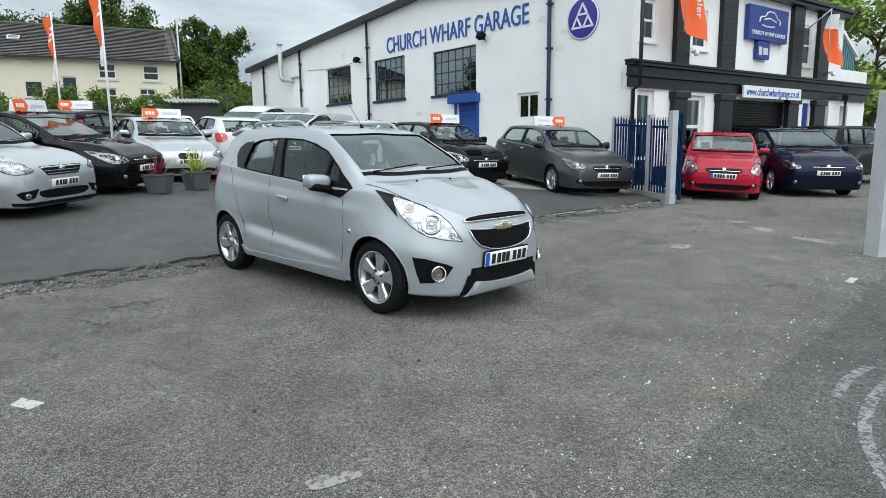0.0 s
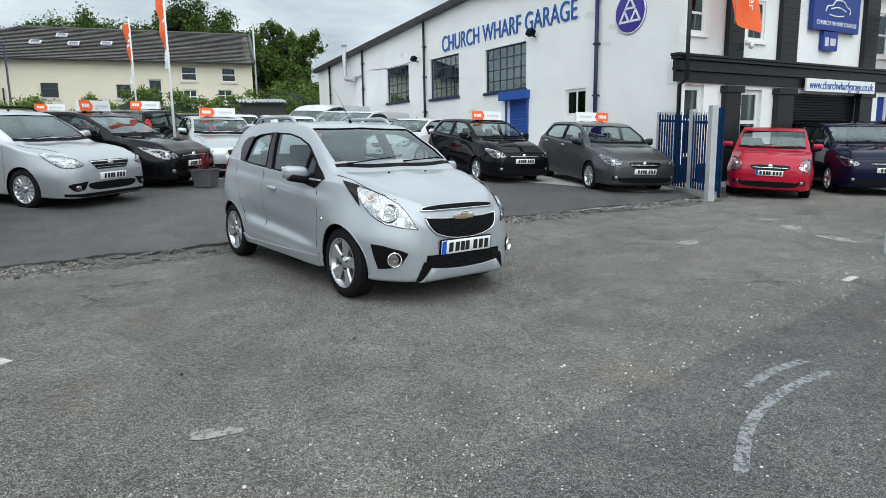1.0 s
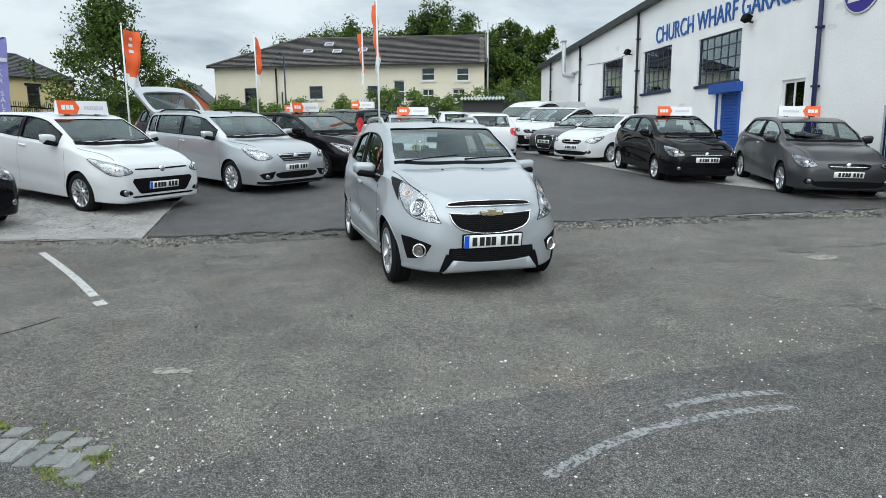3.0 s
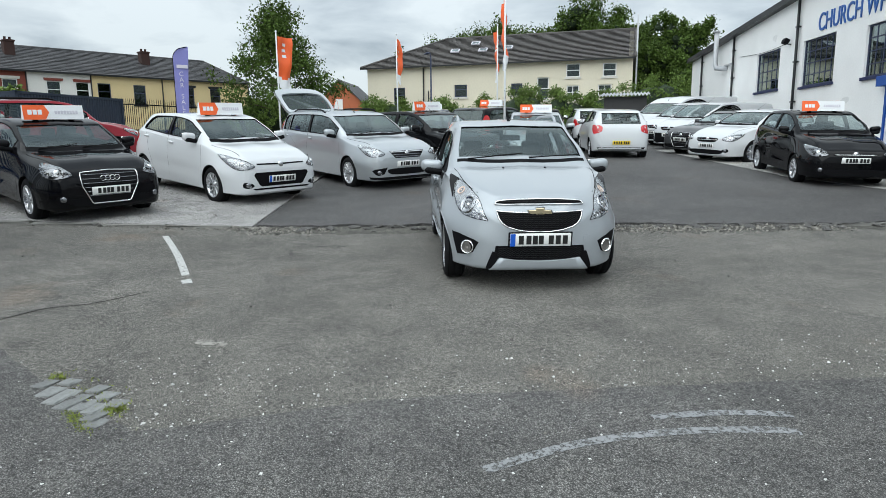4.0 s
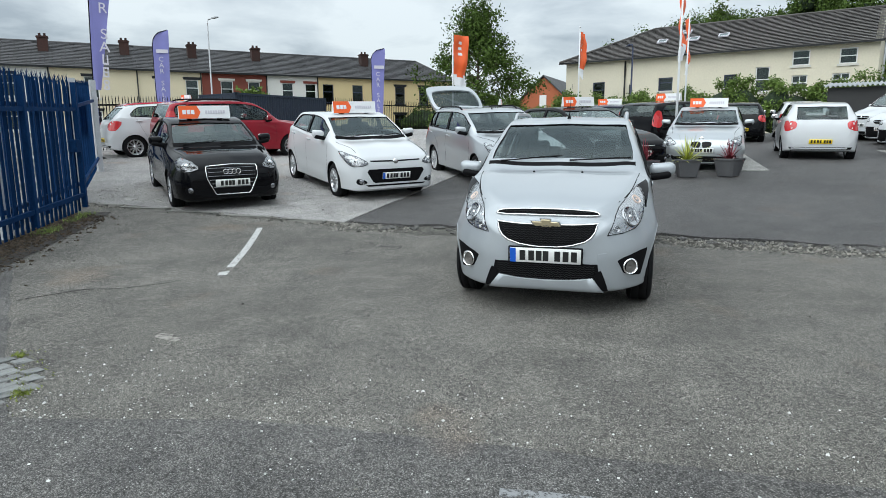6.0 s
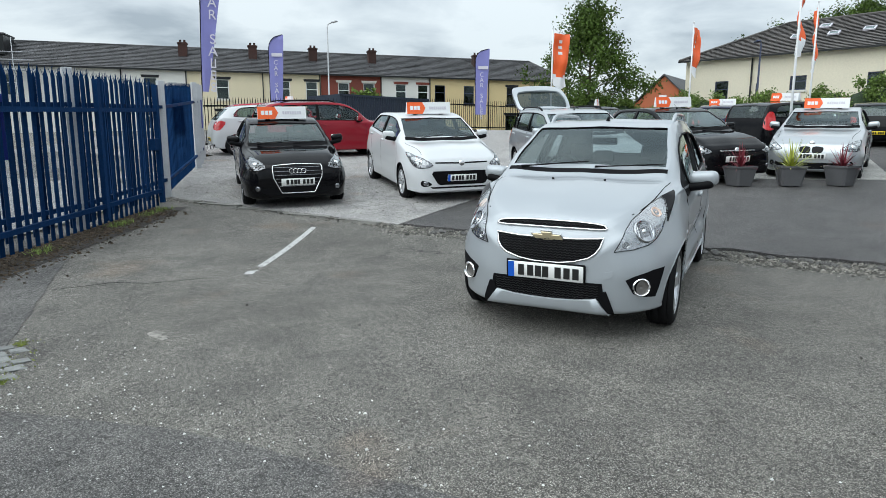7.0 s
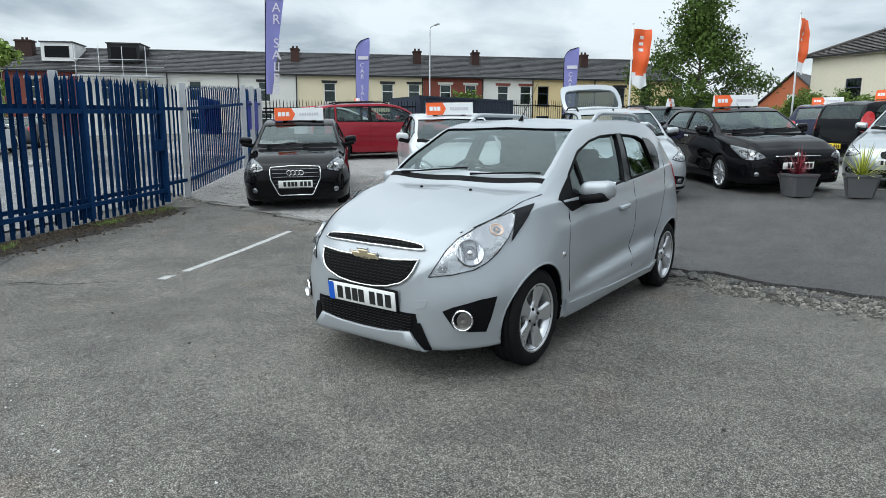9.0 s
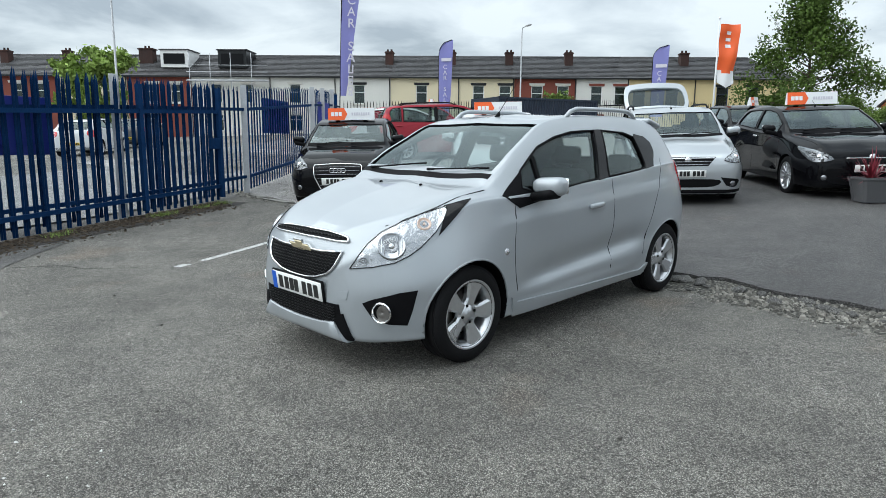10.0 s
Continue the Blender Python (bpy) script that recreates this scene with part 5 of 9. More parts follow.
def wheel_mesh(R, rim, width, spokes, style):
    """Rim with spokes, nuts and brake disc; its outer face looks to +y."""
    bm = bmesh.new()
    h = width / 2
    lathe(bm, [(rim - 0.03, -h), (rim - 0.012, -h), (rim - 0.016, -h + 0.02), (rim - 0.035, 0.0), (rim - 0.03, h - 0.03), (rim - 0.008, h - 0.006), (rim - 0.002, h + 0.002), (rim + 0.006, h)], 40, mi=0)
    lathe(bm, [(0.001, h - 0.014), (0.030, h - 0.014), (0.036, h - 0.022), (0.075, h - 0.028), (0.078, h - 0.06)], 24, mi=0)
    lathe(bm, [(0.06, h - 0.10), (rim * 0.66, h - 0.10), (rim * 0.66, h - 0.12)], 32, mi=1)
    lathe(bm, [(0.0005, h - 0.15), (rim - 0.02, h - 0.15)], 32, mi=2)
    wd = {"broad": (0.040, 0.058), "slim": (0.014, 0.020), "cover": (0.020, 0.030)}[style]
    for k in range(spokes):
        a = 2 * math.pi * k / spokes + 0.3
        c, s = math.cos(a), math.sin(a)
        prof = [(0.055, wd[0] * 1.05, h - 0.024), (0.09, wd[0] * 0.92, h - 0.020), (rim * 0.70, wd[1] * 0.92, h - 0.016), (rim - 0.014, wd[1] * 1.12, h - 0.010)]
        prev = None
        for r, w, y in prof:
            ring = [bm.verts.new((r * c - q * s, yy, r * s + q * c)) for q, yy in ((-w, y - 0.012), (-w * 0.72, y), (w * 0.72, y), (w, y - 0.012), (w * 0.8, y - 0.045), (-w * 0.8, y - 0.045))]
            if prev:
                for i in range(6):
                    f = bm.faces.new((prev[i], prev[(i + 1) % 6], ring[(i + 1) % 6], ring[i]))
                    f.smooth = False
            prev = ring
    for k in range(4):
        a = 2 * math.pi * k / 4 + 0.7
        tube(bm, [(0.052 * math.cos(a), h - 0.03, 0.052 * math.sin(a)), (0.052 * math.cos(a), h - 0.018, 0.052 * math.sin(a))], 0.009, 6, mi=2)
    bmesh.ops.recalc_face_normals(bm, faces=bm.faces)
    return mesh_of(bm, "wheel", ["alloy", "disc", "plastic"])


def tyre_mesh(R, rim, width):
    bm = bmesh.new()
    h = width / 2
    prof = [(rim - 0.012, -h + 0.008), (rim + 0.008, -h), (rim + (R - rim) * 0.45, -h - 0.008), (R - 0.020, -h + 0.002), (R - 0.006, -h + 0.016), (R, -h + 0.032)]
    for g in (-0.35, 0.0, 0.35):
        prof += [(R, g * width - 0.007), (R - 0.007, g * width - 0.004), (R - 0.007, g * width + 0.004), (R, g * width + 0.007)]
    prof += [(R, h - 0.032), (R - 0.006, h - 0.016), (R - 0.020, h - 0.002), (rim + (R - rim) * 0.45, h + 0.008), (rim + 0.008, h), (rim - 0.012, h - 0.008)]
    lathe(bm, prof, 48)
    bmesh.ops.recalc_face_normals(bm, faces=bm.faces)
    return mesh_of(bm, "tyre", "rubber")


def car_pose(P, th, fo, wb, lift=0.0):
    """Where a car stands: its nose over P, looking along th degrees, all wheels on the sloping ground."""
    h = Vector((math.cos(radians(th)), math.sin(radians(th)), 0))
    r = Vector((h.y, -h.x, 0))
    f, b = Vector((*P, 0)) - fo * h, Vector((*P, 0)) - (fo + wb) * h
    for q in (f, b):
        q.z = (ground_z(q.x + 0.7 * r.x, q.y + 0.7 * r.y) + ground_z(q.x - 0.7 * r.x, q.y - 0.7 * r.y)) / 2
    mid = (f + b) / 2
    fwd = (f - b).normalized()
    rt = Vector((1.4 * r.x, 1.4 * r.y, ground_z(mid.x + 0.7 * r.x, mid.y + 0.7 * r.y) - ground_z(mid.x - 0.7 * r.x, mid.y - 0.7 * r.y))).normalized()
    up = rt.cross(fwd).normalized()
    rt = fwd.cross(up)
    m = Matrix((-fwd, rt, up)).transposed().to_4x4()
    m.translation = f + fo * fwd + up * lift
    return m


def rounded_box(sx, sy, sz, bev, seg=3):
    bm = bmesh.new()
    bmesh.ops.create_cube(bm, size=1.0)
    bmesh.ops.scale(bm, vec=(sx, sy, sz), verts=bm.verts)
    bmesh.ops.bevel(bm, geom=bm.edges[:], offset=bev, segments=seg, affect="EDGES", profile=0.5)
    for f in bm.faces:
        f.smooth = True
    return bm


BAR = []


def bar_mesh():
    if not BAR:
        bm = bmesh.new()
        box(bm, -0.0013, 0.0013, -0.021, 0.021, -0.038, 0.038)
        BAR.append(mesh_of(bm, "bar", "ink"))
    return BAR[0]


SEAT = None


def seat_meshes():
    global SEAT
    if SEAT is None:
        a = mesh_of(rounded_box(0.50, 0.48, 0.14, 0.05), "cushion", "cloth")
        b = mesh_of(rounded_box(0.12, 0.42, 0.58, 0.055), "seat_back", "cloth")
        c = mesh_of(rounded_box(0.08, 0.22, 0.14, 0.035), "headrest", "cloth")
        d = bmesh.new()
        tube(d, [(0.0, 0.17 * math.cos(k * 0.349), 0.17 * math.sin(k * 0.349)) for k in range(19)], 0.016, 8, cap=False)
        tube(d, [(0, -0.16, 0), (0, 0.16, 0)], 0.018, 6)
        tube(d, [(0, 0, 0), (0, 0, -0.16)], 0.018, 6)
        SEAT = (a, b, c, mesh_of(d, "steering_wheel", "plastic"))
    return SEAT


def build_car(name, S, P, th, color, label, style="slim", spokes=10, doors=4, rim=None, plate="plate_w", light="swept", rails=False, rows=2, detail=1, glass_m="glass", lift=0.0, open_tail=False, wheel_w=0.19, group="cars for sale", van=False, mirror=None, handles="body", grille=None, hood_badge="chrome", antenna=True, windows=None, mirror_size=1.0, euro=False, mirror_drop=0.0):
    m = car_pose(P, th, S.fo, S.wb, lift)
    car = thing(name, m, label, "van" if van else "car", group)
    L, W, H, w = S.L, S.W, S.H, S.W / 2
    cx, cz = S.cowl
    tx, tz = S.tail
    solid = S.loft(9 if detail > 1 else 3, 96 if detail > 1 else 46)
    bvh = BVHTree.FromBMesh(solid)
    body_me = mesh_of(solid, "body", [color, "plastic"])
    tmp = bpy.data.objects.new("tmp_body", body_me)
    scene.collection.objects.link(tmp)
    # hollow cabin
    cav = S.loft(2, 24, 0.055, 0.34, cx + 0.12, L - 0.16, mi=1)
    c1 = bpy.data.objects.new("tmp_cabin", mesh_of(cav, "tmp", [color, "plastic"]))
    # openings: side windows, both screens, wheel wells
    cut, cut2 = bmesh.new(), bmesh.new()
    panes = []

    def zt(x):
        return S.belt(x) + (S.top(x) - S.belt(x)) * 0.86 - 0.015

    def zb(x):
        return min(S.belt(x), S.top(x) - 0.035) + 0.035

    b_pillar = cx + 0.18 + (S.rear - cx) * (0.47 if doors == 4 else 0.56)
    end = S.rear + (tx - S.rear) * 0.10
    spans = [(cx + 0.33, b_pillar - 0.03)] + ([(b_pillar + 0.04, end - 0.42 if rows > 2 or rows == 1 else end - 0.12)] if not van else [])
    if rows > 2:
        spans.append((end - 0.36, end - 0.05))
    for poly in windows or ():
        for sgn in (1, -1):
            prism(cut, [(x, sgn * 1.2, z) for x, z in poly], (0, -sgn * 0.80, 0), 1)
            panes.append(("side_window", [(x, sgn * 1.0, z) for x, z in poly], (0, -sgn, 0)))
    for k, (xa, xb) in enumerate([] if windows else spans):
        xs = np.linspace(xa, xb, 9)
        lowl = [(x, zb(x)) for x in xs]
        high = []
        for x in xs[::-1]:
            z = zt(x)
            if k == len(spans) - 1:
                t = (x - xa) / (xb - xa)
                z -= 0.16 * max(0, t - 0.7) ** 2 / 0.09 * (0.5 if rows > 2 else 1)
            high.append((x, max(z, zb(x) + 0.02)))
        # cut off the thin wedge at the foot of the front pillar
        poly = [p for p in lowl + high]
        poly = [p for i, p in enumerate(poly) if i == 0 or (abs(p[0] - poly[i - 1][0]) + abs(p[1] - poly[i - 1][1])) > 1e-4]
        for sgn in (1, -1):
            prism(cut, [(x, sgn * 1.2, z) for x, z in poly], (0, -sgn * 0.80, 0), 1)
            panes.append(("side_window", [(x, sgn * 1.0, z) for x, z in poly], (0, -sgn, 0)))
    # windscreen
    xa, xb = cx + 0.10, S.roof - 0.10
    xs = np.linspace(xa, xb, 6)
    nrm = Vector((-(S.top(xb) - S.top(xa)), 0, xb - xa)).normalized()
    edge = [(x, S.wt(x) - 0.045, S.top(x)) for x in xs]
    poly = [Vector((x, y, z)) for x, y, z in edge] + [Vector((x, -y, z)) for x, y, z in edge[::-1]]
    mid = sum(poly, Vector()) / len(poly)
    poly = [p - nrm * (p - mid).dot(nrm) for p in poly]
    prism(cut2, [p + nrm * 0.16 for p in poly], -nrm * 0.30, 1)
    panes.append(("windscreen", poly, -nrm))
    if not van:
        xa, xb = S.rear + 0.06, tx - 0.02
        xs = np.linspace(xa, xb, 5)
        nr = Vector((S.top(xa) - S.top(xb), 0, xb - xa)).normalized()
        edge = [(x, S.wt(x) - 0.06, S.top(x)) for x in xs]
        pr = [Vector((x, y, z)) for x, y, z in edge] + [Vector((x, -y, z)) for x, y, z in edge[::-1]]
        mid = sum(pr, Vector()) / len(pr)
        pr = [p - nr * (p - mid).dot(nr) for p in pr]
        prism(cut2, [p + nr * 0.12 for p in pr], -nr * 0.24, 1)
        if not open_tail:
            panes.append(("rear_window", pr, -nr))
    for hx in (S.fo, S.fo + S.wb):
        for sgn in (1, -1):
            rad = S.R + 0.036
            prism(cut, [(hx + rad * math.cos(a), sgn * 1.2, S.R + rad * math.sin(a) * 1.0) for a in np.linspace(0, 2 * math.pi, 33)[:-1]], (0, -sgn * (1.2 - w + 0.26), 0), 1)
    c2 = bpy.data.objects.new("tmp_cut", mesh_of(cut, "tmp", [color, "plastic"]))
    c3 = bpy.data.objects.new("tmp_screens", mesh_of(cut2, "tmp", [color, "plastic"]))
    me = carve(tmp, (c1, c2, c3))
    me.name = "body"
    for o in (tmp, c1, c2, c3):
        bpy.data.objects.remove(o)
    me.set_sharp_from_angle(angle=radians(38))
    body = part("body", me, None, car)
    # glass
    for nm, poly, way in panes:
        g = decal(bvh, poly, way, -0.010, 0.0, 0.10)
        ob = part(nm, g, glass_m if nm != "windscreen" else "screen", car)
        ob.visible_shadow = False

    for nm, poly, way in panes:
        if nm == "side_window" and not windows:
            line = []
            for a, b in zip(poly, poly[1:] + poly[:1]):
                for t in (0.0, 0.5):
                    q = Vector(a).lerp(Vector(b), t)
                    loc, n, _, _ = bvh.ray_cast(Vector((q.x, way[1] * -3, q.z)), Vector(way))
                    if loc is not None:
                        line.append(loc)
            wv = bmesh.new()
            tube(wv, line + line[:1], 0.010, 6, cap=False)
            part("window_seal", wv, "plastic", car)

    def lay(nm, pts, way, material, off=0.003, thick=0.012, step=0.06, parent=car, lab=""):
        return part(nm, decal(bvh, pts, way, off, thick, step), material, parent, lab, smooth=40)

    # black pillar between the side windows
    if not van and not windows:
        for sgn in (1, -1):
            x = b_pillar
            lay("pillar_trim", [(x - 0.045, sgn, zb(x) - 0.005), (x + 0.055, sgn, zb(x) - 0.005), (x + 0.05, sgn, zt(x) + 0.01), (x - 0.04, sgn, zt(x) + 0.01)], (0, -sgn, 0), "gloss_black", 0.003)
    # door gaps
    seams = [[(cx + 0.16, S.belt(cx + 0.2) - 0.03), (cx + 0.12, 0.62), (cx + 0.17, 0.36)], [(b_pillar + 0.01, zb(b_pillar)), (b_pillar + 0.03, 0.7), (b_pillar + 0.01, 0.34)]]
    if doors == 4 and not van:
        ax = S.fo + S.wb
        seams.append([(end - 0.22, zb(end - 0.2)), (ax - 0.26, S.R + 0.44), (ax - 0.37, S.R + 0.20), (ax - 0.40, 0.38)])
    for line in seams:
        ln = smooth_line(line, 4)
        for sgn in (1, -1):
            pts = [(x - 0.0018, sgn, z) for x, z in ln] + [(x + 0.0018, sgn, z) for x, z in ln[::-1]]
            lay("door_gap", pts, (0, -sgn, 0), "seam", 0.0012, 0.004, 0.12)
    # hood gap
    ln = [(x, S.wt(x) + 0.025 - 0.03 * (0.3 / (x + 0.3))) for x in np.linspace(0.25, cx - 0.02, 8)]
    for sgn in (1, -1):
        lay("bonnet_gap", [(x, sgn * y, 2) for x, y in ln] + [(x, sgn * (y - 0.006), 2) for x, y in ln[::-1]], (0, 0, -1), "seam", 0.0012, 0.004, 0.12)
    # sill, handles, mirrors
    for sgn in (1, -1):
        hxs = [1.94] if windows else [b_pillar - 0.13] + ([end - 0.30] if doors == 4 and not van else [])
        for hx in hxs:
            z = S.belt(hx) - (0.185 if windows else 0.085)
            loc, n, _, _ = bvh.ray_cast(Vector((hx, sgn * 3, z)), Vector((0, -sgn, 0)))
            hb = rounded_box(0.17, 0.032, 0.036, 0.013, 2)
            part("door_handle", hb, "chrome" if handles == "chrome" else color, car, at=pose(loc.x, loc.y + sgn * 0.014, loc.z, 0, -3, 0))
        z = S.belt(cx + 0.42) + 0.075
        loc, n, _, _ = bvh.ray_cast(Vector((cx + 0.40, sgn * 3, z)), Vector((0, -sgn, 0)))
        mb = rounded_box(0.13, 0.21, 0.135, 0.05, 4)
        for v in mb.verts:
            v.co.x += 0.10 * (v.co.y + 0.115) * (1 if v.co.x < 0 else 0.45)
            v.co.z *= 1 - 0.5 * max(0, -v.co.y) / 0.23
        mr = part("door_mirror", mb, mirror or color, car, at=Matrix.Translation((loc.x - 0.03, loc.y + sgn * 0.145, loc.z + 0.02 - mirror_drop)) @ Matrix.Diagonal((mirror_size, sgn * mirror_size, mirror_size * (0.84 if windows else 1.0), 1)))
        mb = rounded_box(0.12, 0.30, 0.070, 0.03, 3)
        part("mirror_foot", mb, "plastic", mr, at=pose(-0.01, -0.075, -0.078, 12, 0, 6))
        mb = rounded_box(0.012, 0.17, 0.11, 0.005, 1)
        part("mirror_glass", mb, "chrome", mr, at=pose(0.064, 0.0, 0.0, 0, 0, -6))
    # wheels
    rim = rim or S.R - 0.10
    wm_, ty_ = wheel_mesh(S.R, rim, wheel_w, spokes, style), tyre_mesh(S.R, rim, wheel_w)
    for hx in (S.fo, S.fo + S.wb):
        for sgn in (1, -1):
            wh = part("wheel", wm_, None, car, at=pose(hx, sgn * (w - wheel_w / 2 - 0.024), S.R, 0, 0, 0 if sgn > 0 else 180) @ pose(0, 0, 0, 0, random.uniform(0, 70), 0))
            part("tyre", ty_, None, wh)
    # cabin: seats, dashboard, steering wheel
    cu, bk, hd, sw = seat_meshes()
    sx = cx + 0.95
    sz = 0.48 + max(0, H - 1.5) * 0.5
    for k, (x, ys) in enumerate([(sx, (-0.34, 0.34))] + ([(sx + 0.85, (-0.30, 0.30))] if rows > 1 and not van else [])):
        for y in ys:
            st = part("seat", cu, None, car, at=pose(x, y, sz - 0.09 * k))
            part("seat_back", bk, None, st, at=pose(0.26, 0, 0.30, 0, 14, 0))
            part("headrest", hd, None, st, at=pose(0.36, 0, 0.68, 0, 10, 0))
    db = rounded_box(0.42, W - 0.34, 0.20, 0.07, 3)
    part("dashboard", db, "dash", car, at=pose(cx + 0.34, 0, cz - 0.14, 0, 8, 0))
    part("steering_wheel", sw, None, car, at=pose(cx + 0.62, 0.34, cz - 0.05, 0, 24, 0))
    if detail > 1:
        part("mirror_inside", rounded_box(0.03, 0.22, 0.06, 0.012, 2), "plastic", car, at=pose(S.roof + 0.02, 0, H - 0.20))
    # wipers
    for y0, y1 in ((0.52, -0.02), (-0.08, -0.58)):
        wv = bmesh.new()
        pts = []
        for t in np.linspace(0, 1, 7):
            y = y0 + (y1 - y0) * t
            xx = cx + 0.06 + 0.075 * t * (1 - 0.3 * t)
            loc, n, _, _ = bvh.ray_cast(Vector((xx, y, 3)), Vector((0, 0, -1)))
            pts.append(loc + n * 0.014)
        tube(wv, pts, [0.010] + [0.006] * 6, 6)
        part("wiper", wv, "plastic", car)
    pts = [(cx - 0.01, y, 2) for y in np.linspace(-(S.wt(cx) - 0.02), S.wt(cx) - 0.02, 7)]
    pts = [(x + 0.02 - 0.06 * (y / w) ** 2 * -1, y, z) for x, y, z in pts]
    lay("scuttle", pts + [(x + (0.040 if windows else 0.065), y, z) for x, y, z in pts[::-1]], (0, 0, -1), "plastic", 0.003, 0.01, 0.08)
    if antenna:
        an = bmesh.new()
        z = S.top(S.roof + 0.12)
        tube(an, [(S.roof + 0.12, 0, z - 0.01), (S.roof + 0.14, 0, z + 0.03)], [0.022, 0.010], 8)
        tube(an, [(S.roof + 0.14, 0, z + 0.03), (S.roof + 0.42, 0, z + (0.34 if detail > 1 else 0.20))], [0.003, 0.0014], 6)
        part("antenna", an, "plastic", car)
    if rails:
        for sgn in (1, -1):
            rl = bmesh.new()
            pts = []
            for t in np.linspace(0, 1, 15):
                x = S.roof + 0.22 + (S.rear - 0.30 - S.roof - 0.22) * t
                y = sgn * (S.wt(x) - 0.035)
                loc, n, _, _ = bvh.ray_cast(Vector((x, y, 3)), Vector((0, 0, -1)))
                pts.append((x, y, loc.z - 0.014 + 0.060 * min(1.0, math.sin(math.pi * t) * 3.2) ** 0.8))
            tube(rl, pts, [0.017] * 15, 8)
            part("roof_rail", rl, color if rails == "body" else "plastic", car)
    # front plate with bars, rear plate
    def number_plate(x, z, sgn, material):
        pb = rounded_box(0.012, 0.52, 0.112, 0.004, 1)
        loc, n, _, _ = bvh.ray_cast(Vector((-sgn * 3 + (0 if sgn > 0 else L), 0, z)), Vector((sgn, 0, 0)))
        at = pose(loc.x - sgn * 0.02, 0, z, 0, -6 if sgn > 0 else 6, 0)
        pl = part("number_plate", pb, material, car, at=at)
        if detail > 1:
            part("plate_surround", rounded_box(0.016, 0.545, 0.132, 0.006, 1), "plastic", pl, at=pose(sgn * 0.008, 0, 0))
        for y in [0.165, 0.10, 0.045, -0.005, -0.09, -0.15, -0.21] if sgn > 0 else [-0.2, -0.13, -0.06, 0.0, 0.09, 0.15, 0.21]:
            part("bar", bar_mesh(), None, pl, at=pose(-sgn * 0.00725, y, 0))
        if sgn > 0 and euro:
            eb = bmesh.new()
            box(eb, -0.0085, -0.006, 0.215, 0.258, -0.054, 0.054)
            part("blue_band", eb, "euro", pl)

    car["half"] = w
    return car, S, bvh, lay, number_plate


def rim_line(parent, pts, way, rad, material="gloss_black", name="lamp_edge", lift=0.004):
    """A thin edging laid on the body round an outline."""
    way = Vector(way).normalized()
    line = []
    ring = list(pts) + [pts[0]]
    for p in [Vector(a).lerp(Vector(b), t) for a, b in zip(ring, ring[1:]) for t in (0.0, 0.34, 0.67)] + [ring[0]]:
        loc, nn, _, _ = BV[0].ray_cast(Vector(p) - way * 3, way)
        if loc is not None:
            line.append(loc + nn * lift)
    bm = bmesh.new()
    tube(bm, line, rad, 6, cap=False)
    return part(name, bm, material, parent)


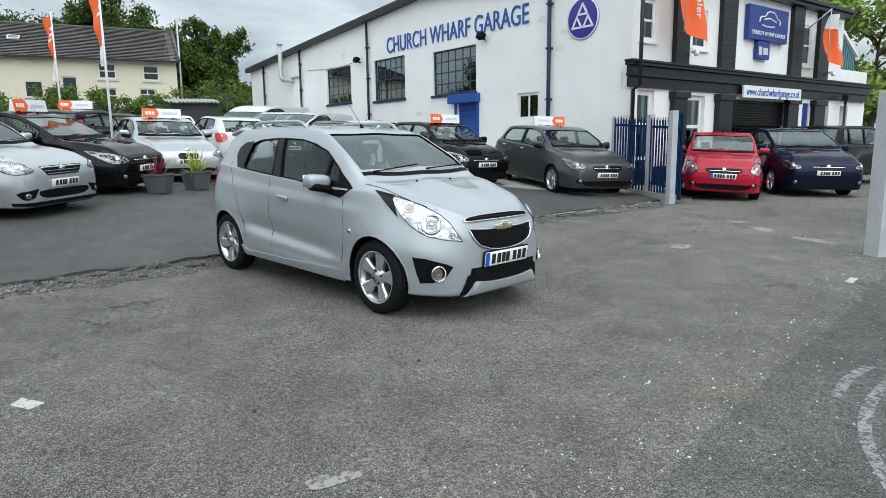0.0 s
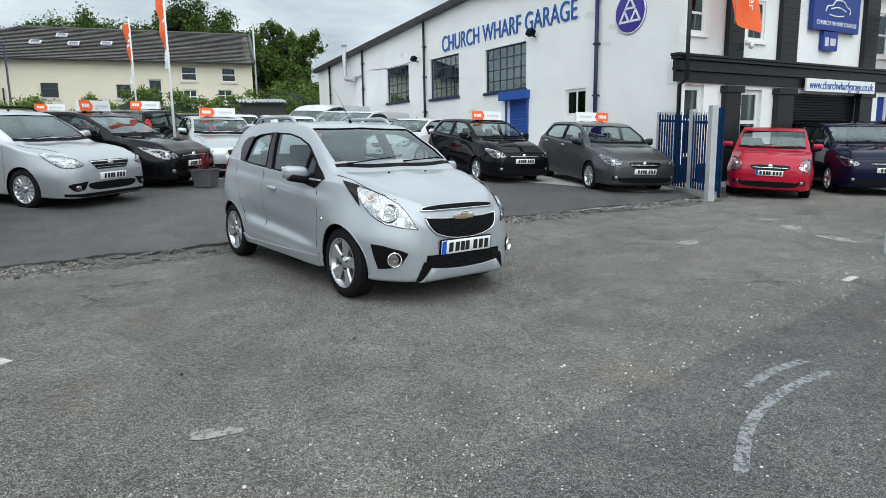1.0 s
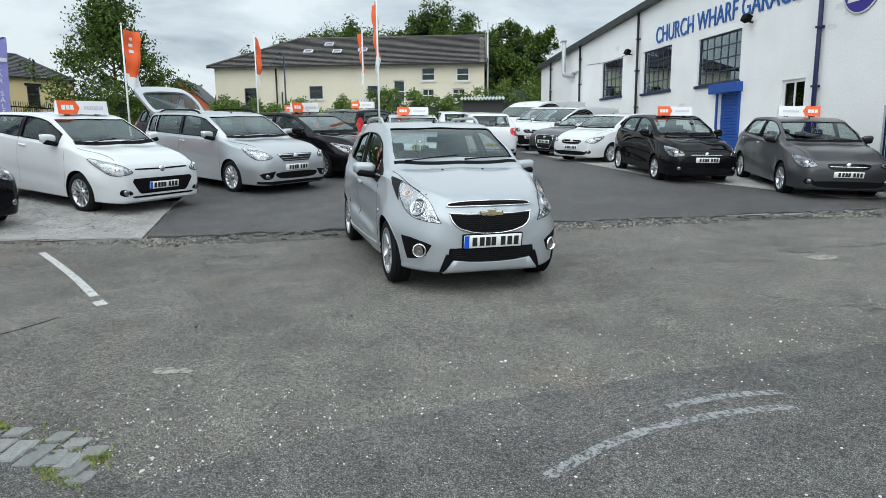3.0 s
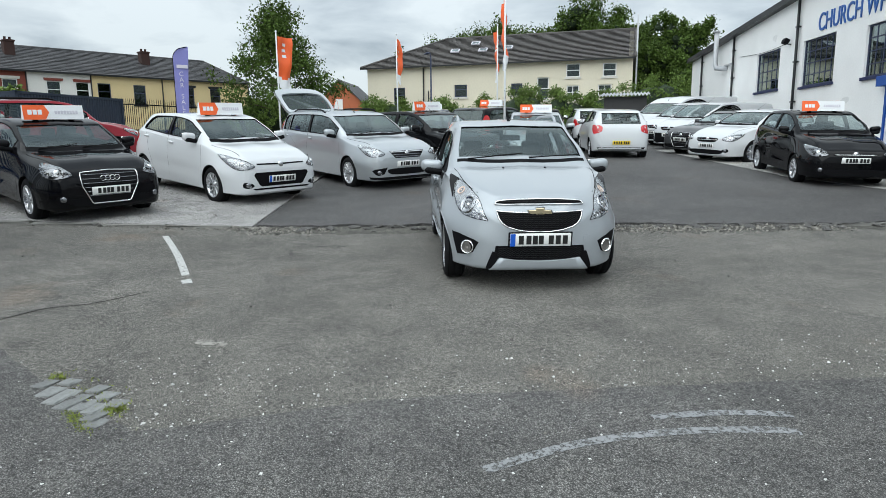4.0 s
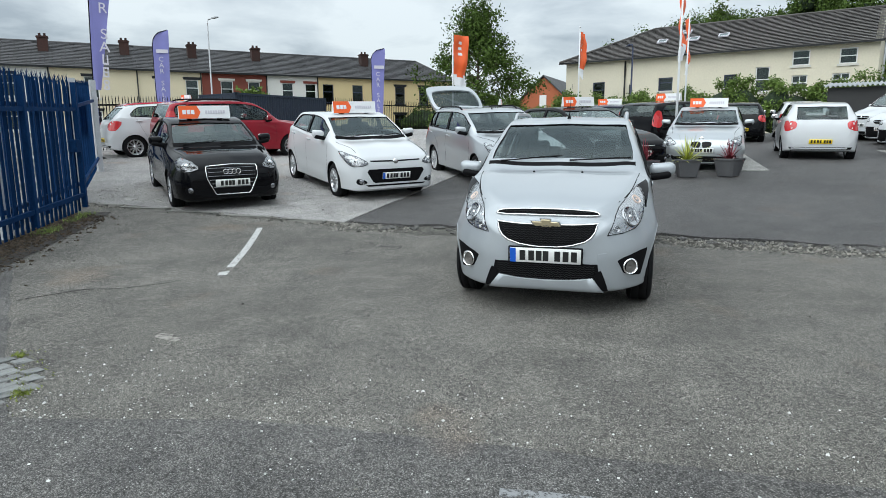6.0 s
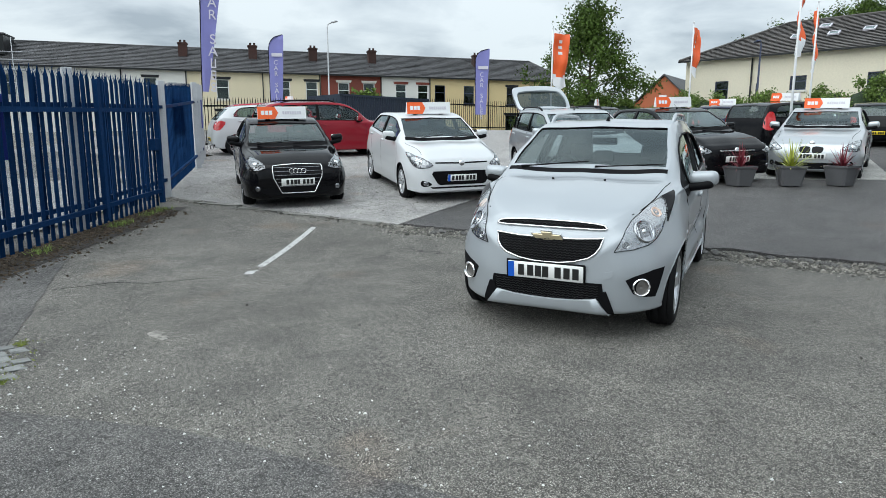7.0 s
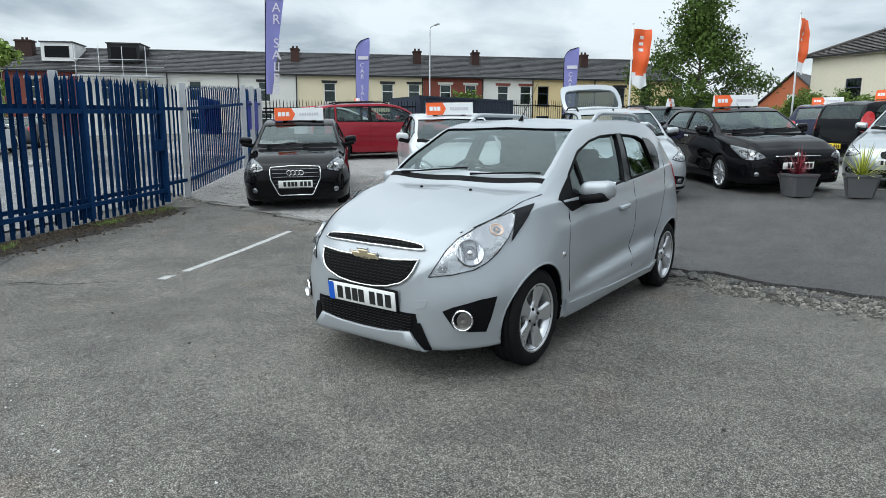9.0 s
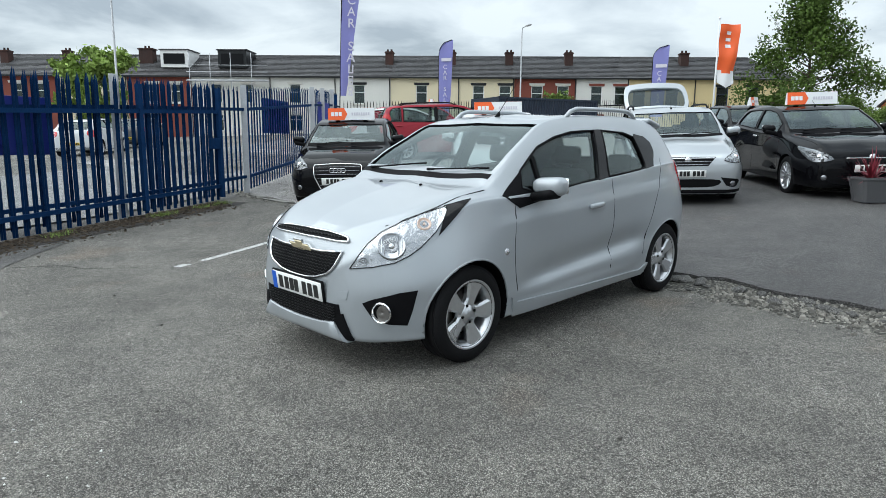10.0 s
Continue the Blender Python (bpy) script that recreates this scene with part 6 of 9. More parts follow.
def face(car, S, lay, plate_fn, light=0.0, plate_z=0.45, grille="wide", badge="chrome", fogs=True, mouth="plastic", dark_bumper=False, big_mouth=False, tall_tail=False, dark_lip=False, tall_lamp=False):
    """A usual front: headlights, upper and lower grille, fog lamps, badge, plate; and the tail."""
    L, w, n = S.L, S.W / 2, S.nose
    for sgn in (1, -1):
        z = n - 0.075 - light * 0.02
        pts = [(0.05, sgn * (w - 0.38), z - 0.045), (0.10, sgn * (w - 0.20), z - 0.090), (0.20, sgn * (w - 0.05), z - 0.062), (0.44 + light * 0.1, sgn * (w + 0.02), z + 0.100 + light * 0.02), (0.30, sgn * (w - 0.08), z + 0.098), (0.12, sgn * (w - 0.24), z + 0.052)]
        if tall_lamp:
            pts = [(0.05, sgn * (w - 0.33), z - 0.060), (0.09, sgn * (w - 0.22), z - 0.135), (0.17, sgn * (w - 0.09), z - 0.115), (0.34, sgn * (w - 0.02), z + 0.050), (0.40, sgn * (w - 0.08), z + 0.125), (0.26, sgn * (w - 0.22), z + 0.100), (0.12, sgn * (w - 0.31), z + 0.040)]
        pts = smooth_line(pts, 3, True)
        way = Vector((0.80, -sgn * 0.60, 0))
        hl = lay("headlight", pts, way, "lampback" if tall_lamp else "lampdark", 0.002, 0.012, 0.06)
        part("lens", decal(BV[0], pts, way, 0.012, 0.010, 0.08), "lamp", hl)
        rim_line(hl, pts, way, 0.005)
        bl = bmesh.new()
        bmesh.ops.create_uvsphere(bl, u_segments=14, v_segments=8, radius=0.05)
        c, nn, _, _ = BV[0].ray_cast(Vector((0.13, sgn * (w - 0.19), z + 0.01)) - way * 3, way)
        bmesh.ops.transform(bl, verts=bl.verts, matrix=Matrix.Translation(c - nn * 0.028))
        part("bulb", bl, "chrome", hl)
    gz = n - 0.115
    gw = {"wide": 0.36, "kidney": 0.20, "tall": 0.385, "slim": 0.40, "line": 0.46, "slats": 0.40}[grille]
    if grille == "tall":
        pts = [(-1, y, z) for y, z in [(-gw * 0.96, gz + 0.055), (0, gz + 0.075), (gw * 0.96, gz + 0.055), (gw, gz + 0.02), (gw * 0.99, gz - 0.12), (gw * 0.70, gz - 0.35), (gw * 0.64, gz - 0.37), (-gw * 0.64, gz - 0.37), (-gw * 0.70, gz - 0.35), (-gw * 0.99, gz - 0.12), (-gw, gz + 0.02)]]
        gr = lay("grille", pts, (1, 0, 0), "gloss_black", 0.006)
        rimp = [(p[1], p[2]) for p in pts]
        tb = bmesh.new()
        ring = []
        for y, z in rimp + rimp[:1]:
            loc, nn, _, _ = BV[0].ray_cast(Vector((-3, y, z)), Vector((1, 0, 0)))
            ring.append(loc + nn * 0.008)
        tube(tb, ring, 0.010, 6, cap=False)
        part("grille_surround", tb, "chrome", gr)
        for k in range(6):
            z = gz + 0.03 - k * 0.058
            hw = gw * (0.93 if z > gz - 0.12 else 0.93 - 0.28 * (gz - 0.12 - z) / 0.23)
            tb = bmesh.new()
            tube(tb, [BV[0].ray_cast(Vector((-3, y, z)), Vector((1, 0, 0)))[0] + Vector((-0.010, 0, 0)) for y in np.linspace(-hw, hw, 9)], 0.006, 5)
            part("slat", tb, "lampdark", gr)
    elif grille == "kidney":
        for sgn in (1, -1):
            pts = [(-1, y, z) for y, z in smooth_line([(sgn * 0.025, gz + 0.03), (sgn * gw, gz + 0.025), (sgn * (gw - 0.02), gz - 0.075), (sgn * 0.035, gz - 0.085)], 3, True)]
            lay("grille", pts, (1, 0, 0), "gloss_black", 0.008)
    elif grille == "slats":
        pts = [(-1, y, z) for y, z in ((-gw, gz + 0.045), (0, gz + 0.05), (gw, gz + 0.045), (gw * 0.72, gz - 0.085), (-gw * 0.72, gz - 0.085))]
        gr = lay("grille", pts, (1, 0, 0), "gloss_black", 0.004)
        for k, (dz, hw, rad) in enumerate(((0.030, 0.95, 0.014), (-0.020, 0.84, 0.008), (-0.062, 0.72, 0.008))):
            tb = bmesh.new()
            tube(tb, [BV[0].ray_cast(Vector((-3, y, gz + dz)), Vector((1, 0, 0)))[0] + Vector((-0.010, 0, 0)) for y in np.linspace(-gw * hw, gw * hw, 11)], rad, 6)
            part("grille_bar", tb, "chrome" if k == 0 else "lampdark", gr)
    elif grille == "line":
        pts = [(-1, y, z) for y, z in ((-gw, gz + 0.025), (0, gz + 0.018), (gw, gz + 0.025), (gw, gz + 0.005), (0, gz - 0.006), (-gw, gz + 0.005))]
        lay("grille", pts, (1, 0, 0), "gloss_black", 0.004)
    else:
        h = 0.075 if grille == "wide" else 0.035
        pts = [(-1, y, z) for y, z in smooth_line([(-gw, gz + 0.02), (0, gz + 0.035), (gw, gz + 0.02), (gw * 0.82, gz - h), (0, gz - h - 0.015), (-gw * 0.82, gz - h)], 3, True)]
        gr = lay("grille", pts, (1, 0, 0), "gloss_black", 0.004)
        tb = bmesh.new()
        ring = []
        for y in np.linspace(-gw * 0.94, gw * 0.94, 13):
            loc, nn, _, _ = BV[0].ray_cast(Vector((-3, y, gz - h * 0.35)), Vector((1, 0, 0)))
            ring.append(loc + nn * 0.008)
        tube(tb, ring, 0.009, 6)
        part("grille_bar", tb, "chrome", gr)
    if dark_bumper:
        lw = w - 0.10
        lay("bumper_cover", [(-1, y, z) for y, z in ((-lw, 0.62), (lw, 0.62), (lw * 0.96, 0.30), (-lw * 0.96, 0.30))], (1, 0, 0), "plastic", 0.004)
    if big_mouth:
        pts = [(-1, y, z) for y, z in ((-0.50, 0.565), (0.50, 0.565), (0.53, 0.52), (0.43, 0.36), (0.39, 0.335), (-0.39, 0.335), (-0.43, 0.36), (-0.53, 0.52))]
        lay("main_grille", pts, (1, 0, 0), "gloss_black", 0.004)
    if dark_lip:
        lw = w - 0.10
        lay("front_lip", [(0, y, z) for y, z in ((-lw, 0.275), (lw, 0.275), (lw * 0.97, 0.195), (-lw * 0.97, 0.195))], (1, 0, 0), "plastic", 0.008, 0.02)
        for sgn in (1, -1):
            pts = [(0.05, sgn * (w - q), z) for q, z in ((0.42, 0.46), (0.16, 0.43), (0.10, 0.40), (0.16, 0.33), (0.34, 0.335))]
            lay("air_intake", pts, Vector((0.95, -sgn * 0.30, 0)), "plastic", 0.004)
    lw = (w - 0.42 if dark_lip else w - 0.30)
    zl = -0.09 if big_mouth else 0.06 if dark_lip else 0.0
    pts = [(-1, y, z) for y, z in [(-lw, 0.305), (lw, 0.305), (lw * 0.92, 0.278), (-lw * 0.92, 0.278)]] if big_mouth else [(-1, y, z + zl) for y, z in smooth_line([(-lw, 0.36), (0, 0.375), (lw, 0.36), (lw * 0.85, 0.265), (0, 0.25), (-lw * 0.85, 0.265)], 3, True)]
    lay("lower_grille", pts, (1, 0, 0), mouth, 0.004)
    if fogs:
        for sgn in (1, -1):
            pts = [(0.0, sgn * (w - 0.22 + 0.11 * a), 0.36 + 0.05 * b) for a, b in ((-1, -0.4), (-0.5, 0.7), (0.6, 1.0), (0.9, -0.3), (0.2, -1.0))]
            way = Vector((0.9, -sgn * 0.44, 0))
            fg = lay("fog_recess", smooth_line(pts, 2, True), way, "plastic", 0.003)
            fb = bmesh.new()
            lathe(fb, [(0.001, -0.012), (0.034, -0.012), (0.042, -0.004), (0.042, 0.02)], 16)
            loc, nn, _, _ = BV[0].ray_cast(Vector((0, sgn * (w - 0.22), 0.365)) - way * 3, way)
            part("fog_light", fb, "lampdark", fg, at=Matrix.Translation(loc) @ way.to_track_quat("Y", "Z").to_matrix().to_4x4())
    loc, nn, _, _ = BV[0].ray_cast(Vector((-3, 0, gz + (0.0 if grille != "kidney" else 0.10))), Vector((1, 0, 0)))
    bd = bmesh.new()
    if badge == "rings":
        loc.z -= 0.025
        for k in range(4):
            c = (k - 1.5) * 0.062
            tube(bd, [(c + 0.036 * math.cos(a), -0.022 - 0.004 * (k % 2), 0.036 * math.sin(a)) for a in np.linspace(0, 2 * math.pi, 21)], 0.006, 6, cap=False)
    else:
        lathe(bd, [(0.001, -0.014), (0.04, -0.012), (0.052, 0.0), (0.052, 0.012)], 20)
    part("badge", bd, "chrome" if badge == "rings" else badge, car, at=Matrix.Translation(loc) @ pose(0, 0, 0, 0, 0, -90))
    plate_fn(0, plate_z, 1, "plate_w")
    # tail
    tz = S.tail[1]
    for sgn in (1, -1):
        pts = [(L - 0.28, sgn * (w + 0.02), tz - 0.02), (L - 0.05, sgn * (w - 0.22), tz - 0.03), (L - 0.03, sgn * (w - 0.26), tz - 0.20), (L - 0.14, sgn * (w - 0.02), tz - 0.26)]
        if tall_tail:
            pts = [(L - 0.24, sgn * (w - 0.04), tz + 0.20), (L - 0.14, sgn * (w - 0.16), tz + 0.20), (L - 0.05, sgn * (w - 0.20), tz - 0.16), (L - 0.16, sgn * (w - 0.01), tz - 0.24), (L - 0.26, sgn * (w + 0.01), tz - 0.10)]
        lay("tail_light", smooth_line(pts, 3, True), Vector((-0.75, -sgn * 0.66, 0)), "redlamp", 0.006)
    plate_fn(L, 0.50 if tz > 1.0 else 0.62, -1, "plate_y")
    lw = w - 0.16
    pts = [(9, y, z) for y, z in ((-lw, 0.36), (lw, 0.36), (lw * 0.9, 0.25), (-lw * 0.9, 0.25))]
    lay("rear_bumper_insert", pts, (-1, 0, 0), "plastic", 0.003)


BV = [None]


def roof_sign(car_m, S, x, label="white and orange warranty sign board on the car roof", y=0.0, width=0.86, flip=False):
    """A wedge-topped board on magnets: orange arrow end with a white mark, pale end with pale print."""
    z = S.top(x)
    sg = thing("roof_sign", car_m @ pose(x, y, z - 0.004), label, "roof sign", "roof signs")
    h, w2 = 0.215, width / 2
    bm = bmesh.new()
    prism(bm, [(-0.06, -w2, 0.015), (0.06, -w2, 0.015), (0.02, -w2, 0.015 + h), (-0.02, -w2, 0.015 + h)], (0, width, 0))
    part("board", bm, "signwhite", sg)
    for sx in (1, -1):
        def strip(name, pts, out, deep, material, lab=""):
            bm = bmesh.new()
            prism(bm, [(-sx * (out - 0.04 * t), (-q if (sx > 0) != flip else q) * w2 * 1.002, 0.014 + h * 1.01 * t) for q, t in pts], (-sx * deep, 0, 0))
            part(name, bm, material, sg, lab)

        strip("arrow_panel", [(-1.0, 0.0), (-0.30, 0.0), (-0.16, 0.5), (-0.30, 1.0), (-1.0, 1.0)], 0.0635, 0.003, "orange", "orange arrow-shaped panel")
        for q0, q1 in ((-0.86, -0.72), (-0.69, -0.56), (-0.53, -0.40)):
            strip("mark", [(q0, 0.34), (q1, 0.34), (q1, 0.68), (q0, 0.68)], 0.0675, 0.002, "signwhite")
        for k in range(8):
            q0 = 0.02 + k * 0.1
            strip("print_bar", [(q0, 0.38), (q0 + 0.075, 0.38), (q0 + 0.075, 0.62), (q0, 0.62)], 0.0645, 0.002, "signgrey")
    for q in (-0.3, 0.3):
        bm = bmesh.new()
        lathe(bm, [(0.001, 0.0), (0.045, 0.0), (0.045, 0.018), (0.001, 0.018)], 14, "Z")
        part("magnet_foot", bm, "plastic", sg, at=pose(0, q * width, 0))
    return sg

# the silver hatchback in the middle of the forecourt
SPARK = Shape(3.58, 1.597, 1.475, 2.375, 0.665, 0.291, snub=1.0, scoop=0.034, crease=(0.40, 0.085, 0.11, 0.040), lines=((0.75, 3.45, 0.79, 0.060, 0.012, 0.022, 0.12), (0.95, 2.85, 0.33, 0.045, 0.010, 0.05, 0.015)), nose=0.80, cowl=(0.92, 1.045), roof=1.66, peak=2.09, rear=3.20, tail=(3.44, 1.06), belt=0.965, rise=0.125, low=0.185,
              top=[(0, 0.55), (0.02, 0.645), (0.05, 0.725), (0.09, 0.78), (0.14, 0.82), (0.22, 0.86), (0.38, 0.915), (0.66, 0.987), (0.82, 1.018), (0.895, 1.030), (0.925, 1.050), (1.0, 1.102), (1.36, 1.305), (1.56, 1.405), (1.72, 1.445), (2.09, 1.475), (2.54, 1.473), (2.94, 1.448), (3.20, 1.400), (3.30, 1.34), (3.44, 1.06), (3.53, 0.88), (3.565, 0.70), (3.58, 0.58)])
WIN = [[(1.17, 0.995), (1.30, 0.955), (1.54, 0.972), (2.03, 1.010), (2.13, 1.348), (1.85, 1.338), (1.65, 1.306), (1.44, 1.243), (1.20, 1.098)],
       [(2.165, 1.018), (2.60, 1.045), (2.70, 1.056), (2.725, 1.09), (2.665, 1.295), (2.53, 1.328), (2.235, 1.347)]]
spark, S, bv, lay, plate = build_car("silver_hatchback", SPARK, (0.478, 4.972), 315.2, "silver", "small silver five-door hatchback parked alone on the tarmac", style="broad", euro=True, spokes=5, rim=0.203, rails="body", detail=2, handles="body", wheel_w=0.175, group="", lift=0.004, antenna=True, windows=WIN, mirror_size=1.04, mirror_drop=0.066)
BV[0] = bv
# swept headlights that climb the wing
for sgn in (1, -1):
    pts = [(0.050, 0.436, 0.609), (0.080, 0.467, 0.673), (0.139, 0.486, 0.743), (0.214, 0.508, 0.800), (0.324, 0.551, 0.850), (0.452, 0.588, 0.889), (0.580, 0.632, 0.923), (0.585, 0.658, 0.909), (0.529, 0.686, 0.859), (0.460, 0.692, 0.797), (0.355, 0.681, 0.720), (0.284, 0.661, 0.678), (0.214, 0.626, 0.645), (0.120, 0.543, 0.622)]
    pts = [(x, sgn * y, z) for x, y, z in pts]
    way = Vector((0.62, -sgn * 0.70, -0.35))
    hl = lay("headlight", pts, way, "lampback", 0.001, 0.012, 0.04)
    part("lens", decal(bv, pts, way, 0.011, 0.011, 0.04), "lamp", hl, "clear plastic lens", smooth=50)
    rim_line(hl, pts, way, 0.003, lift=0.003)
    for (x, y, z), r, mt in (((0.222, 0.590, 0.733), 0.078, "bowl"), ((0.425, 0.633, 0.838), 0.040, "amber"), ((0.094, 0.500, 0.652), 0.024, "bowl")):
        loc, n, _, _ = bv.ray_cast(Vector((x, sgn * y, z)) - way * 3, way)
        at = Matrix.Translation(loc + n * 0.002) @ (-n).to_track_quat("Y", "Z").to_matrix().to_4x4()
        b2 = bmesh.new()
        lathe(b2, [(r * 0.30, 0.004), (r * 0.55, 0.003), (r * 0.88, -0.004), (r * 0.93, -0.007), (r, -0.007), (r * 1.03, 0.01)], 24)
        part("lamp_bowl", b2, mt, hl, at=at)
        # dark ring added as painted shade, so the shallow bowl looks deeper
        b2 = bmesh.new()
        lathe(b2, [(r * 0.22, 0.002), (r * 0.30, -0.001), (r * 0.52, 0.0005)], 20)
        part("bowl_depth_ring", b2, "lampdark", hl, at=at)
        if r > 0.07:
            # upright facets of the reflector; bright and dark colours imitate their uneven reflections
            for k in (-3, -2, 2, 3):
                b2 = bmesh.new()
                hh = r * math.sqrt(max(0.0, 0.80 - (k / 4.2) ** 2))
                box(b2, r * k / 4.2 - 0.0022, r * k / 4.2 + 0.0022, -0.0045, 0.004, -hh, hh)
                part("facet", b2, "chrome" if k % 2 else "lampdark", hl, at=at)
        b2 = bmesh.new()
        lathe(b2, [(0.001, -0.007), (r * 0.16, -0.006), (r * 0.24, 0.004)], 16)
        part("bulb", b2, "chrome" if mt == "bowl" else "amber", hl, at=at)
    pts = [(0.58, sgn * 0.632, 0.926), (0.735, sgn * 0.700, 0.957), (0.60, sgn * 0.718, 0.88), (0.465, sgn * 0.708, 0.775), (0.52, sgn * 0.688, 0.852), (0.584, sgn * 0.660, 0.910)]
    lay("lamp_corner", pts, way, "gloss_black", 0.009, 0.016, 0.02)
    # black corner that carries the door mirror, quarter-light bar, black frames between and behind the windows
    lay("mirror_corner", [(0.975, sgn, 0.962), (1.11, sgn, 0.880), (1.42, sgn, 0.922), (1.42, sgn, 0.963), (1.30, sgn, 0.955), (1.17, sgn, 0.995), (1.20, sgn, 1.10)], (0, -sgn, 0), "plastic", 0.005, 0.02, 0.05)
    lay("quarter_bar", [(1.345, sgn, 0.955), (1.375, sgn, 0.957), (1.375, sgn, 1.212), (1.345, sgn, 1.195)], (0, -sgn, 0), "plastic", 0.001, 0.02)
    lay("pillar_trim", [(2.02, sgn, 1.000), (2.175, sgn, 1.012), (2.245, sgn, 1.354), (2.12, sgn, 1.354)], (0, -sgn, 0), "gloss_black", 0.003)
    lay("pillar_trim", [(2.71, sgn, 1.050), (2.85, sgn, 1.066), (2.93, sgn, 1.18), (2.92, sgn, 1.25), (2.84, sgn, 1.300), (2.69, sgn, 1.318), (2.675, sgn, 1.290), (2.737, sgn, 1.09)], (0, -sgn, 0), "gloss_black", 0.003)
    for w_ in WIN:
        rim_line(spark, [(x, sgn, z) for x, z in w_], (0, -sgn, 0), 0.009, "plastic", "window_seal", 0.0)
    # fog lamp wing
    pts = [(x, sgn * y, z) for x, y, z in ((0.073, 0.512, 0.425), (0.10, 0.560, 0.448), (0.209, 0.668, 0.486), (0.293, 0.723, 0.496), (0.271, 0.703, 0.384), (0.249, 0.682, 0.297), (0.169, 0.622, 0.305), (0.108, 0.560, 0.332))]
    wf = Vector((0.88, -sgn * 0.47, 0))
    fg = lay("fog_recess", pts, wf, "plastic", 0.003, 0.012, 0.04)
    loc, n, _, _ = bv.ray_cast(Vector((0.140, sgn * 0.600, 0.378)) - wf * 3, wf)
    b2 = bmesh.new()
    lathe(b2, [(0.052, 0.01), (0.060, -0.012), (0.054, -0.020), (0.046, -0.012), (0.044, 0.002)], 28)
    fl = part("fog_ring", b2, "chrome", fg, at=Matrix.Translation(loc - wf * 0.010) @ wf.to_track_quat("Y", "Z").to_matrix().to_4x4(), smooth=50)
    b2 = bmesh.new()
    lathe(b2, [(0.001, 0.004), (0.02, -0.004), (0.046, 0.004)], 20)
    part("fog_lens", b2, "disc", fl, smooth=60)
    # side skirt moulding
    pts = [(1.03, sgn, 0.325), (1.09, sgn, 0.290), (1.6, sgn, 0.276), (2.1, sgn, 0.266), (2.62, sgn, 0.256), (2.74, sgn, 0.30), (2.69, sgn, 0.215), (1.06, sgn, 0.202)]
    lay("side_skirt", pts, (0, -sgn, 0), "silver", 0.012, 0.03, 0.12)
    # small round side repeater
    loc, n, _, _ = bv.ray_cast(Vector((0.960, sgn * 3, 0.628)), Vector((0, -sgn, 0)))
    b2 = bmesh.new()
    lathe(b2, [(0.001, -0.008), (0.016, -0.006), (0.022, 0.0), (0.022, 0.006)], 14)
    part("side_repeater", b2, "lampback", spark, at=Matrix.Translation(loc) @ pose(0, 0, 0, 0, 0, 0 if sgn < 0 else 180))
    # washer jets
    loc, n, _, _ = bv.ray_cast(Vector((0.80, sgn * 0.20, 3)), Vector((0, 0, -1)))
    part("washer_jet", rounded_box(0.022, 0.018, 0.014, 0.005, 1), "plastic", spark, at=Matrix.Translation(loc + n * 0.004))
    # tail light and wheel-arch lips
    pts = smooth_line([(3.38, sgn * 0.79, 1.08), (3.55, sgn * 0.60, 1.04), (3.58, sgn * 0.58, 0.86), (3.44, sgn * 0.76, 0.84)], 3, True)
    lay("tail_light", pts, Vector((-0.7, -sgn * 0.7, 0)), "redlamp", 0.006)
    for hx in (S.fo, S.fo + S.wb):
        line = []
        for a in np.linspace(-0.15, math.pi + 0.15, 26):
            x, z = hx + 0.332 * math.cos(a), S.R + 0.332 * math.sin(a)
            q, n, _, _ = bv.ray_cast(Vector((x, sgn * 3, z)), Vector((0, -sgn, 0)))
            if q is not None:
                line.append(Vector((q.x, q.y - sgn * 0.004, q.z)))
        b2 = bmesh.new()
        tube(b2, line, 0.007, 8)
        part("arch_lip", b2, "silver", spark)
# grilles: upper slot and zigzag mesh, bright edges, plain cross-shaped badge
def mirrored(half):
    return half + [(-y, z) for y, z in half[::-1] if y > 0]


def front_mesh(parent, outline, pitch=0.0165):
    ys, zs = [p[0] for p in outline], [p[1] for p in outline]

    def inside(y, z):
        c = False
        for i in range(len(outline)):
            (y0, z0), (y1, z1) = outline[i - 1], outline[i]
            if (z0 > z) != (z1 > z) and y < y0 + (y1 - y0) * (z - z0) / (z1 - z0):
                c = not c
        return c

    b2 = bmesh.new()
    for r in range(int((max(zs) - min(zs)) / pitch) + 1):
        z0 = min(zs) + r * pitch
        for i in range(int(min(ys) / 0.016), int(max(ys) / 0.016)):
            za, zb_ = (z0, z0 + 0.008) if i % 2 else (z0 + 0.008, z0)
            if inside(i * 0.0168, za) and inside(i * 0.0168 + 0.0168, zb_):
                line = []
                for y, z in ((i * 0.016, za), (i * 0.016 + 0.016, zb_)):
                    q, n, _, _ = bv.ray_cast(Vector((-3, y, z)), Vector((1, 0, 0)))
                    line.append(q + n * 0.010)
                tube(b2, line, 0.0030, 4, cap=False)
    part("grille_mesh", b2, "mesh", parent, "zigzag mesh")


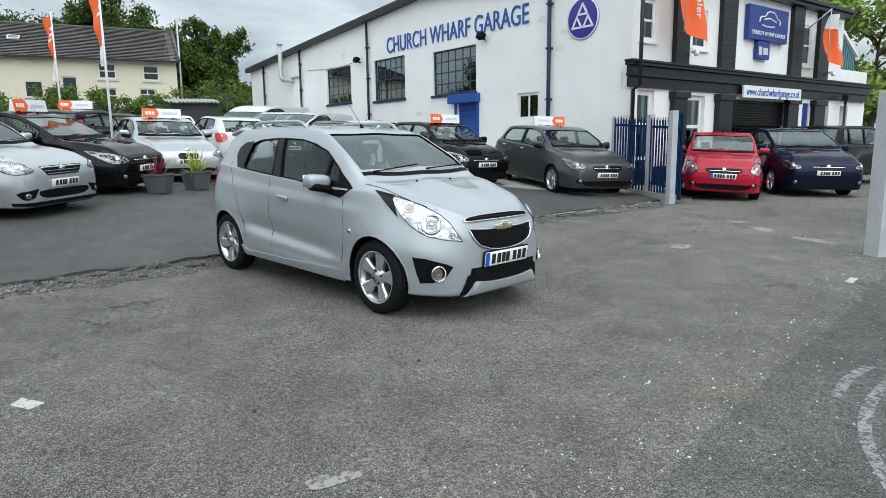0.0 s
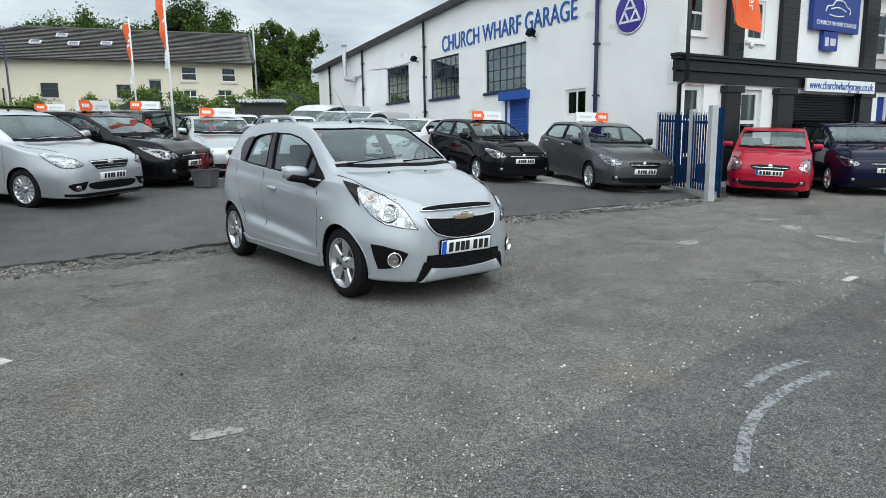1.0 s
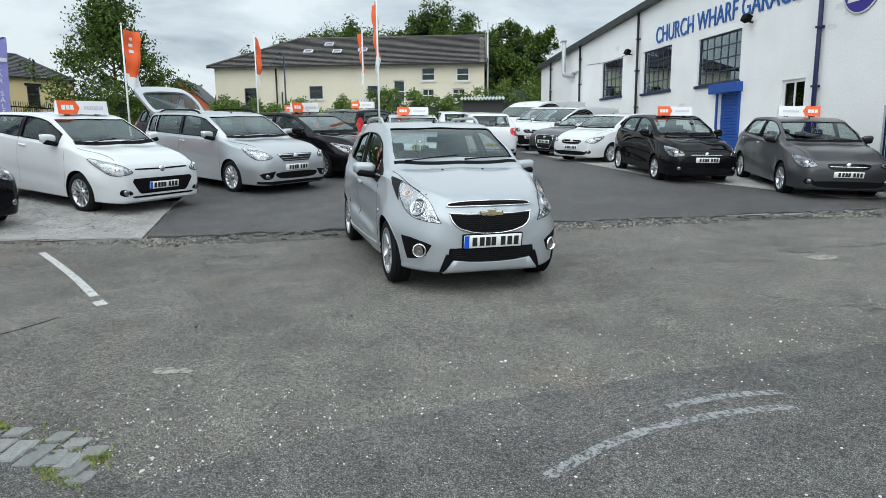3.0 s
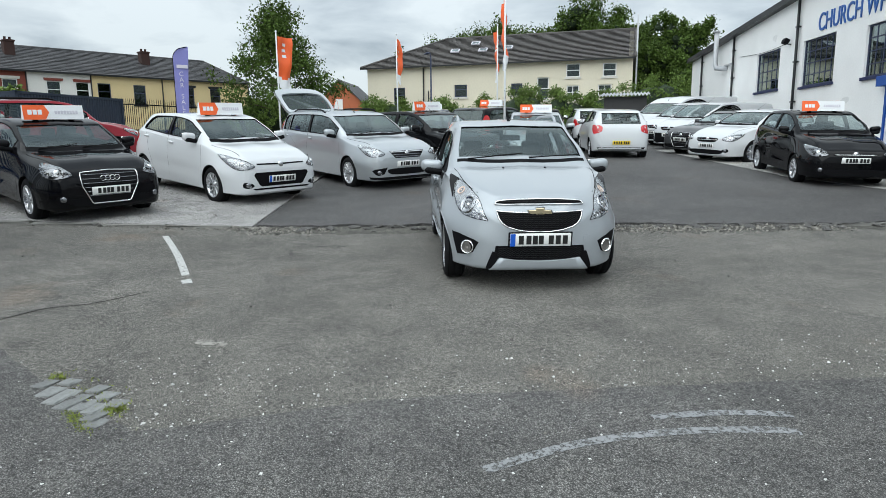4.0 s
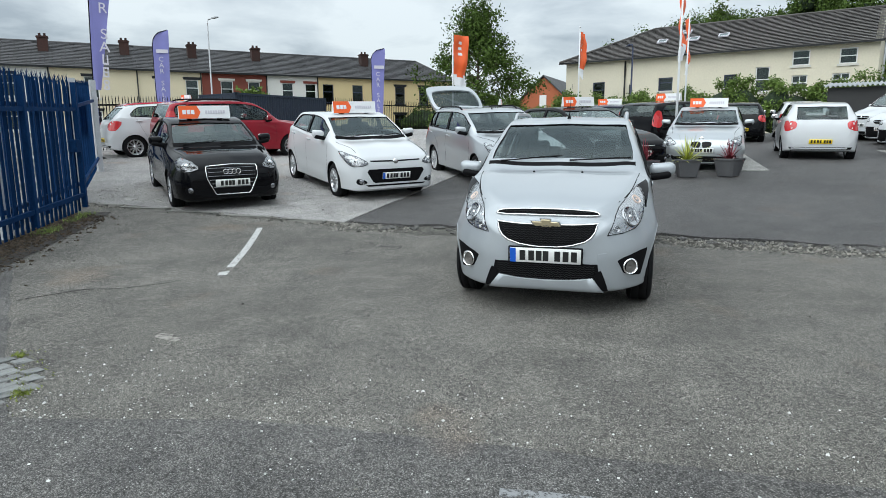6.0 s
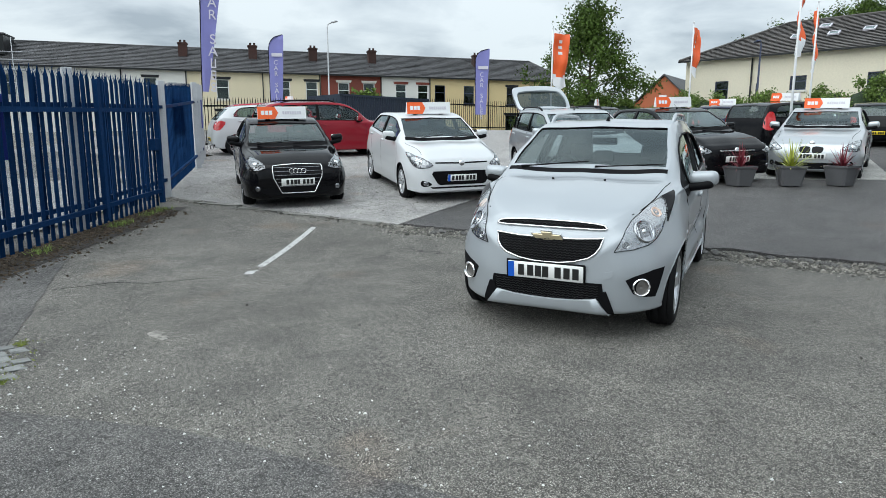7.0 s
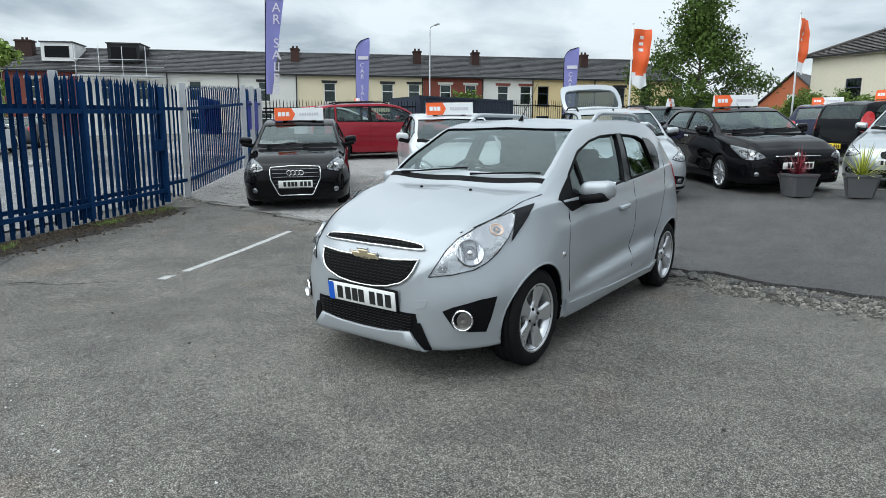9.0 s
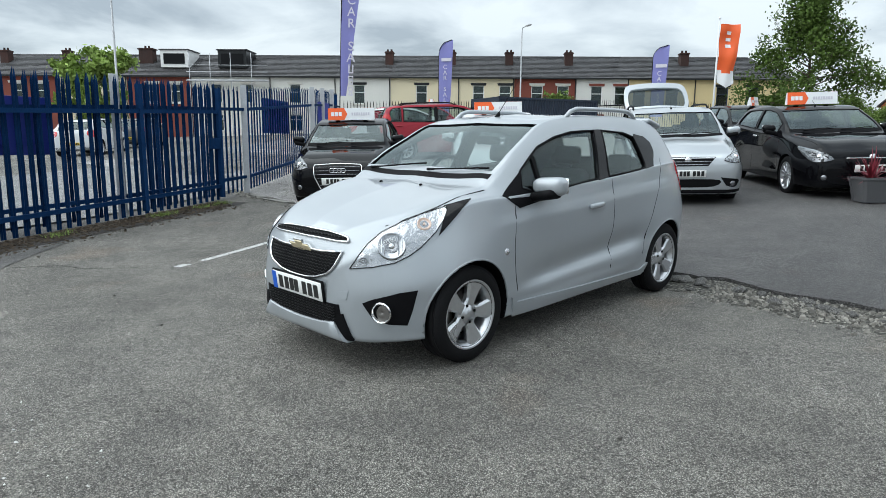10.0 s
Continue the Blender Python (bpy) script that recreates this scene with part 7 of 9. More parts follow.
FW = Vector((1, 0, 0))
out_top = mirrored([(0, 0.742), (0.20, 0.742), (0.345, 0.742), (0.378, 0.744), (0.362, 0.764), (0.32, 0.772), (0.18, 0.779), (0, 0.782)][::-1])
out_main = mirrored([(0, 0.676), (0.20, 0.679), (0.366, 0.690), (0.348, 0.628), (0.322, 0.592), (0.279, 0.561), (0.19, 0.535), (0.09, 0.521), (0, 0.518)])
out_low = mirrored([(0, 0.402), (0.375, 0.402), (0.385, 0.343), (0.370, 0.290), (0.336, 0.285), (0.2, 0.258), (0, 0.248)])
for nm, out, rad in (("upper_grille", out_top, 0.0065), ("main_grille", out_main, 0.0075), ("lower_grille", out_low, 0)):
    pts = [(-1, y, z) for y, z in out]
    gr = lay(nm, pts, FW, "plastic", 0.006, 0.016, 0.02)
    front_mesh(gr, out)
    if rad:
        rim_line(gr, pts, FW, rad, "chrome", "grille_surround", 0.009)
q, n, _, _ = bv.ray_cast(Vector((-3, 0, 0.70)), FW)
cross = [(-0.105, -0.019), (-0.036, -0.019), (-0.042, -0.038), (0.030, -0.038), (0.034, -0.019), (0.085, -0.019), (0.105, 0.019), (0.036, 0.019), (0.042, 0.038), (-0.030, 0.038), (-0.034, 0.019), (-0.085, 0.019)]
b2 = bmesh.new()
prism(b2, [(0, y, z) for y, z in cross], (-0.016, 0, 0))
bmesh.ops.bevel(b2, geom=b2.edges[:], offset=0.004, segments=1, affect="EDGES")
bg = part("badge", b2, "gold", spark, "gold badge with chrome edge", at=pose(q.x - 0.012, 0, 0.690, 0, -24, 0))
b2 = bmesh.new()
prism(b2, [(0.001, y * 1.10, z * 1.22) for y, z in cross], (-0.012, 0, 0))
part("badge_edge", b2, "chrome", bg)


def lip(name, y0, y1, top0, top1, out, material, k=16):
    """A chin piece swept across the front under the lower opening."""
    b2 = bmesh.new()
    prev = None
    for i in range(k + 1):
        y = y0 + (y1 - y0) * i / k
        zt_ = top0 + (top1 - top0) * (min(1.0, abs(y) / 0.35) ** 2)
        q, n, _, _ = bv.ray_cast(Vector((-3, y, 0.30)), FW)
        x = q.x - out
        lean = (1 if y > 0 else -1) * min(1.0, abs(y) / 0.35) ** 3 * 0.75
        ring = [b2.verts.new((px, py + lean * (0.29 - pz), pz)) for px, py, pz in ((x + 0.05, y, zt_), (x + 0.004, y, zt_ - 0.001), (x - 0.004, y, zt_ - 0.008), (x - 0.002, y, 0.222), (x + 0.008, y, 0.199), (x + 0.03, y, 0.188), (x + 0.12, y, 0.186), (x + 0.12, y, zt_ - 0.02))]
        if prev:
            for j in range(8):
                b2.faces.new((prev[j], prev[(j + 1) % 8], ring[(j + 1) % 8], ring[j]))
        else:
            b2.faces.new(ring)
        prev = ring
    b2.faces.new(prev[::-1])
    bmesh.ops.recalc_face_normals(b2, faces=b2.faces)
    part(name, b2, material, spark, smooth=45)


lip("front_lip", -0.352, 0.352, 0.276, 0.304, 0.014, "silver", 24)
for sgn in (1, -1):
    pts = [(0.05, sgn * y, z) for y, z in ((0.340, 0.300), (0.350, 0.345), (0.392, 0.352), (0.408, 0.318), (0.438, 0.245), (0.454, 0.206), (0.388, 0.206), (0.372, 0.235))]
    lay("bumper_corner", pts, Vector((0.95, -sgn * 0.30, 0)), "plastic", 0.0135, 0.022, 0.012)
plate(0, 0.455, 1, "plate_w")
plate(3.58, 0.52, -1, "plate_y")
lay("tow_cover", [(-1, -0.44, 0.485), (-1, -0.375, 0.475), (-1, -0.375, 0.43), (-1, -0.43, 0.44)], (1, 0, 0), "silver", 0.004, 0.008, 0.05)
part("rear_spoiler", rounded_box(0.22, 1.06, 0.04, 0.018, 2), "silver", spark, at=pose(3.24, 0, 1.405, 0, 14, 0))

# the rows of cars for sale
HATCH = dict(nose=0.76, cowl=(1.08, 1.00), roof=1.80, peak=2.25, belt=0.97)


def sale_car(name, shape, P, th, color, label, sign=None, fr={}, flip=False, **kw):
    car, s, bvh, lay_, pl = build_car(name, shape, P, th, color, label, **kw)
    BV[0] = bvh
    face(car, s, lay_, pl, **fr)
    if sign is not None:
        roof_sign(car.matrix_world.copy(), s, s.roof + sign, flip=flip)
    return car


sale_car("black_hatchback", Shape(3.82, 1.70, 1.37, 2.42, 0.78, 0.298, nose=0.77, cowl=(1.05, 0.93), roof=1.83, peak=2.25, rear=3.32, tail=(3.62, 0.98), belt=0.92, rise=0.09), (-6.16, 4.08), 0.8, "black",
         "glossy black three-door hatchback on the gravel by the fence", sign=0.12, doors=2, spokes=10, fr=dict(grille="tall", plate_z=0.46, badge="rings", light=-1.6))
sale_car("white_hatchback", Shape(4.0, 1.72, 1.45, 2.57, 0.82, 0.305, nose=0.80, cowl=(1.02, 0.985), roof=1.82, peak=2.3, rear=3.5, tail=(3.85, 1.03), belt=0.97, rise=0.12), (-5.91, 6.76), 359.7, "white",
         "white five-door hatchback with dark grille parked on gravel", sign=0.10, fr=dict(grille="line", plate_z=0.45, light=1.0, big_mouth=True), spokes=10, euro=True)
astra = sale_car("silver_estate_car", Shape(4.52, 1.75, 1.49, 2.70, 0.88, 0.31, nose=0.83, cowl=(1.10, 0.995), roof=1.95, peak=2.5, rear=4.12, tail=(4.38, 1.02), belt=0.98, rise=0.04, boxy=0.02), (-5.58, 9.48), 349, "silver2",
                 "silver estate car with its tailgate raised open", fr=dict(grille="slats", plate_z=0.52, dark_lip=True), style="cover", spokes=14, rows=3, rails=True, open_tail=True)
sale_car("black_family_car", Shape(4.30, 1.81, 1.47, 2.64, 0.92, 0.32, nose=0.78, cowl=(1.20, 1.0), roof=2.0, peak=2.4, rear=3.7, tail=(4.08, 1.02), belt=0.96, rise=0.12), (-5.62, 12.27), 354, "black",
         "black five-door car with bright wheels behind a planter", sign=0.30, fr=dict(grille="slim", plate_z=0.50, light=1.0), spokes=12, handles="chrome")
sale_car("silver_saloon_hatch", Shape(4.24, 1.75, 1.42, 2.66, 0.80, 0.315, nose=0.76, cowl=(1.35, 0.99), roof=2.10, peak=2.5, rear=3.7, tail=(4.02, 1.0), belt=0.95, rise=0.08), (-5.45, 13.90), 306, "silver2",
         "silver hatchback with twin grille behind three plant pots", sign=0.10, fr=dict(grille="kidney", plate_z=0.50))
sale_car("black_small_car", Shape(4.07, 1.69, 1.49, 2.51, 0.88, 0.30, nose=0.78, cowl=(1.08, 1.02), roof=1.88, peak=2.3, rear=3.55, tail=(3.88, 1.03), belt=0.98, rise=0.10), (1.04, 15.15), 302, "black",
         "black five-door hatchback parked near the garage wall", sign=0.08, fr=dict(grille="slim", plate_z=0.55), style="cover", spokes=9)
sale_car("dark_grey_hatchback", Shape(4.37, 1.79, 1.50, 2.64, 0.90, 0.32, nose=0.78, cowl=(1.18, 1.02), roof=2.0, peak=2.4, rear=3.75, tail=(4.15, 1.04), belt=0.98, rise=0.10), (3.60, 14.11), 290.0, "grey",
         "dark grey metallic hatchback beside the blue fence", sign=0.75, flip=True, fr=dict(grille="wide", plate_z=0.50), spokes=8, handles="chrome")
sale_car("red_small_car", Shape(3.70, 1.69, 1.50, 2.38, 0.78, 0.30, nose=0.80, cowl=(1.0, 1.02), roof=1.62, peak=2.05, rear=3.2, tail=(3.52, 1.03), belt=0.98, rise=0.08, boxy=0.03), (6.13, 14.07), 250, "red",
         "bright red compact hatchback parked outside the shopfront", fr=dict(grille="wide", plate_z=0.55, tall_lamp=True), spokes=7, euro=True)
sale_car("dark_blue_people_carrier", Shape(4.77, 1.88, 1.64, 2.85, 0.95, 0.33, nose=0.84, cowl=(1.12, 1.12), roof=2.1, peak=2.7, rear=4.25, tail=(4.58, 1.10), belt=1.05, rise=0.10), (9.0, 15.0), 264, "navy",
         "dark blue people carrier parked outside the shopfront", fr=dict(grille="slim", plate_z=0.58, light=1.0), rows=3, spokes=9)
suv = Shape(4.75, 1.90, 1.76, 2.75, 0.9, 0.36, nose=0.98, cowl=(1.35, 1.22), roof=2.0, peak=2.5, rear=4.3, tail=(4.62, 1.18), belt=1.16, rise=0.03, low=0.28, boxy=0.06)
sale_car("black_off_road_car", suv, (14.2, 21.5), 37, "black", "black off-road car parked along the garage front", fr=dict(plate_z=0.6), rows=3, glass_m="tint", spokes=6)
sale_car("white_facing_hatchback", Shape(4.0, 1.74, 1.48, 2.51, 0.85, 0.305, nose=0.78, cowl=(1.06, 1.02), roof=1.85, peak=2.3, rear=3.45, tail=(3.8, 1.03), belt=0.97, rise=0.10), (-3.22, 19.0), 247, "white",
         "white hatchback with dark grille in the row by the garage", fr=dict(grille="wide", plate_z=0.48))
sale_car("dark_executive_car", Shape(4.60, 1.82, 1.42, 2.75, 0.90, 0.325, nose=0.78, cowl=(1.35, 1.0), roof=2.15, peak=2.6, rear=3.9, tail=(4.35, 1.02), belt=0.96, rise=0.06), (-4.78, 21.0), 247, "grey",
         "dark grey car with framed grille in the row by the garage", fr=dict(grille="tall", plate_z=0.52))
VAN = Shape(4.45, 1.80, 1.70, 2.7, 0.85, 0.33, nose=0.92, cowl=(0.80, 1.12), roof=1.75, peak=2.4, rear=4.25, tail=(4.38, 1.2), belt=1.08, rise=0.03, low=0.22, boxy=0.12)
v1 = sale_car("small_white_van", VAN, (-6.05, 23.05), 247, "white", "small white panel van with a black bumper", fr=dict(plate_z=0.55, light=1.0, dark_bumper=True), van=True, rows=1, style="cover", spokes=8)
v2 = sale_car("small_white_van", VAN, (-7.45, 25.0), 247, "white", "small white panel van with roof bars", fr=dict(plate_z=0.55, dark_bumper=True), van=True, rows=1, style="cover", spokes=8)
BIG = Shape(5.6, 2.0, 2.0, 3.5, 0.95, 0.35, nose=1.0, cowl=(0.90, 1.22), roof=1.72, peak=2.6, rear=5.4, tail=(5.52, 1.3), belt=1.16, rise=0.0, low=0.25, boxy=0.16,
            top=[(0, 0.80), (0.03, 0.90), (0.10, 0.97), (0.35, 1.05), (0.90, 1.22), (1.0, 1.29), (1.5, 1.60), (1.72, 1.74), (2.1, 1.90), (2.6, 1.98), (3.4, 2.0), (5.1, 1.99), (5.4, 1.95), (5.48, 1.85), (5.52, 1.3), (5.55, 1.0), (5.585, 0.66), (5.6, 0.56)])
sale_car("high_roof_van", BIG, (-9.2, 27.0), 247, "white", "white high-roof panel van at the back of the yard", fr=dict(plate_z=0.6, grille="wide"), van=True, rows=1, style="cover", spokes=8)
CORSA = Shape(4.0, 1.74, 1.48, 2.51, 0.85, 0.305, nose=0.80, cowl=(1.06, 1.02), roof=1.85, peak=2.3, rear=3.45, tail=(3.86, 1.02), belt=0.97, rise=0.14)
sale_car("white_small_car", CORSA, (-7.92, 21.63), 127, "white", "white hatchback seen from behind with red tail lamps", doors=2)
sale_car("white_small_car", CORSA, (-12.5, 28.3), 127, "white", "white hatchback standing behind another white one")
h2 = (math.cos(radians(95)), math.sin(radians(95)))
sale_car("black_compact_car", Shape(3.8, 1.68, 1.56, 2.45, 0.8, 0.30, nose=0.84, cowl=(1.0, 1.06), roof=1.7, peak=2.1, rear=3.5, tail=(3.72, 1.06), belt=1.02, rise=0.10, boxy=0.04), (-9.90 + 3.8 * h2[0], 16.36 + 3.8 * h2[1]), 95, "black",
         "black compact hatchback with tall red tail lamps", sign=0.5, fr=dict(tall_tail=True), glass_m="tint")
sale_car("dark_blue_small_car", CORSA, (-15.9, 21.2), 135, "navy", "dark blue small hatchback at the back of the yard", sign=0.1, glass_m="tint")
sale_car("black_small_car_far", CORSA, (-13.87, 26.26), 130, "black", "black hatchback at the back of the yard", glass_m="tint")
ESTATE = Shape(4.5, 1.78, 1.48, 2.65, 0.9, 0.31, nose=0.78, cowl=(1.15, 1.0), roof=1.95, peak=2.4, rear=4.0, tail=(4.32, 1.02), belt=0.96, rise=0.06)
dark_estate = sale_car("dark_estate_car", ESTATE, (-11.2, 13.6), 352, "black", "black estate car in the second row", rows=3, glass_m="tint")
roof_sign(dark_estate.matrix_world @ pose(2.1, 0, 0) @ pose(0, 0, 0, 0, 0, 62) @ pose(-2.1, 0, 0), ESTATE, 2.1)
# second row on the gravel
dac = Shape(4.25, 1.73, 1.56, 2.70, 0.80, 0.32, nose=0.82, cowl=(1.12, 1.05), roof=1.85, peak=2.3, rear=3.92, tail=(4.14, 1.05), belt=1.0, rise=0.05, low=0.22, boxy=0.03)
sale_car("dark_red_estate_car", dac, (-15.0, 8.0), 98, "wine", "dark red estate car parked across the gravel", fr=dict(tall_tail=True), rails=True, rows=3)
sale_car("orange_red_hatchback", dac, (-19.0, 7.2), 98, "red", "orange-red hatchback far back on the gravel", sign=0.1)
sale_car("white_city_car", CORSA, (-16.9, 6.6), 98, "white", "small white car half hidden behind the red estate")


sale_car("white_street_car", CORSA, (-25.5, -9.6), 187, "white", "white hatchback parked across the street", group="cars in the street", glass_m="tint")
sale_car("dark_street_car", CORSA, (-31.5, -10.4), 187, "grey", "dark grey hatchback parked across the street", group="cars in the street", glass_m="tint")


# raised tailgate of the estate car
def raised_tailgate(car, hinge, length, width, angle):
    d = Vector((math.cos(radians(angle)), 0, math.sin(radians(angle))))
    up = Vector((-d.z, 0, d.x))

    def at(u, v, lift):
        return hinge + d * (u * length) + Vector((0, v * width / 2, 0)) + up * (0.10 * math.sin(min(1, u) * 2.2) + lift - 0.05 * v * v)

    def outline(k):
        return [(0.5 + (0.5 - 0.20 * k) * q[0] + (-0.09 * k), q[1] * (1 - 0.16 * k)) for q in smooth_line([(-1, 0), (-1, 0.7), (-0.9, 0.95), (0, 1.0), (0.85, 0.9), (1, 0.6), (1, 0), (1, -0.6), (0.85, -0.9), (0, -1.0), (-0.9, -0.95), (-1, -0.7)], 4, True)]

    o, i = outline(0), [(0.385 + (a - 0.5) * 0.66, b * 0.88) for a, b in outline(0)]
    bm = bmesh.new()
    ro, ri = ([[bm.verts.new(at(u, v, l)) for u, v in ring] for l in (0.03, -0.03)] for ring in (o, i))
    n = len(o)
    for k in range(n):
        j = (k + 1) % n
        bm.faces.new((ro[0][k], ro[0][j], ri[0][j], ri[0][k]))
        bm.faces.new((ro[1][j], ro[1][k], ri[1][k], ri[1][j]))
        bm.faces.new((ro[0][j], ro[0][k], ro[1][k], ro[1][j]))
        bm.faces.new((ri[0][k], ri[0][j], ri[1][j], ri[1][k]))
    bmesh.ops.recalc_face_normals(bm, faces=bm.faces)
    tg = part("tailgate", bm, "silver2", car, "raised open tailgate", smooth=40)
    bm = bmesh.new()
    f = bm.faces.new([bm.verts.new(at(u, v, 0.0)) for u, v in i])
    g = part("tailgate_window", bm, "darkglass", tg)
    for sgn in (1, -1):
        bm = bmesh.new()
        tube(bm, [hinge + Vector((0.10, sgn * width * 0.46, -0.25)), at(0.55, sgn * 0.92, -0.04)], 0.012, 6)
        part("gas_strut", bm, "plastic", tg)


raised_tailgate(astra, Vector((4.12, 0, 1.45)), 1.05, 1.30, 25)

# ---- fences ----
def pale_mesh(h, w=0.074):
    """A ridged steel pale with a splayed triple point."""
    bm = bmesh.new()
    sec = [(-w / 2, 0.004), (-w * 0.26, -0.015), (0.0, 0.002), (w * 0.26, -0.015), (w / 2, 0.004)]
    low = [bm.verts.new((x, y, 0)) for x, y in sec]
    top = [bm.verts.new((x, y, h - 0.12)) for x, y in sec]
    for k in range(4):
        bm.faces.new((low[k], low[k + 1], top[k + 1], top[k]))
    a = bm.verts.new((-w * 0.62, -0.03, h - 0.01))
    b = bm.verts.new((0, 0.01, h))
    c = bm.verts.new((w * 0.62, -0.03, h - 0.01))
    bm.faces.new((top[0], top[1], a))
    bm.faces.new((top[1], top[2], top[3], b))
    bm.faces.new((top[3], top[4], c))
    return mesh_of(bm, "pale", "fence")


PALE, SLIM = pale_mesh(1.95), pale_mesh(1.95, 0.050)


def fence_panel(name, A, B, label, height=1.95, gap=0.145, rails=(0.30, 1.55), lift=0.06, posts=(), rail_m="fence", pale=None, sag=0.0, frame_bars=False, seed=1, category="fence"):
    """Pales on two rails from A to B on the sloping ground."""
    a, b = Vector((*A, ground_z(*A))), Vector((*B, ground_z(*B)))
    d = b - a
    ang = math.degrees(math.atan2(d.y, d.x))
    fen = thing(name, pose(a.x, a.y, a.z, 0, 0, ang), label, category)
    ln = Vector((d.x, d.y, 0)).length
    slope = d.z / ln
    n = int(ln / gap)
    rr = random.Random(seed)
    for k in range(n):
        x = (k + 0.5) * ln / n
        part("pale", pale or PALE, None, fen, at=pose(x, -0.035, lift + slope * x, 0, rr.uniform(-0.5, 0.5), rr.uniform(-4, 4)) @ Matrix.Diagonal((1, 1, (height + rr.uniform(-0.012, 0.012)) / 1.95, 1)))
    for z in rails:
        bm = bmesh.new()
        prism(bm, [(0, 0, z), (ln, 0, z + slope * ln), (ln, 0, z + 0.055 + slope * ln), (0, 0, z + 0.055)], (0, 0.045, 0))
        part("rail", bm, rail_m, fen)
    if frame_bars:
        for x in (0.0, ln * 0.42, ln - 0.06):
            bm = bmesh.new()
            box(bm, x, x + 0.07, -0.005, 0.06, 0.12 + slope * x, height - 0.05 + slope * x)
            part("stile", bm, "fence", fen)
        bm = bmesh.new()
        box(bm, 0.02, 0.24, -0.05, 0.06, 0.92, 1.10, 0.01)
        part("lock", bm, "fence", fen)
    return fen


def steel_post(x, y, h, w=0.11, label="square galvanised steel fence post"):
    p = bmesh.new()
    box(p, -w / 2, w / 2, -w / 2, w / 2, -0.1, h, 0.006)
    ob = tagged(new("fence_post", mesh_of(p, "fence_post", "galv")), label, "post", "fence posts")
    ob.matrix_world = pose(x, y, ground_z(x, y), 0, 0, 20)
    return ob


# open gate leaf swung back against the fence
fence_panel("gate_leaf", (-6.62, 2.02), (-2.76, 0.74), "open blue palisade gate leaf swung back along the fence", rails=(0.28, 1.50), frame_bars=True, lift=0.07, category="gate")
fence_panel("palisade_fence", (-8.0, 1.98), (-4.85, 1.20), "blue palisade fence behind the open gate", pale=SLIM, seed=2)
fence_panel("palisade_fence", (-4.85, 1.20), (-1.0, -1.0), "blue palisade fence behind the open gate", pale=SLIM, gap=0.19, seed=7)
fence_panel("palisade_fence", (-12.2, 2.36), (-8.06, 2.02), "blue palisade fence along the roadside", pale=SLIM, seed=3)
fence_panel("palisade_fence", (-14.6, 2.45), (-12.25, 2.36), "blue palisade fence along the roadside", pale=SLIM, seed=4)
fence_panel("palisade_fence", (-18.5, 2.0), (-14.7, 2.43), "blue palisade fence along the roadside", pale=SLIM, seed=5)
steel_post(-2.62, 0.72, 2.05, 0.15, "thick galvanised hinge post of the open gate")
for x, y in ((-8.03, 2.0), (-4.88, 1.20), (-12.22, 2.40), (-14.65, 2.46), (-13.4, 2.43)):
    steel_post(x, y, 2.02)
# blue boards fixed to the road side of the fence
for (x0, y0), (x1, y1), z in (((-10.9, 2.10), (-9.3, 1.98), 0.95), ((-4.2, 0.70), (-1.4, -0.85), 0.95), ((-13.9, 2.50), (-13.1, 2.36), 0.9)):
    a = Vector((x0, y0, ground_z(x0, y0)))
    d = Vector((x1 - x0, y1 - y0, 0))
    bm = bmesh.new()
    box(bm, 0, d.length, 0, 0.02, z, z + 0.72, 0.004)
    ob = tagged(new("fence_board", mesh_of(bm, "fence_board", "blueboard")), "plain blue board fixed to the palisade fence", "sign board", "fence boards")
    ob.matrix_world = pose(a.x, a.y, a.z, 0, 0, math.degrees(math.atan2(d.y, d.x)))
# side fence by the shopfront with its gate posts
fence_panel("palisade_fence", (4.36, 16.3), (4.72, 14.72), "blue palisade fence panel beside the shopfront", height=1.75, gap=0.13, seed=8)
fence_panel("palisade_fence", (4.74, 14.68), (4.86, 13.55), "blue palisade fence panel beside the shopfront", height=1.75, gap=0.13, seed=9)
fence_panel("palisade_gate", (4.98, 13.5), (5.25, 15.2), "blue palisade gate leaf folded back beside the shopfront", height=1.85, gap=0.13, seed=10, category="gate")
for x, y, h, w in ((4.36, 16.35, 1.78, 0.11), (4.73, 14.70, 1.85, 0.13), (4.79, 13.45, 1.92, 0.14), (5.27, 7.66, 1.95, 0.19)):
    steel_post(x, y, h, w, "thick grey square steel gate post")
bm = bmesh.new()
prism(bm, [(4.25, 16.3, 0.0), (4.60, 14.7, 0.0), (4.80, 13.6, 0.0), (4.98, 13.6, 0.0), (4.86, 14.7, 0.0), (4.50, 16.3, 0.0)], (0, 0, 0.30))
structure("fence_plinth", bm, "concrete", "low concrete plinth under the side fence", "plinth")
# dark railings at the back of the gravel
RAIL = None
bm = bmesh.new()
tube(bm, [(0, 0, 0), (0, 0, 1.62), (0, 0, 1.72)], [0.014, 0.014, 0.002], 5)
RAIL = mesh_of(bm, "pale", "plastic")
for k, (A, B) in enumerate((((-18.5, 2.1), (-24.0, 6.6)), ((-24.0, 6.6), (-29.5, 14.5)), ((-29.5, 14.5), (-33.0, 22.0)))):
    fence_panel("railing", A, B, "dark vertical bar railing at the back of the yard", gap=0.16, rails=(0.2, 1.45), pale=RAIL, rail_m="plastic", seed=20 + k)

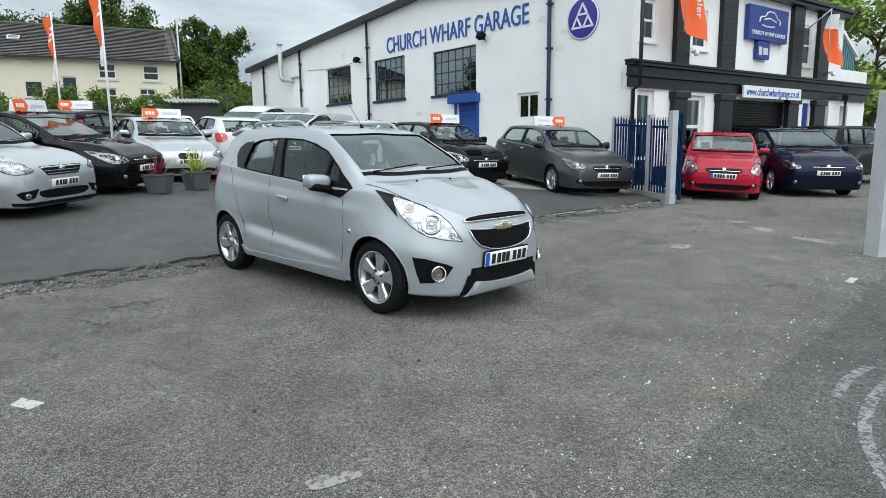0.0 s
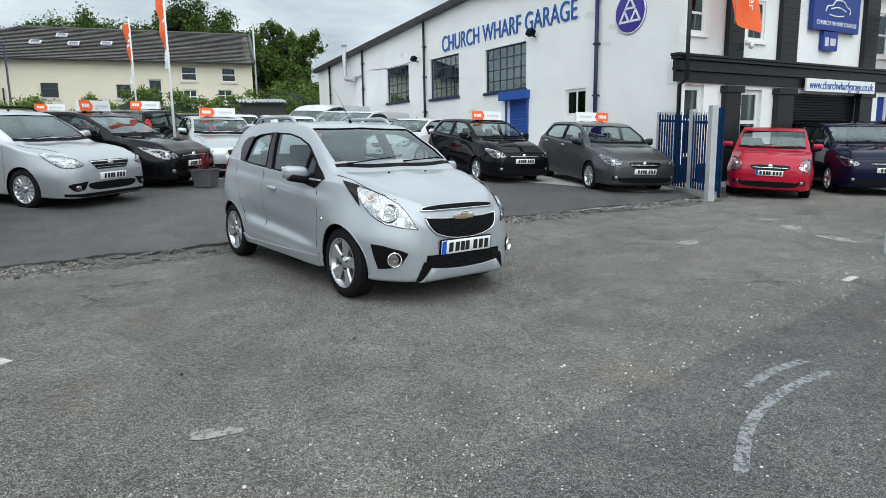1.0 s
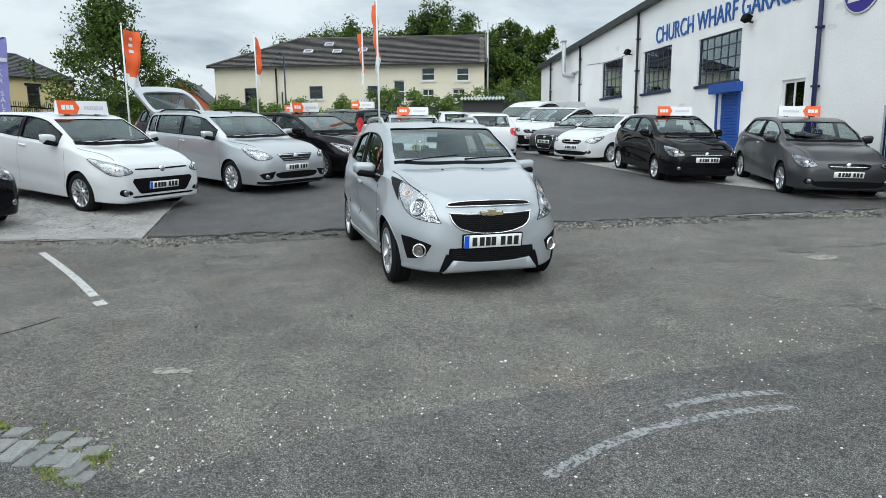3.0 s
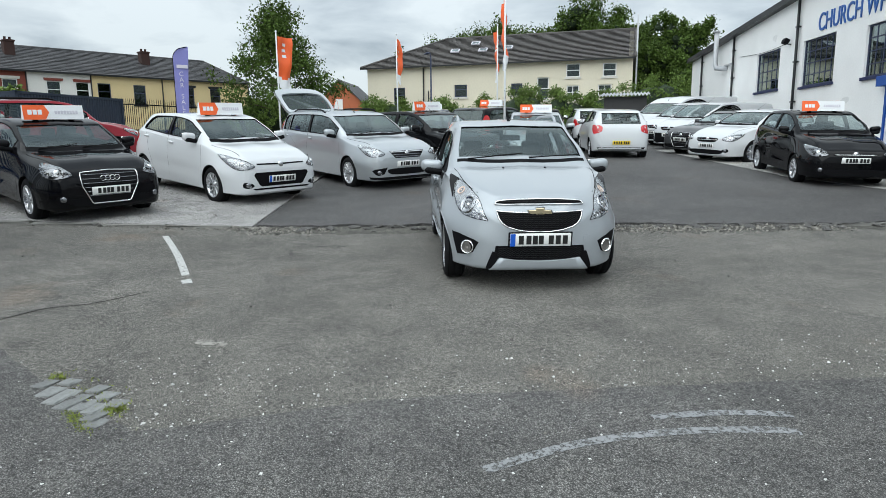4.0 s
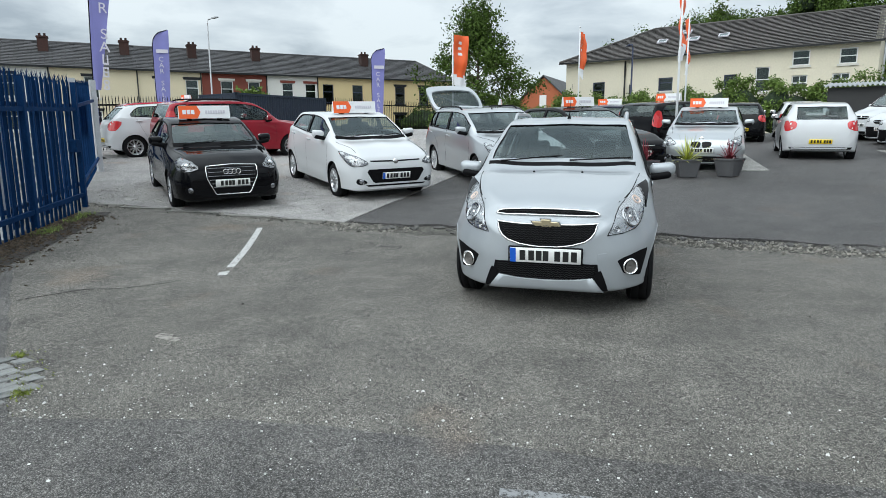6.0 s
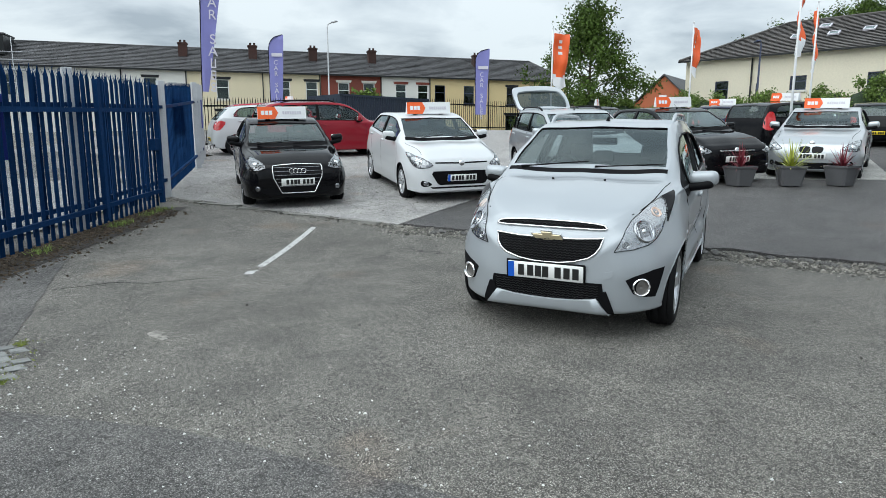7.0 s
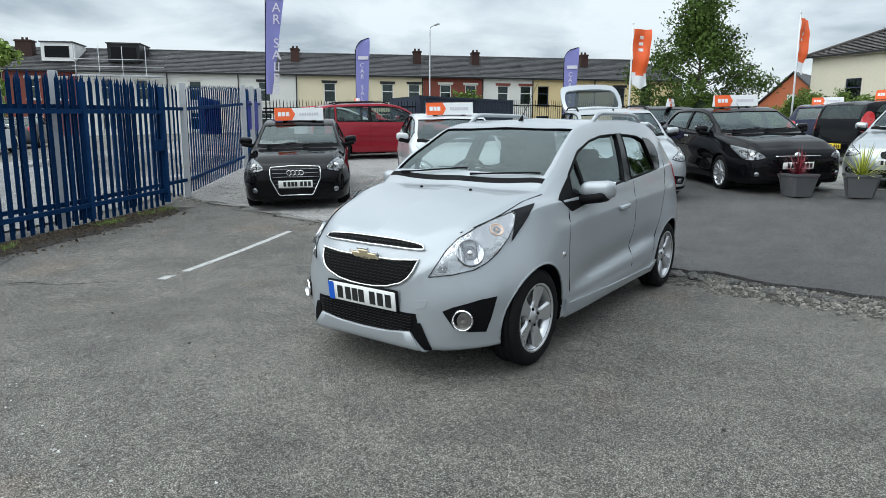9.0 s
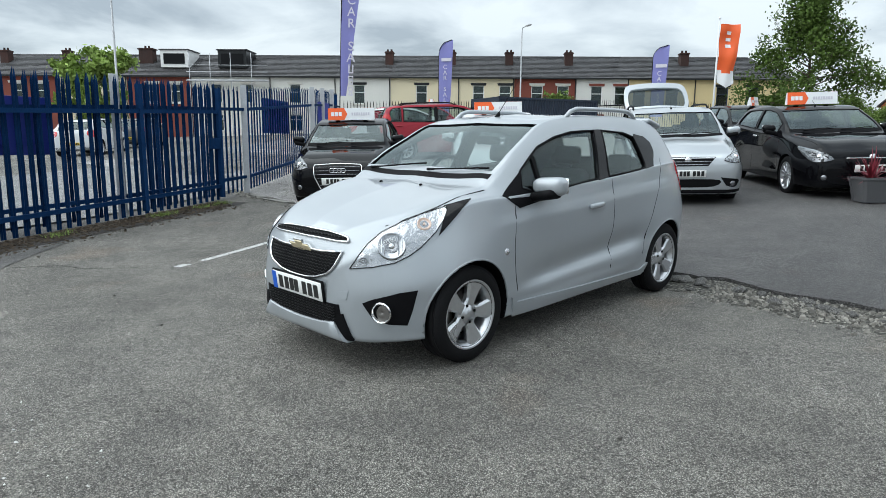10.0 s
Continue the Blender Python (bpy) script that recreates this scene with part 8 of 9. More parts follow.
# litter and weeds along the foot of the gate
strip("litter_bed", [(-6.85, 2.08), (-5.5, 1.72), (-4.2, 1.28), (-3.3, 0.98), (-2.4, 0.66), (-1.5, 0.3)], 0.62, "litterbed", "dark damp strip of dirt along the foot of the gate", 0.009)
spots = []
for _ in range(8000):
    t = rr.random()
    x, y = -6.7 + t * 4.3, 1.98 - t * 1.42
    q = abs(rr.gauss(0, 0.22))
    spots.append((x + 0.40 * q * 2 - 0.1, y + 0.9 * q - 0.12))
crumbs("leaf_litter", spots, "dry brown litter along the foot of the gate", "litter", (0.006, 0.02), 31)
vs, fs = [], []
for k in range(600):
    t = rr.choice((0.13, 0.33, 0.36, 0.75, 0.02)) + rr.gauss(0, 0.025)
    x, y = -6.6 + t * 4.0 + rr.gauss(0, 0.05), 2.06 - t * 1.32 + rr.gauss(0, 0.05)
    h, w, a = rr.uniform(0.02, 0.08), rr.uniform(0.003, 0.007), rr.uniform(0, 6.28)
    z, b = ground_z(x, y), len(vs)
    vs += [(x - w * math.cos(a), y - w * math.sin(a), z), (x + w * math.cos(a), y + w * math.sin(a), z), (x + rr.gauss(0, 0.04), y + rr.gauss(0, 0.04), z + h)]
    fs.append((b, b + 1, b + 2))
me = bpy.data.meshes.new("weeds")
me.from_pydata(vs, [], fs)
me.materials.append(M["leafpale"])
tagged(new("weeds", me), "weed tufts at the foot of the gate", "weeds", "", "stuff")

# ---- street beyond the fence ----
bm = bmesh.new()
prism(bm, [(x, y, 0.0) for x, y in ((-70, -8), (-20, -1.5), (6, -8.5), (6, -16.5), (-20, -9.0), (-70, -15))], (0, 0, 0.02))
for v in bm.verts:
    v.co.z += 0.45 if v.co.x < -10 else 0.10
structure("street", bm, "roadgrey", "grey asphalt street beyond the fence", "road")
bm = bmesh.new()
prev = None
for x, y in smooth_line([(-34.0, 2.2), (-25.0, 2.6), (-18.4, 1.6), (-12.2, 1.95), (-8.0, 1.55), (-4.9, 0.75), (-3.0, -0.35), (-1.4, -1.3)], 6):
    cur = []
    for d in (0.0, 0.8, 1.6, 2.6, 3.8, 5.2, 7.0):
        px, py = x - 0.40 * d, y - 0.92 * d
        cur.append(bm.verts.new((px, py, max(ground_z(px, py) + 0.03, 0.49 if px < -12 else -1))))
    if prev:
        for i in range(6):
            bm.faces.new((prev[i], prev[i + 1], cur[i + 1], cur[i]))
    prev = cur
bmesh.ops.recalc_face_normals(bm, faces=bm.faces)
structure("footway", bm, "roadgrey", "pale worn asphalt footway beside the street", "pavement")
bm = bmesh.new()
prism(bm, [(x, y, 0.0) for x, y in ((-70, -15.2), (-20, -9.2), (-20, -10.6), (-70, -18))], (0, 0, 0.12))
for v in bm.verts:
    v.co.z += 0.46
structure("pavement", bm, "concrete", "pale pavement across the street", "pavement")
for pts, z in ((((-70, -18.2), (-20, -10.8), (4, -17.5), (4, -24), (-20, -17.5), (-70, -26)), 0.46), (((-34, -0.9), (-21, 0.9), (-20.6, -0.6), (-34, -2.6)), 0.53)):
    bm = bmesh.new()
    prism(bm, [(x, y, 0.0) for x, y in pts], (0, 0, 0.10))
    for v in bm.verts:
        v.co.z += z if v.co.x < -10 else z - 0.36
    structure("verge", bm, "verge", "strip of rough grass beside the street", "grass")
bm = bmesh.new()
prism(bm, [(x, y, 0.0) for x, y in ((-20, -2.3), (6, -9.4), (6, -9.55), (-20, -2.45))], (0, 0, 0.006))
for v in bm.verts:
    v.co.z += 0.472 if v.co.x < -10 else 0.122
structure("kerb_line", bm, "plate_y", "worn yellow line along the street edge", "road marking")

# ---- terraced houses ----
TA, TD = Vector((-56.0, 9.2, 1.6)), Vector((0.0262, 0.99966, 0)).normalized()
EAVE, RIDGE = 7.10, 9.40


def house_window(parent, x, z, w, h, frame_m="upvc", lintel=None, sill=None, cols=1, split=0.62, deep=0.10, curtain=True):
    bm = bmesh.new()
    f = 0.07
    for a in ((0, w, 0, f), (0, w, h - f, h), (0, f, f, h - f), (w - f, w, f, h - f)):
        box(bm, a[0], a[1], deep - 0.03, deep + 0.03, a[2], a[3])
    bmesh.ops.remove_doubles(bm, verts=bm.verts, dist=0.0005)
    win = part("window", bm, frame_m, parent, at=pose(x, 0, z))
    bm = bmesh.new()
    box(bm, f, w - f, deep - 0.025, deep + 0.025, h * split - 0.03, h * split + 0.03)
    part("transom", bm, frame_m, win)
    for i in range(1, cols):
        bm = bmesh.new()
        box(bm, w * i / cols - 0.03, w * i / cols + 0.03, deep - 0.022, deep + 0.022, f, h - f)
        part("mullion", bm, frame_m, win)
    bm = bmesh.new()
    box(bm, f, w - f, deep, deep + 0.006, f, h - f)
    part("pane", bm, "pane", win)
    if curtain:
        bm = bmesh.new()
        box(bm, f, w - f, deep + 0.12, deep + 0.14, f, h - f)
        part("blind", bm, "curtain" if curtain is True else curtain, win)
    if lintel:
        bm = bmesh.new()
        prism(bm, [(-0.14, -0.05, h), (w + 0.14, -0.05, h), (w + 0.20, -0.05, h + 0.22), (-0.20, -0.05, h + 0.22)], (0, 0.12, 0))
        part("lintel", bm, lintel, win)
    if sill:
        bm = bmesh.new()
        box(bm, -0.1, w + 0.1, -0.08, 0.05, -0.14, 0.0)
        part("sill", bm, sill, win)
    return win


def terrace_house(s0, s1, wall, label, wins, lintel="lintel", sill="lintel", frame_m="upvc", chimney=None, dark_room=False, dormer=None, scaffold=False, hip=0.0, stack=1.0):
    w = s1 - s0
    origin = TA + TD * s0
    m = frame_of(origin, TD)
    hs = thing("terraced_house", m, label, "house", "terraced houses")
    z0 = 1.2 - TA.z
    ev, rg = EAVE - TA.z, RIDGE - TA.z
    dep = 8.0
    hw = 1.05
    holes = [(a - s0 - hw / 2, a - s0 + hw / 2, 3.12, 4.82) for a in wins if s0 + 0.6 < a < s1 - 0.6]
    ground_w = [(a - s0 - 0.6, a - s0 + 0.6, 0.55, 2.1) for a in wins[:1] if s0 + 0.7 < a < s1 - 0.7]
    part("front_wall", wall_mesh(w, z0, lambda x: ev, holes + ground_w, 0.3, 50), wall, hs)
    # one dark sheet behind the whole front imitates the unlit rooms
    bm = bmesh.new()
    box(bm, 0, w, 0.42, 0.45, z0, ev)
    part("unlit_room_board", bm, "darkroom", hs)
    for a, b, c, d in holes:
        house_window(hs, a, c, b - a, d - c, frame_m, lintel, sill, 1, 0.6, 0.10, not dark_room)
    for a, b, c, d in ground_w:
        house_window(hs, a, c, b - a, d - c, frame_m, lintel, sill, 2, 0.7, 0.10, False)
    # slate courses
    vs, fs = [], []
    n = 16
    rr_ = random.Random(int(s0 * 10) + 999)
    for k in range(n):
        t0, t1 = k / n, (k + 1) / n
        y0, y1 = -0.25 + (dep / 2 + 0.25) * t0, -0.25 + (dep / 2 + 0.25) * t1
        za, zb_ = ev + (rg - ev) * t0, ev + (rg - ev) * t1
        x = -0.3 * (k % 2)
        while x < w:
            xa, xb = max(0, x), min(w - hip * t0, x + 0.58)
            if xb > xa + 0.01:
                b = len(vs)
                j = rr_.uniform(0, 0.02)
                vs += [(xa, y0 - 0.03, za + 0.05 + j), (xb, y0 - 0.03, za + 0.05 + j), (xb, y1, zb_ + 0.02), (xa, y1, zb_ + 0.02), (xa, y0 - 0.03, za + 0.02 + j), (xb, y0 - 0.03, za + 0.02 + j)]
                fs += [(b, b + 1, b + 2, b + 3), (b + 4, b + 5, b + 1, b)]
            x += 0.6
    b = len(vs)
    vs += [(0, dep / 2, rg), (w - hip, dep / 2, rg), (w, dep, ev), (0, dep, ev), (w, -0.25, ev)]
    fs += [(b, b + 1, b + 2, b + 3), (b + 1, b + 4, b + 2)]
    me = bpy.data.meshes.new("roof")
    me.from_pydata(vs, [], fs)
    me.materials.append(M["slate"])
    part("roof", me, None, hs, "grey slate roof")
    bm = bmesh.new()
    tube(bm, [(0, dep / 2, rg + 0.02), (w - hip, dep / 2, rg + 0.02)], 0.12, 6)
    if hip:
        tube(bm, [(w - hip, dep / 2, rg + 0.02), (w, -0.25, ev + 0.05)], 0.10, 6)
    part("ridge", bm, "slate", hs)
    bm = bmesh.new()
    box(bm, -0.02, w, -0.36, -0.22, ev - 0.10, ev + 0.03)
    part("gutter", bm, "blackpaint", hs)
    bm = bmesh.new()
    tube(bm, [(w - 0.08, -0.08, z0), (w - 0.08, -0.08, ev - 0.05)], 0.05, 6)
    part("downpipe", bm, "blackpaint", hs)
    if chimney is not None:
        bm = bmesh.new()
        x = chimney - s0
        box(bm, x - 0.37 * stack, x + 0.37 * stack, dep / 2 - 1.85, dep / 2 - 1.05, rg - 1.6, rg + 0.28 * stack)
        box(bm, x - 0.43 * stack, x + 0.43 * stack, dep / 2 - 1.91, dep / 2 - 0.99, rg + 0.28 * stack - 0.14, rg + 0.28 * stack - 0.04)
        ch = part("chimney", bm, "brick", hs, "brick chimney stack")
        for k in (-0.22, 0.22):
            bm = bmesh.new()
            lathe(bm, [(0.11, 0.0), (0.09, 0.20), (0.11, 0.23), (0.07, 0.23)], 10, "Z")
            part("chimney_pot", bm, "brick", ch, at=pose(x + k * 0.8, dep / 2 - 1.45, rg + 0.28 * stack))
    if dormer:
        x, dw, mt = dormer
        x -= s0
        bm = bmesh.new()
        box(bm, x - dw / 2, x + dw / 2, 0.9, 3.6, ev + 0.9, rg + 0.15)
        dm = part("dormer", bm, mt, hs, "flat-roofed roof dormer")
        bm = bmesh.new()
        box(bm, x - dw / 2 + 0.3, x + dw / 2 - 0.3, 0.86, 0.9, ev + 1.2, rg - 0.15)
        part("dormer_window", bm, "gloss_black", dm)
        bm = bmesh.new()
        box(bm, x - dw / 2 - 0.1, x + dw / 2 + 0.1, 0.8, 3.6, rg + 0.15, rg + 0.25)
        part("dormer_roof", bm, "roofsheet", dm)
    if scaffold:
        bm = bmesh.new()
        for x in np.arange(0.3, w, 1.9):
            tube(bm, [(x, -1.0, z0), (x, -1.0, ev + 2.0)], 0.03, 5)
        for z in (ev - 0.4, ev + 0.3, ev + 0.9):
            tube(bm, [(0, -1.0, z), (w, -1.0, z)], 0.03, 5)
        box(bm, 0, w, -1.1, -0.4, ev - 0.5, ev - 0.44)
        part("scaffold", bm, "galv", hs, "steel scaffold along the eaves")
    return hs


terrace = [(-52.0, -46.0, "tcream", "cream terraced house with slate roof", [-50.0, -47.5], -46.4, None, False),
           (-46.0, -40.0, "redbrick", "red brick terraced house with slate roof", [-44.0, -41.5], -40.3, None, False),
           (-40.0, -33.4, "tcream", "cream terraced house with slate roof and roof light", [-38.0, -35.2], None, None, False),
           (-33.4, -27.3, "redbrick", "brown brick terraced house with white roof dormer", [-31.0, -28.8], -32.5, (-29.2, 2.6, "upvc"), False),
           (-27.3, -19.84, "twhite", "white terraced house under scaffold with black dormer", [-25.0, -22.0], None, (-23.7, 2.7, "blackpaint"), True),
           (-19.84, -13.8, "twhite", "white painted terraced house with slate roof", [-17.6], None, None, False),
           (-13.8, -8.75, "twhite", "plain white terraced house with dark lintel", [-11.65], -9.12, None, False),
           (-8.75, -2.42, "tcream", "cream terraced house with dark window lintels", [-5.9], -3.2, None, False),
           (-2.42, 2.58, "tcream", "pale cream terraced house with two windows", [-0.68, 1.75], 2.2, None, False),
           (2.58, 8.2, "redbrick", "red brick terraced house with pale lintels", [4.65, 7.0], 7.78, None, False),
           (8.2, 12.95, "twhite", "white terraced house with red window lintels", [10.05, 12.2], None, None, False),
           (12.95, 18.95, "tyellow", "yellow painted terraced house with dark windows", [13.9, 16.85], 18.5, None, False),
           (18.95, 27.6, "tyellow", "pale yellow terraced house with hipped end roof", [21.35, 24.0], None, None, False)]
for s0, s1, wall, lab, wins, chm, dor, sc in terrace:
    dark = wall in ("tyellow",)
    li = "blackpaint" if wall == "tyellow" and s0 > 18 else None if wall == "tyellow" else "blackpaint" if wall == "tcream" or s0 == -13.8 else "redbrick" if wall == "twhite" and s0 > 8 else "lintel"
    terrace_house(s0, s1, wall, lab, wins, li, "blackpaint" if dark else "lintel", "steelwin" if dark else "upvc", chm, dark, dor, sc, 2.6 if s1 > 27 else 0.0, 1.8 if chm == -32.5 else 1.0)

# ---- long cream house with the big tiled roof ----
HA, HB = Vector((-36.0, 35.6, 1.5)), Vector((-17.74, 44.39, 1.5))
HM = frame_of(HA, HB - HA)
HL = (HB - HA).length
cream_house = thing("cream_house", HM, "long two-storey cream rendered house with dark hipped roof", "house")
he, hr = 7.05 - 1.5, 9.6 - 1.5
hwins = [(2.2, 3.15, 2.45, 3.95, 1), (7.15, 8.15, 3.10, 4.02, 1), (11.55, 12.4, 3.10, 3.98, 1), (13.5, 14.35, 2.75, 4.35, 1), (15.6, 16.6, 4.30, 5.25, 1), (18.2, 19.15, 4.25, 5.20, 1), (15.65, 16.55, 2.75, 3.70, 2), (17.9, 18.85, 2.95, 3.70, 2)]
part("front_wall", wall_mesh(HL, -0.6, lambda x: he, [h[:4] for h in hwins], 0.3, 50), "cream", cream_house)
# dark sheet behind the front, its colour standing for unlit rooms
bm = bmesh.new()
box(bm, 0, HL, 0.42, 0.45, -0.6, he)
part("unlit_room_board", bm, "darkroom", cream_house)
bm = bmesh.new()
prism(bm, [(HL - 0.3, 0.3, -0.6), (HL - 0.3, 9.0, -0.6), (HL - 0.3, 9.0, he), (HL - 0.3, 4.6, hr - 0.1), (HL - 0.3, 0.3, he)], (0.3, 0, 0))
prism(bm, [(0.0, 0.3, -0.6), (0.0, 9.0, -0.6), (0.0, 9.0, he), (0.0, 0.3, he)], (0.3, 0, 0))
part("gable_wall", bm, "cream", cream_house)
for k, (a, b, c, d, cols) in enumerate(hwins):
    house_window(cream_house, a, c, b - a, d - c, "upvc" if k > 2 else "steelwin", None, "lintel", cols, 0.62 if k < 3 else 0.5, 0.12, k > 2)
vs, fs = [], []
n = 22
for k in range(n):
    t0, t1 = k / n, (k + 1) / n
    hip0, hip1 = 5.6 * t0, 5.6 * t1
    y0, y1 = -0.4 + 5.0 * t0, -0.4 + 5.0 * t1
    za, zb_ = he - 0.1 + (hr - he + 0.1) * t0, he - 0.1 + (hr - he + 0.1) * t1
    x = hip0 - 0.35
    while x < HL + 0.2:
        xa, xb = max(x, hip0 - 0.35), min(x + 0.345, HL + 0.2)
        b = len(vs)
        vs += [(xa, y0 - 0.03, za + 0.052), ((xa + xb) / 2, y0 - 0.03, za + 0.060), (xb, y0 - 0.03, za + 0.052), (max(xb, hip1 - 0.35), y1, zb_ + 0.01), (max((xa + xb) / 2, hip1 - 0.35), y1, zb_ + 0.016), (max(xa, hip1 - 0.35), y1, zb_ + 0.01)]
        fs += [(b, b + 1, b + 4, b + 5), (b + 1, b + 2, b + 3, b + 4)]
        x += 0.36
b = len(vs)
vs += [(-0.4, -0.4, he - 0.05), (5.3, 4.6, hr + 0.02), (-0.4, 9.4, he - 0.05), (HL + 0.2, 9.4, he - 0.05), (HL + 0.2, 4.6, hr + 0.02)]
fs += [(b, b + 1, b + 2), (b + 1, b + 4, b + 3, b + 2)]
me = bpy.data.meshes.new("roof")
me.from_pydata(vs, [], fs)
me.materials.append(M["tile"])
part("roof", me, None, cream_house, "dark tiled hipped roof")
for p, q in (((5.3, 4.6, hr + 0.05), (HL + 0.2, 4.6, hr + 0.05)), ((5.3, 4.6, hr + 0.05), (-0.4, -0.4, he)), ((HL + 0.18, 4.6, hr + 0.05), (HL + 0.18, -0.4, he))):
    bm = bmesh.new()
    tube(bm, [p, q], 0.09, 6)
    part("ridge_tiles", bm, "tile", cream_house)
bm = bmesh.new()
box(bm, -0.4, HL + 0.2, -0.52, -0.40, he - 0.16, he - 0.04)
part("gutter", bm, "blackpaint", cream_house)
RP = math.degrees(math.atan2(hr - he, 5.0))
for x, t in ((6.75, 0.45), (8.1, 0.72), (9.0, 0.44), (10.95, 0.48)):
    bm = bmesh.new()
    for xa, xb, ya, yb in ((-0.34, 0.34, -0.30, -0.23), (-0.34, 0.34, 0.23, 0.30), (-0.34, -0.27, -0.23, 0.23), (0.27, 0.34, -0.23, 0.23)):
        box(bm, xa, xb, ya, yb, 0.0, 0.10)
    rw = part("roof_window", bm, "signgrey", cream_house, "small roof light with a pale frame", at=pose(x, -0.4 + 5 * t, he + (hr - he) * t + 0.05, RP, 0, 0))
    bm = bmesh.new()
    box(bm, -0.27, 0.27, -0.23, 0.23, 0.03, 0.07)
    part("pane", bm, "skypane", rw)
for x, r in ((4.7, 0.06), (5.1, 0.05)):
    bm = bmesh.new()
    tube(bm, [(x, -0.1, -0.5), (x, -0.1, he - 0.2 if r > 0.055 else he - 1.9)], r, 6)
    part("downpipe", bm, "blackpaint", cream_house)
bm = bmesh.new()
tube(bm, [(HL + 0.25, 0.2, 1.0), (HL + 0.25, 0.2, hr + 0.3)], 0.06, 6)
part("corner_pipe", bm, "galv", cream_house)

# orange brick house with a gable in the distance
BH = frame_of(Vector((-58.5, 47.0, 1.5)), Vector((0.80, 0.60, 0)))
bh = thing("brick_house", BH, "distant orange brick house with slate roof", "house")
bm = bmesh.new()
prism(bm, [(0, 0, -1), (6.5, 0, -1), (6.5, 0, 3.6), (3.25, 0, 6.6), (0, 0, 3.6)], (0, 10, 0))
part("wall", bm, "orangebrick", bh)
bm = bmesh.new()
for a, b in (((-0.3, 3.4), (3.25, 6.7)), ((3.25, 6.7), (6.8, 3.4))):
    prism(bm, [(a[0], -0.3, a[1]), (b[0], -0.3, b[1]), (b[0], -0.3, b[1] + 0.15), (a[0], -0.3, a[1] + 0.15)], (0, 10.6, 0))
part("roof", bm, "slate", bh)
bm = bmesh.new()
box(bm, 2.8, 3.6, -0.05, 0.05, 3.0, 4.6)
part("window", bm, "upvc", bh)
bh2 = thing("brick_house_wing", frame_of(Vector((-52.0, 50.0, 1.5)), Vector((0.80, 0.60, 0))), "distant brick house wing with slate roof", "house")
bm = bmesh.new()
box(bm, 0, 9.0, 0, 6, -1, 3.4)
part("wall", bm, "orangebrick", bh2)
bm = bmesh.new()
prism(bm, [(-0.2, -0.4, 3.3), (-0.2, 3, 5.8), (-0.2, 6.4, 3.3)], (9.4, 0, 0))
part("roof", bm, "slate", bh2)

# shed roof between the hedge and the garage
bm = bmesh.new()
m = pose(-12.8, 31.0, ground_z(-12.8, 31), 0, 0, 25)
shed = thing("shed", m, "low dark shed with corrugated roof behind the vans", "shed")
box(bm, 0, 2.1, 0, 3, 0, 2.0)
part("wall", bm, "darkroom", shed)
bm = bmesh.new()
prev = None
for k in range(56):
    x = -0.2 + k * 0.045
    z = 0.05 * math.sin(k * math.pi / 2)
    cur = [bm.verts.new((x, y, zz + z)) for y, zz in ((-0.3, 2.05), (3.2, 2.4))]
    if prev:
        bm.faces.new((prev[0], cur[0], cur[1], prev[1]))
    prev = cur
part("roof", bm, "galv", shed, "corrugated grey roof", smooth=60)

# shipping container on the gravel
cA, cB = Vector((-24.7, 8.0, 0)), Vector((-27.2, 12.9, 0))
cm_ = frame_of(Vector((cA.x, cA.y, ground_z(cA.x, cA.y))), cB - cA)
cont = thing("steel_container", cm_, "low dark navy steel storage container beyond the parked cars", "container")
cl_, cd, chh = (cB - cA).length, 2.4, 1.95
bm = bmesh.new()
n = 40
for side_y, o in ((0.0, -1), (cd, 1)):
    prev = None
    for k in range(n * 4 + 1):
        ph = k % 4
        x = cl_ * k / (n * 4)
        y = side_y + o * (0.035 if ph in (1, 2) else 0.0)
        cur = (bm.verts.new((x, y, 0.1)), bm.verts.new((x, y, chh - 0.06)))
        if prev:
            bm.faces.new((prev[0], cur[0], cur[1], prev[1]))
        prev = cur
box(bm, 0, cl_, 0.03, cd - 0.03, chh - 0.08, chh)
box(bm, 0, 0.03, 0.02, cd - 0.02, 0.1, chh - 0.05)
box(bm, cl_ - 0.03, cl_, 0.02, cd - 0.02, 0.1, chh - 0.05)
part("shell", bm, "green_steel", cont)
for x in (0.0, cl_ - 0.12):
    for y in (-0.06, cd - 0.06):
        bm = bmesh.new()
        box(bm, x, x + 0.12, y, y + 0.12, 0, chh + 0.02)
        part("corner_post", bm, "green_steel", cont)
bm = bmesh.new()
box(bm, 0, cl_, -0.06, 0.0, chh - 0.08, chh + 0.01)
box(bm, 0, cl_, -0.06, 0.0, 0.03, 0.13)
part("side_rail", bm, "green_steel", cont)

# ---- flags, banners, lamp posts ----


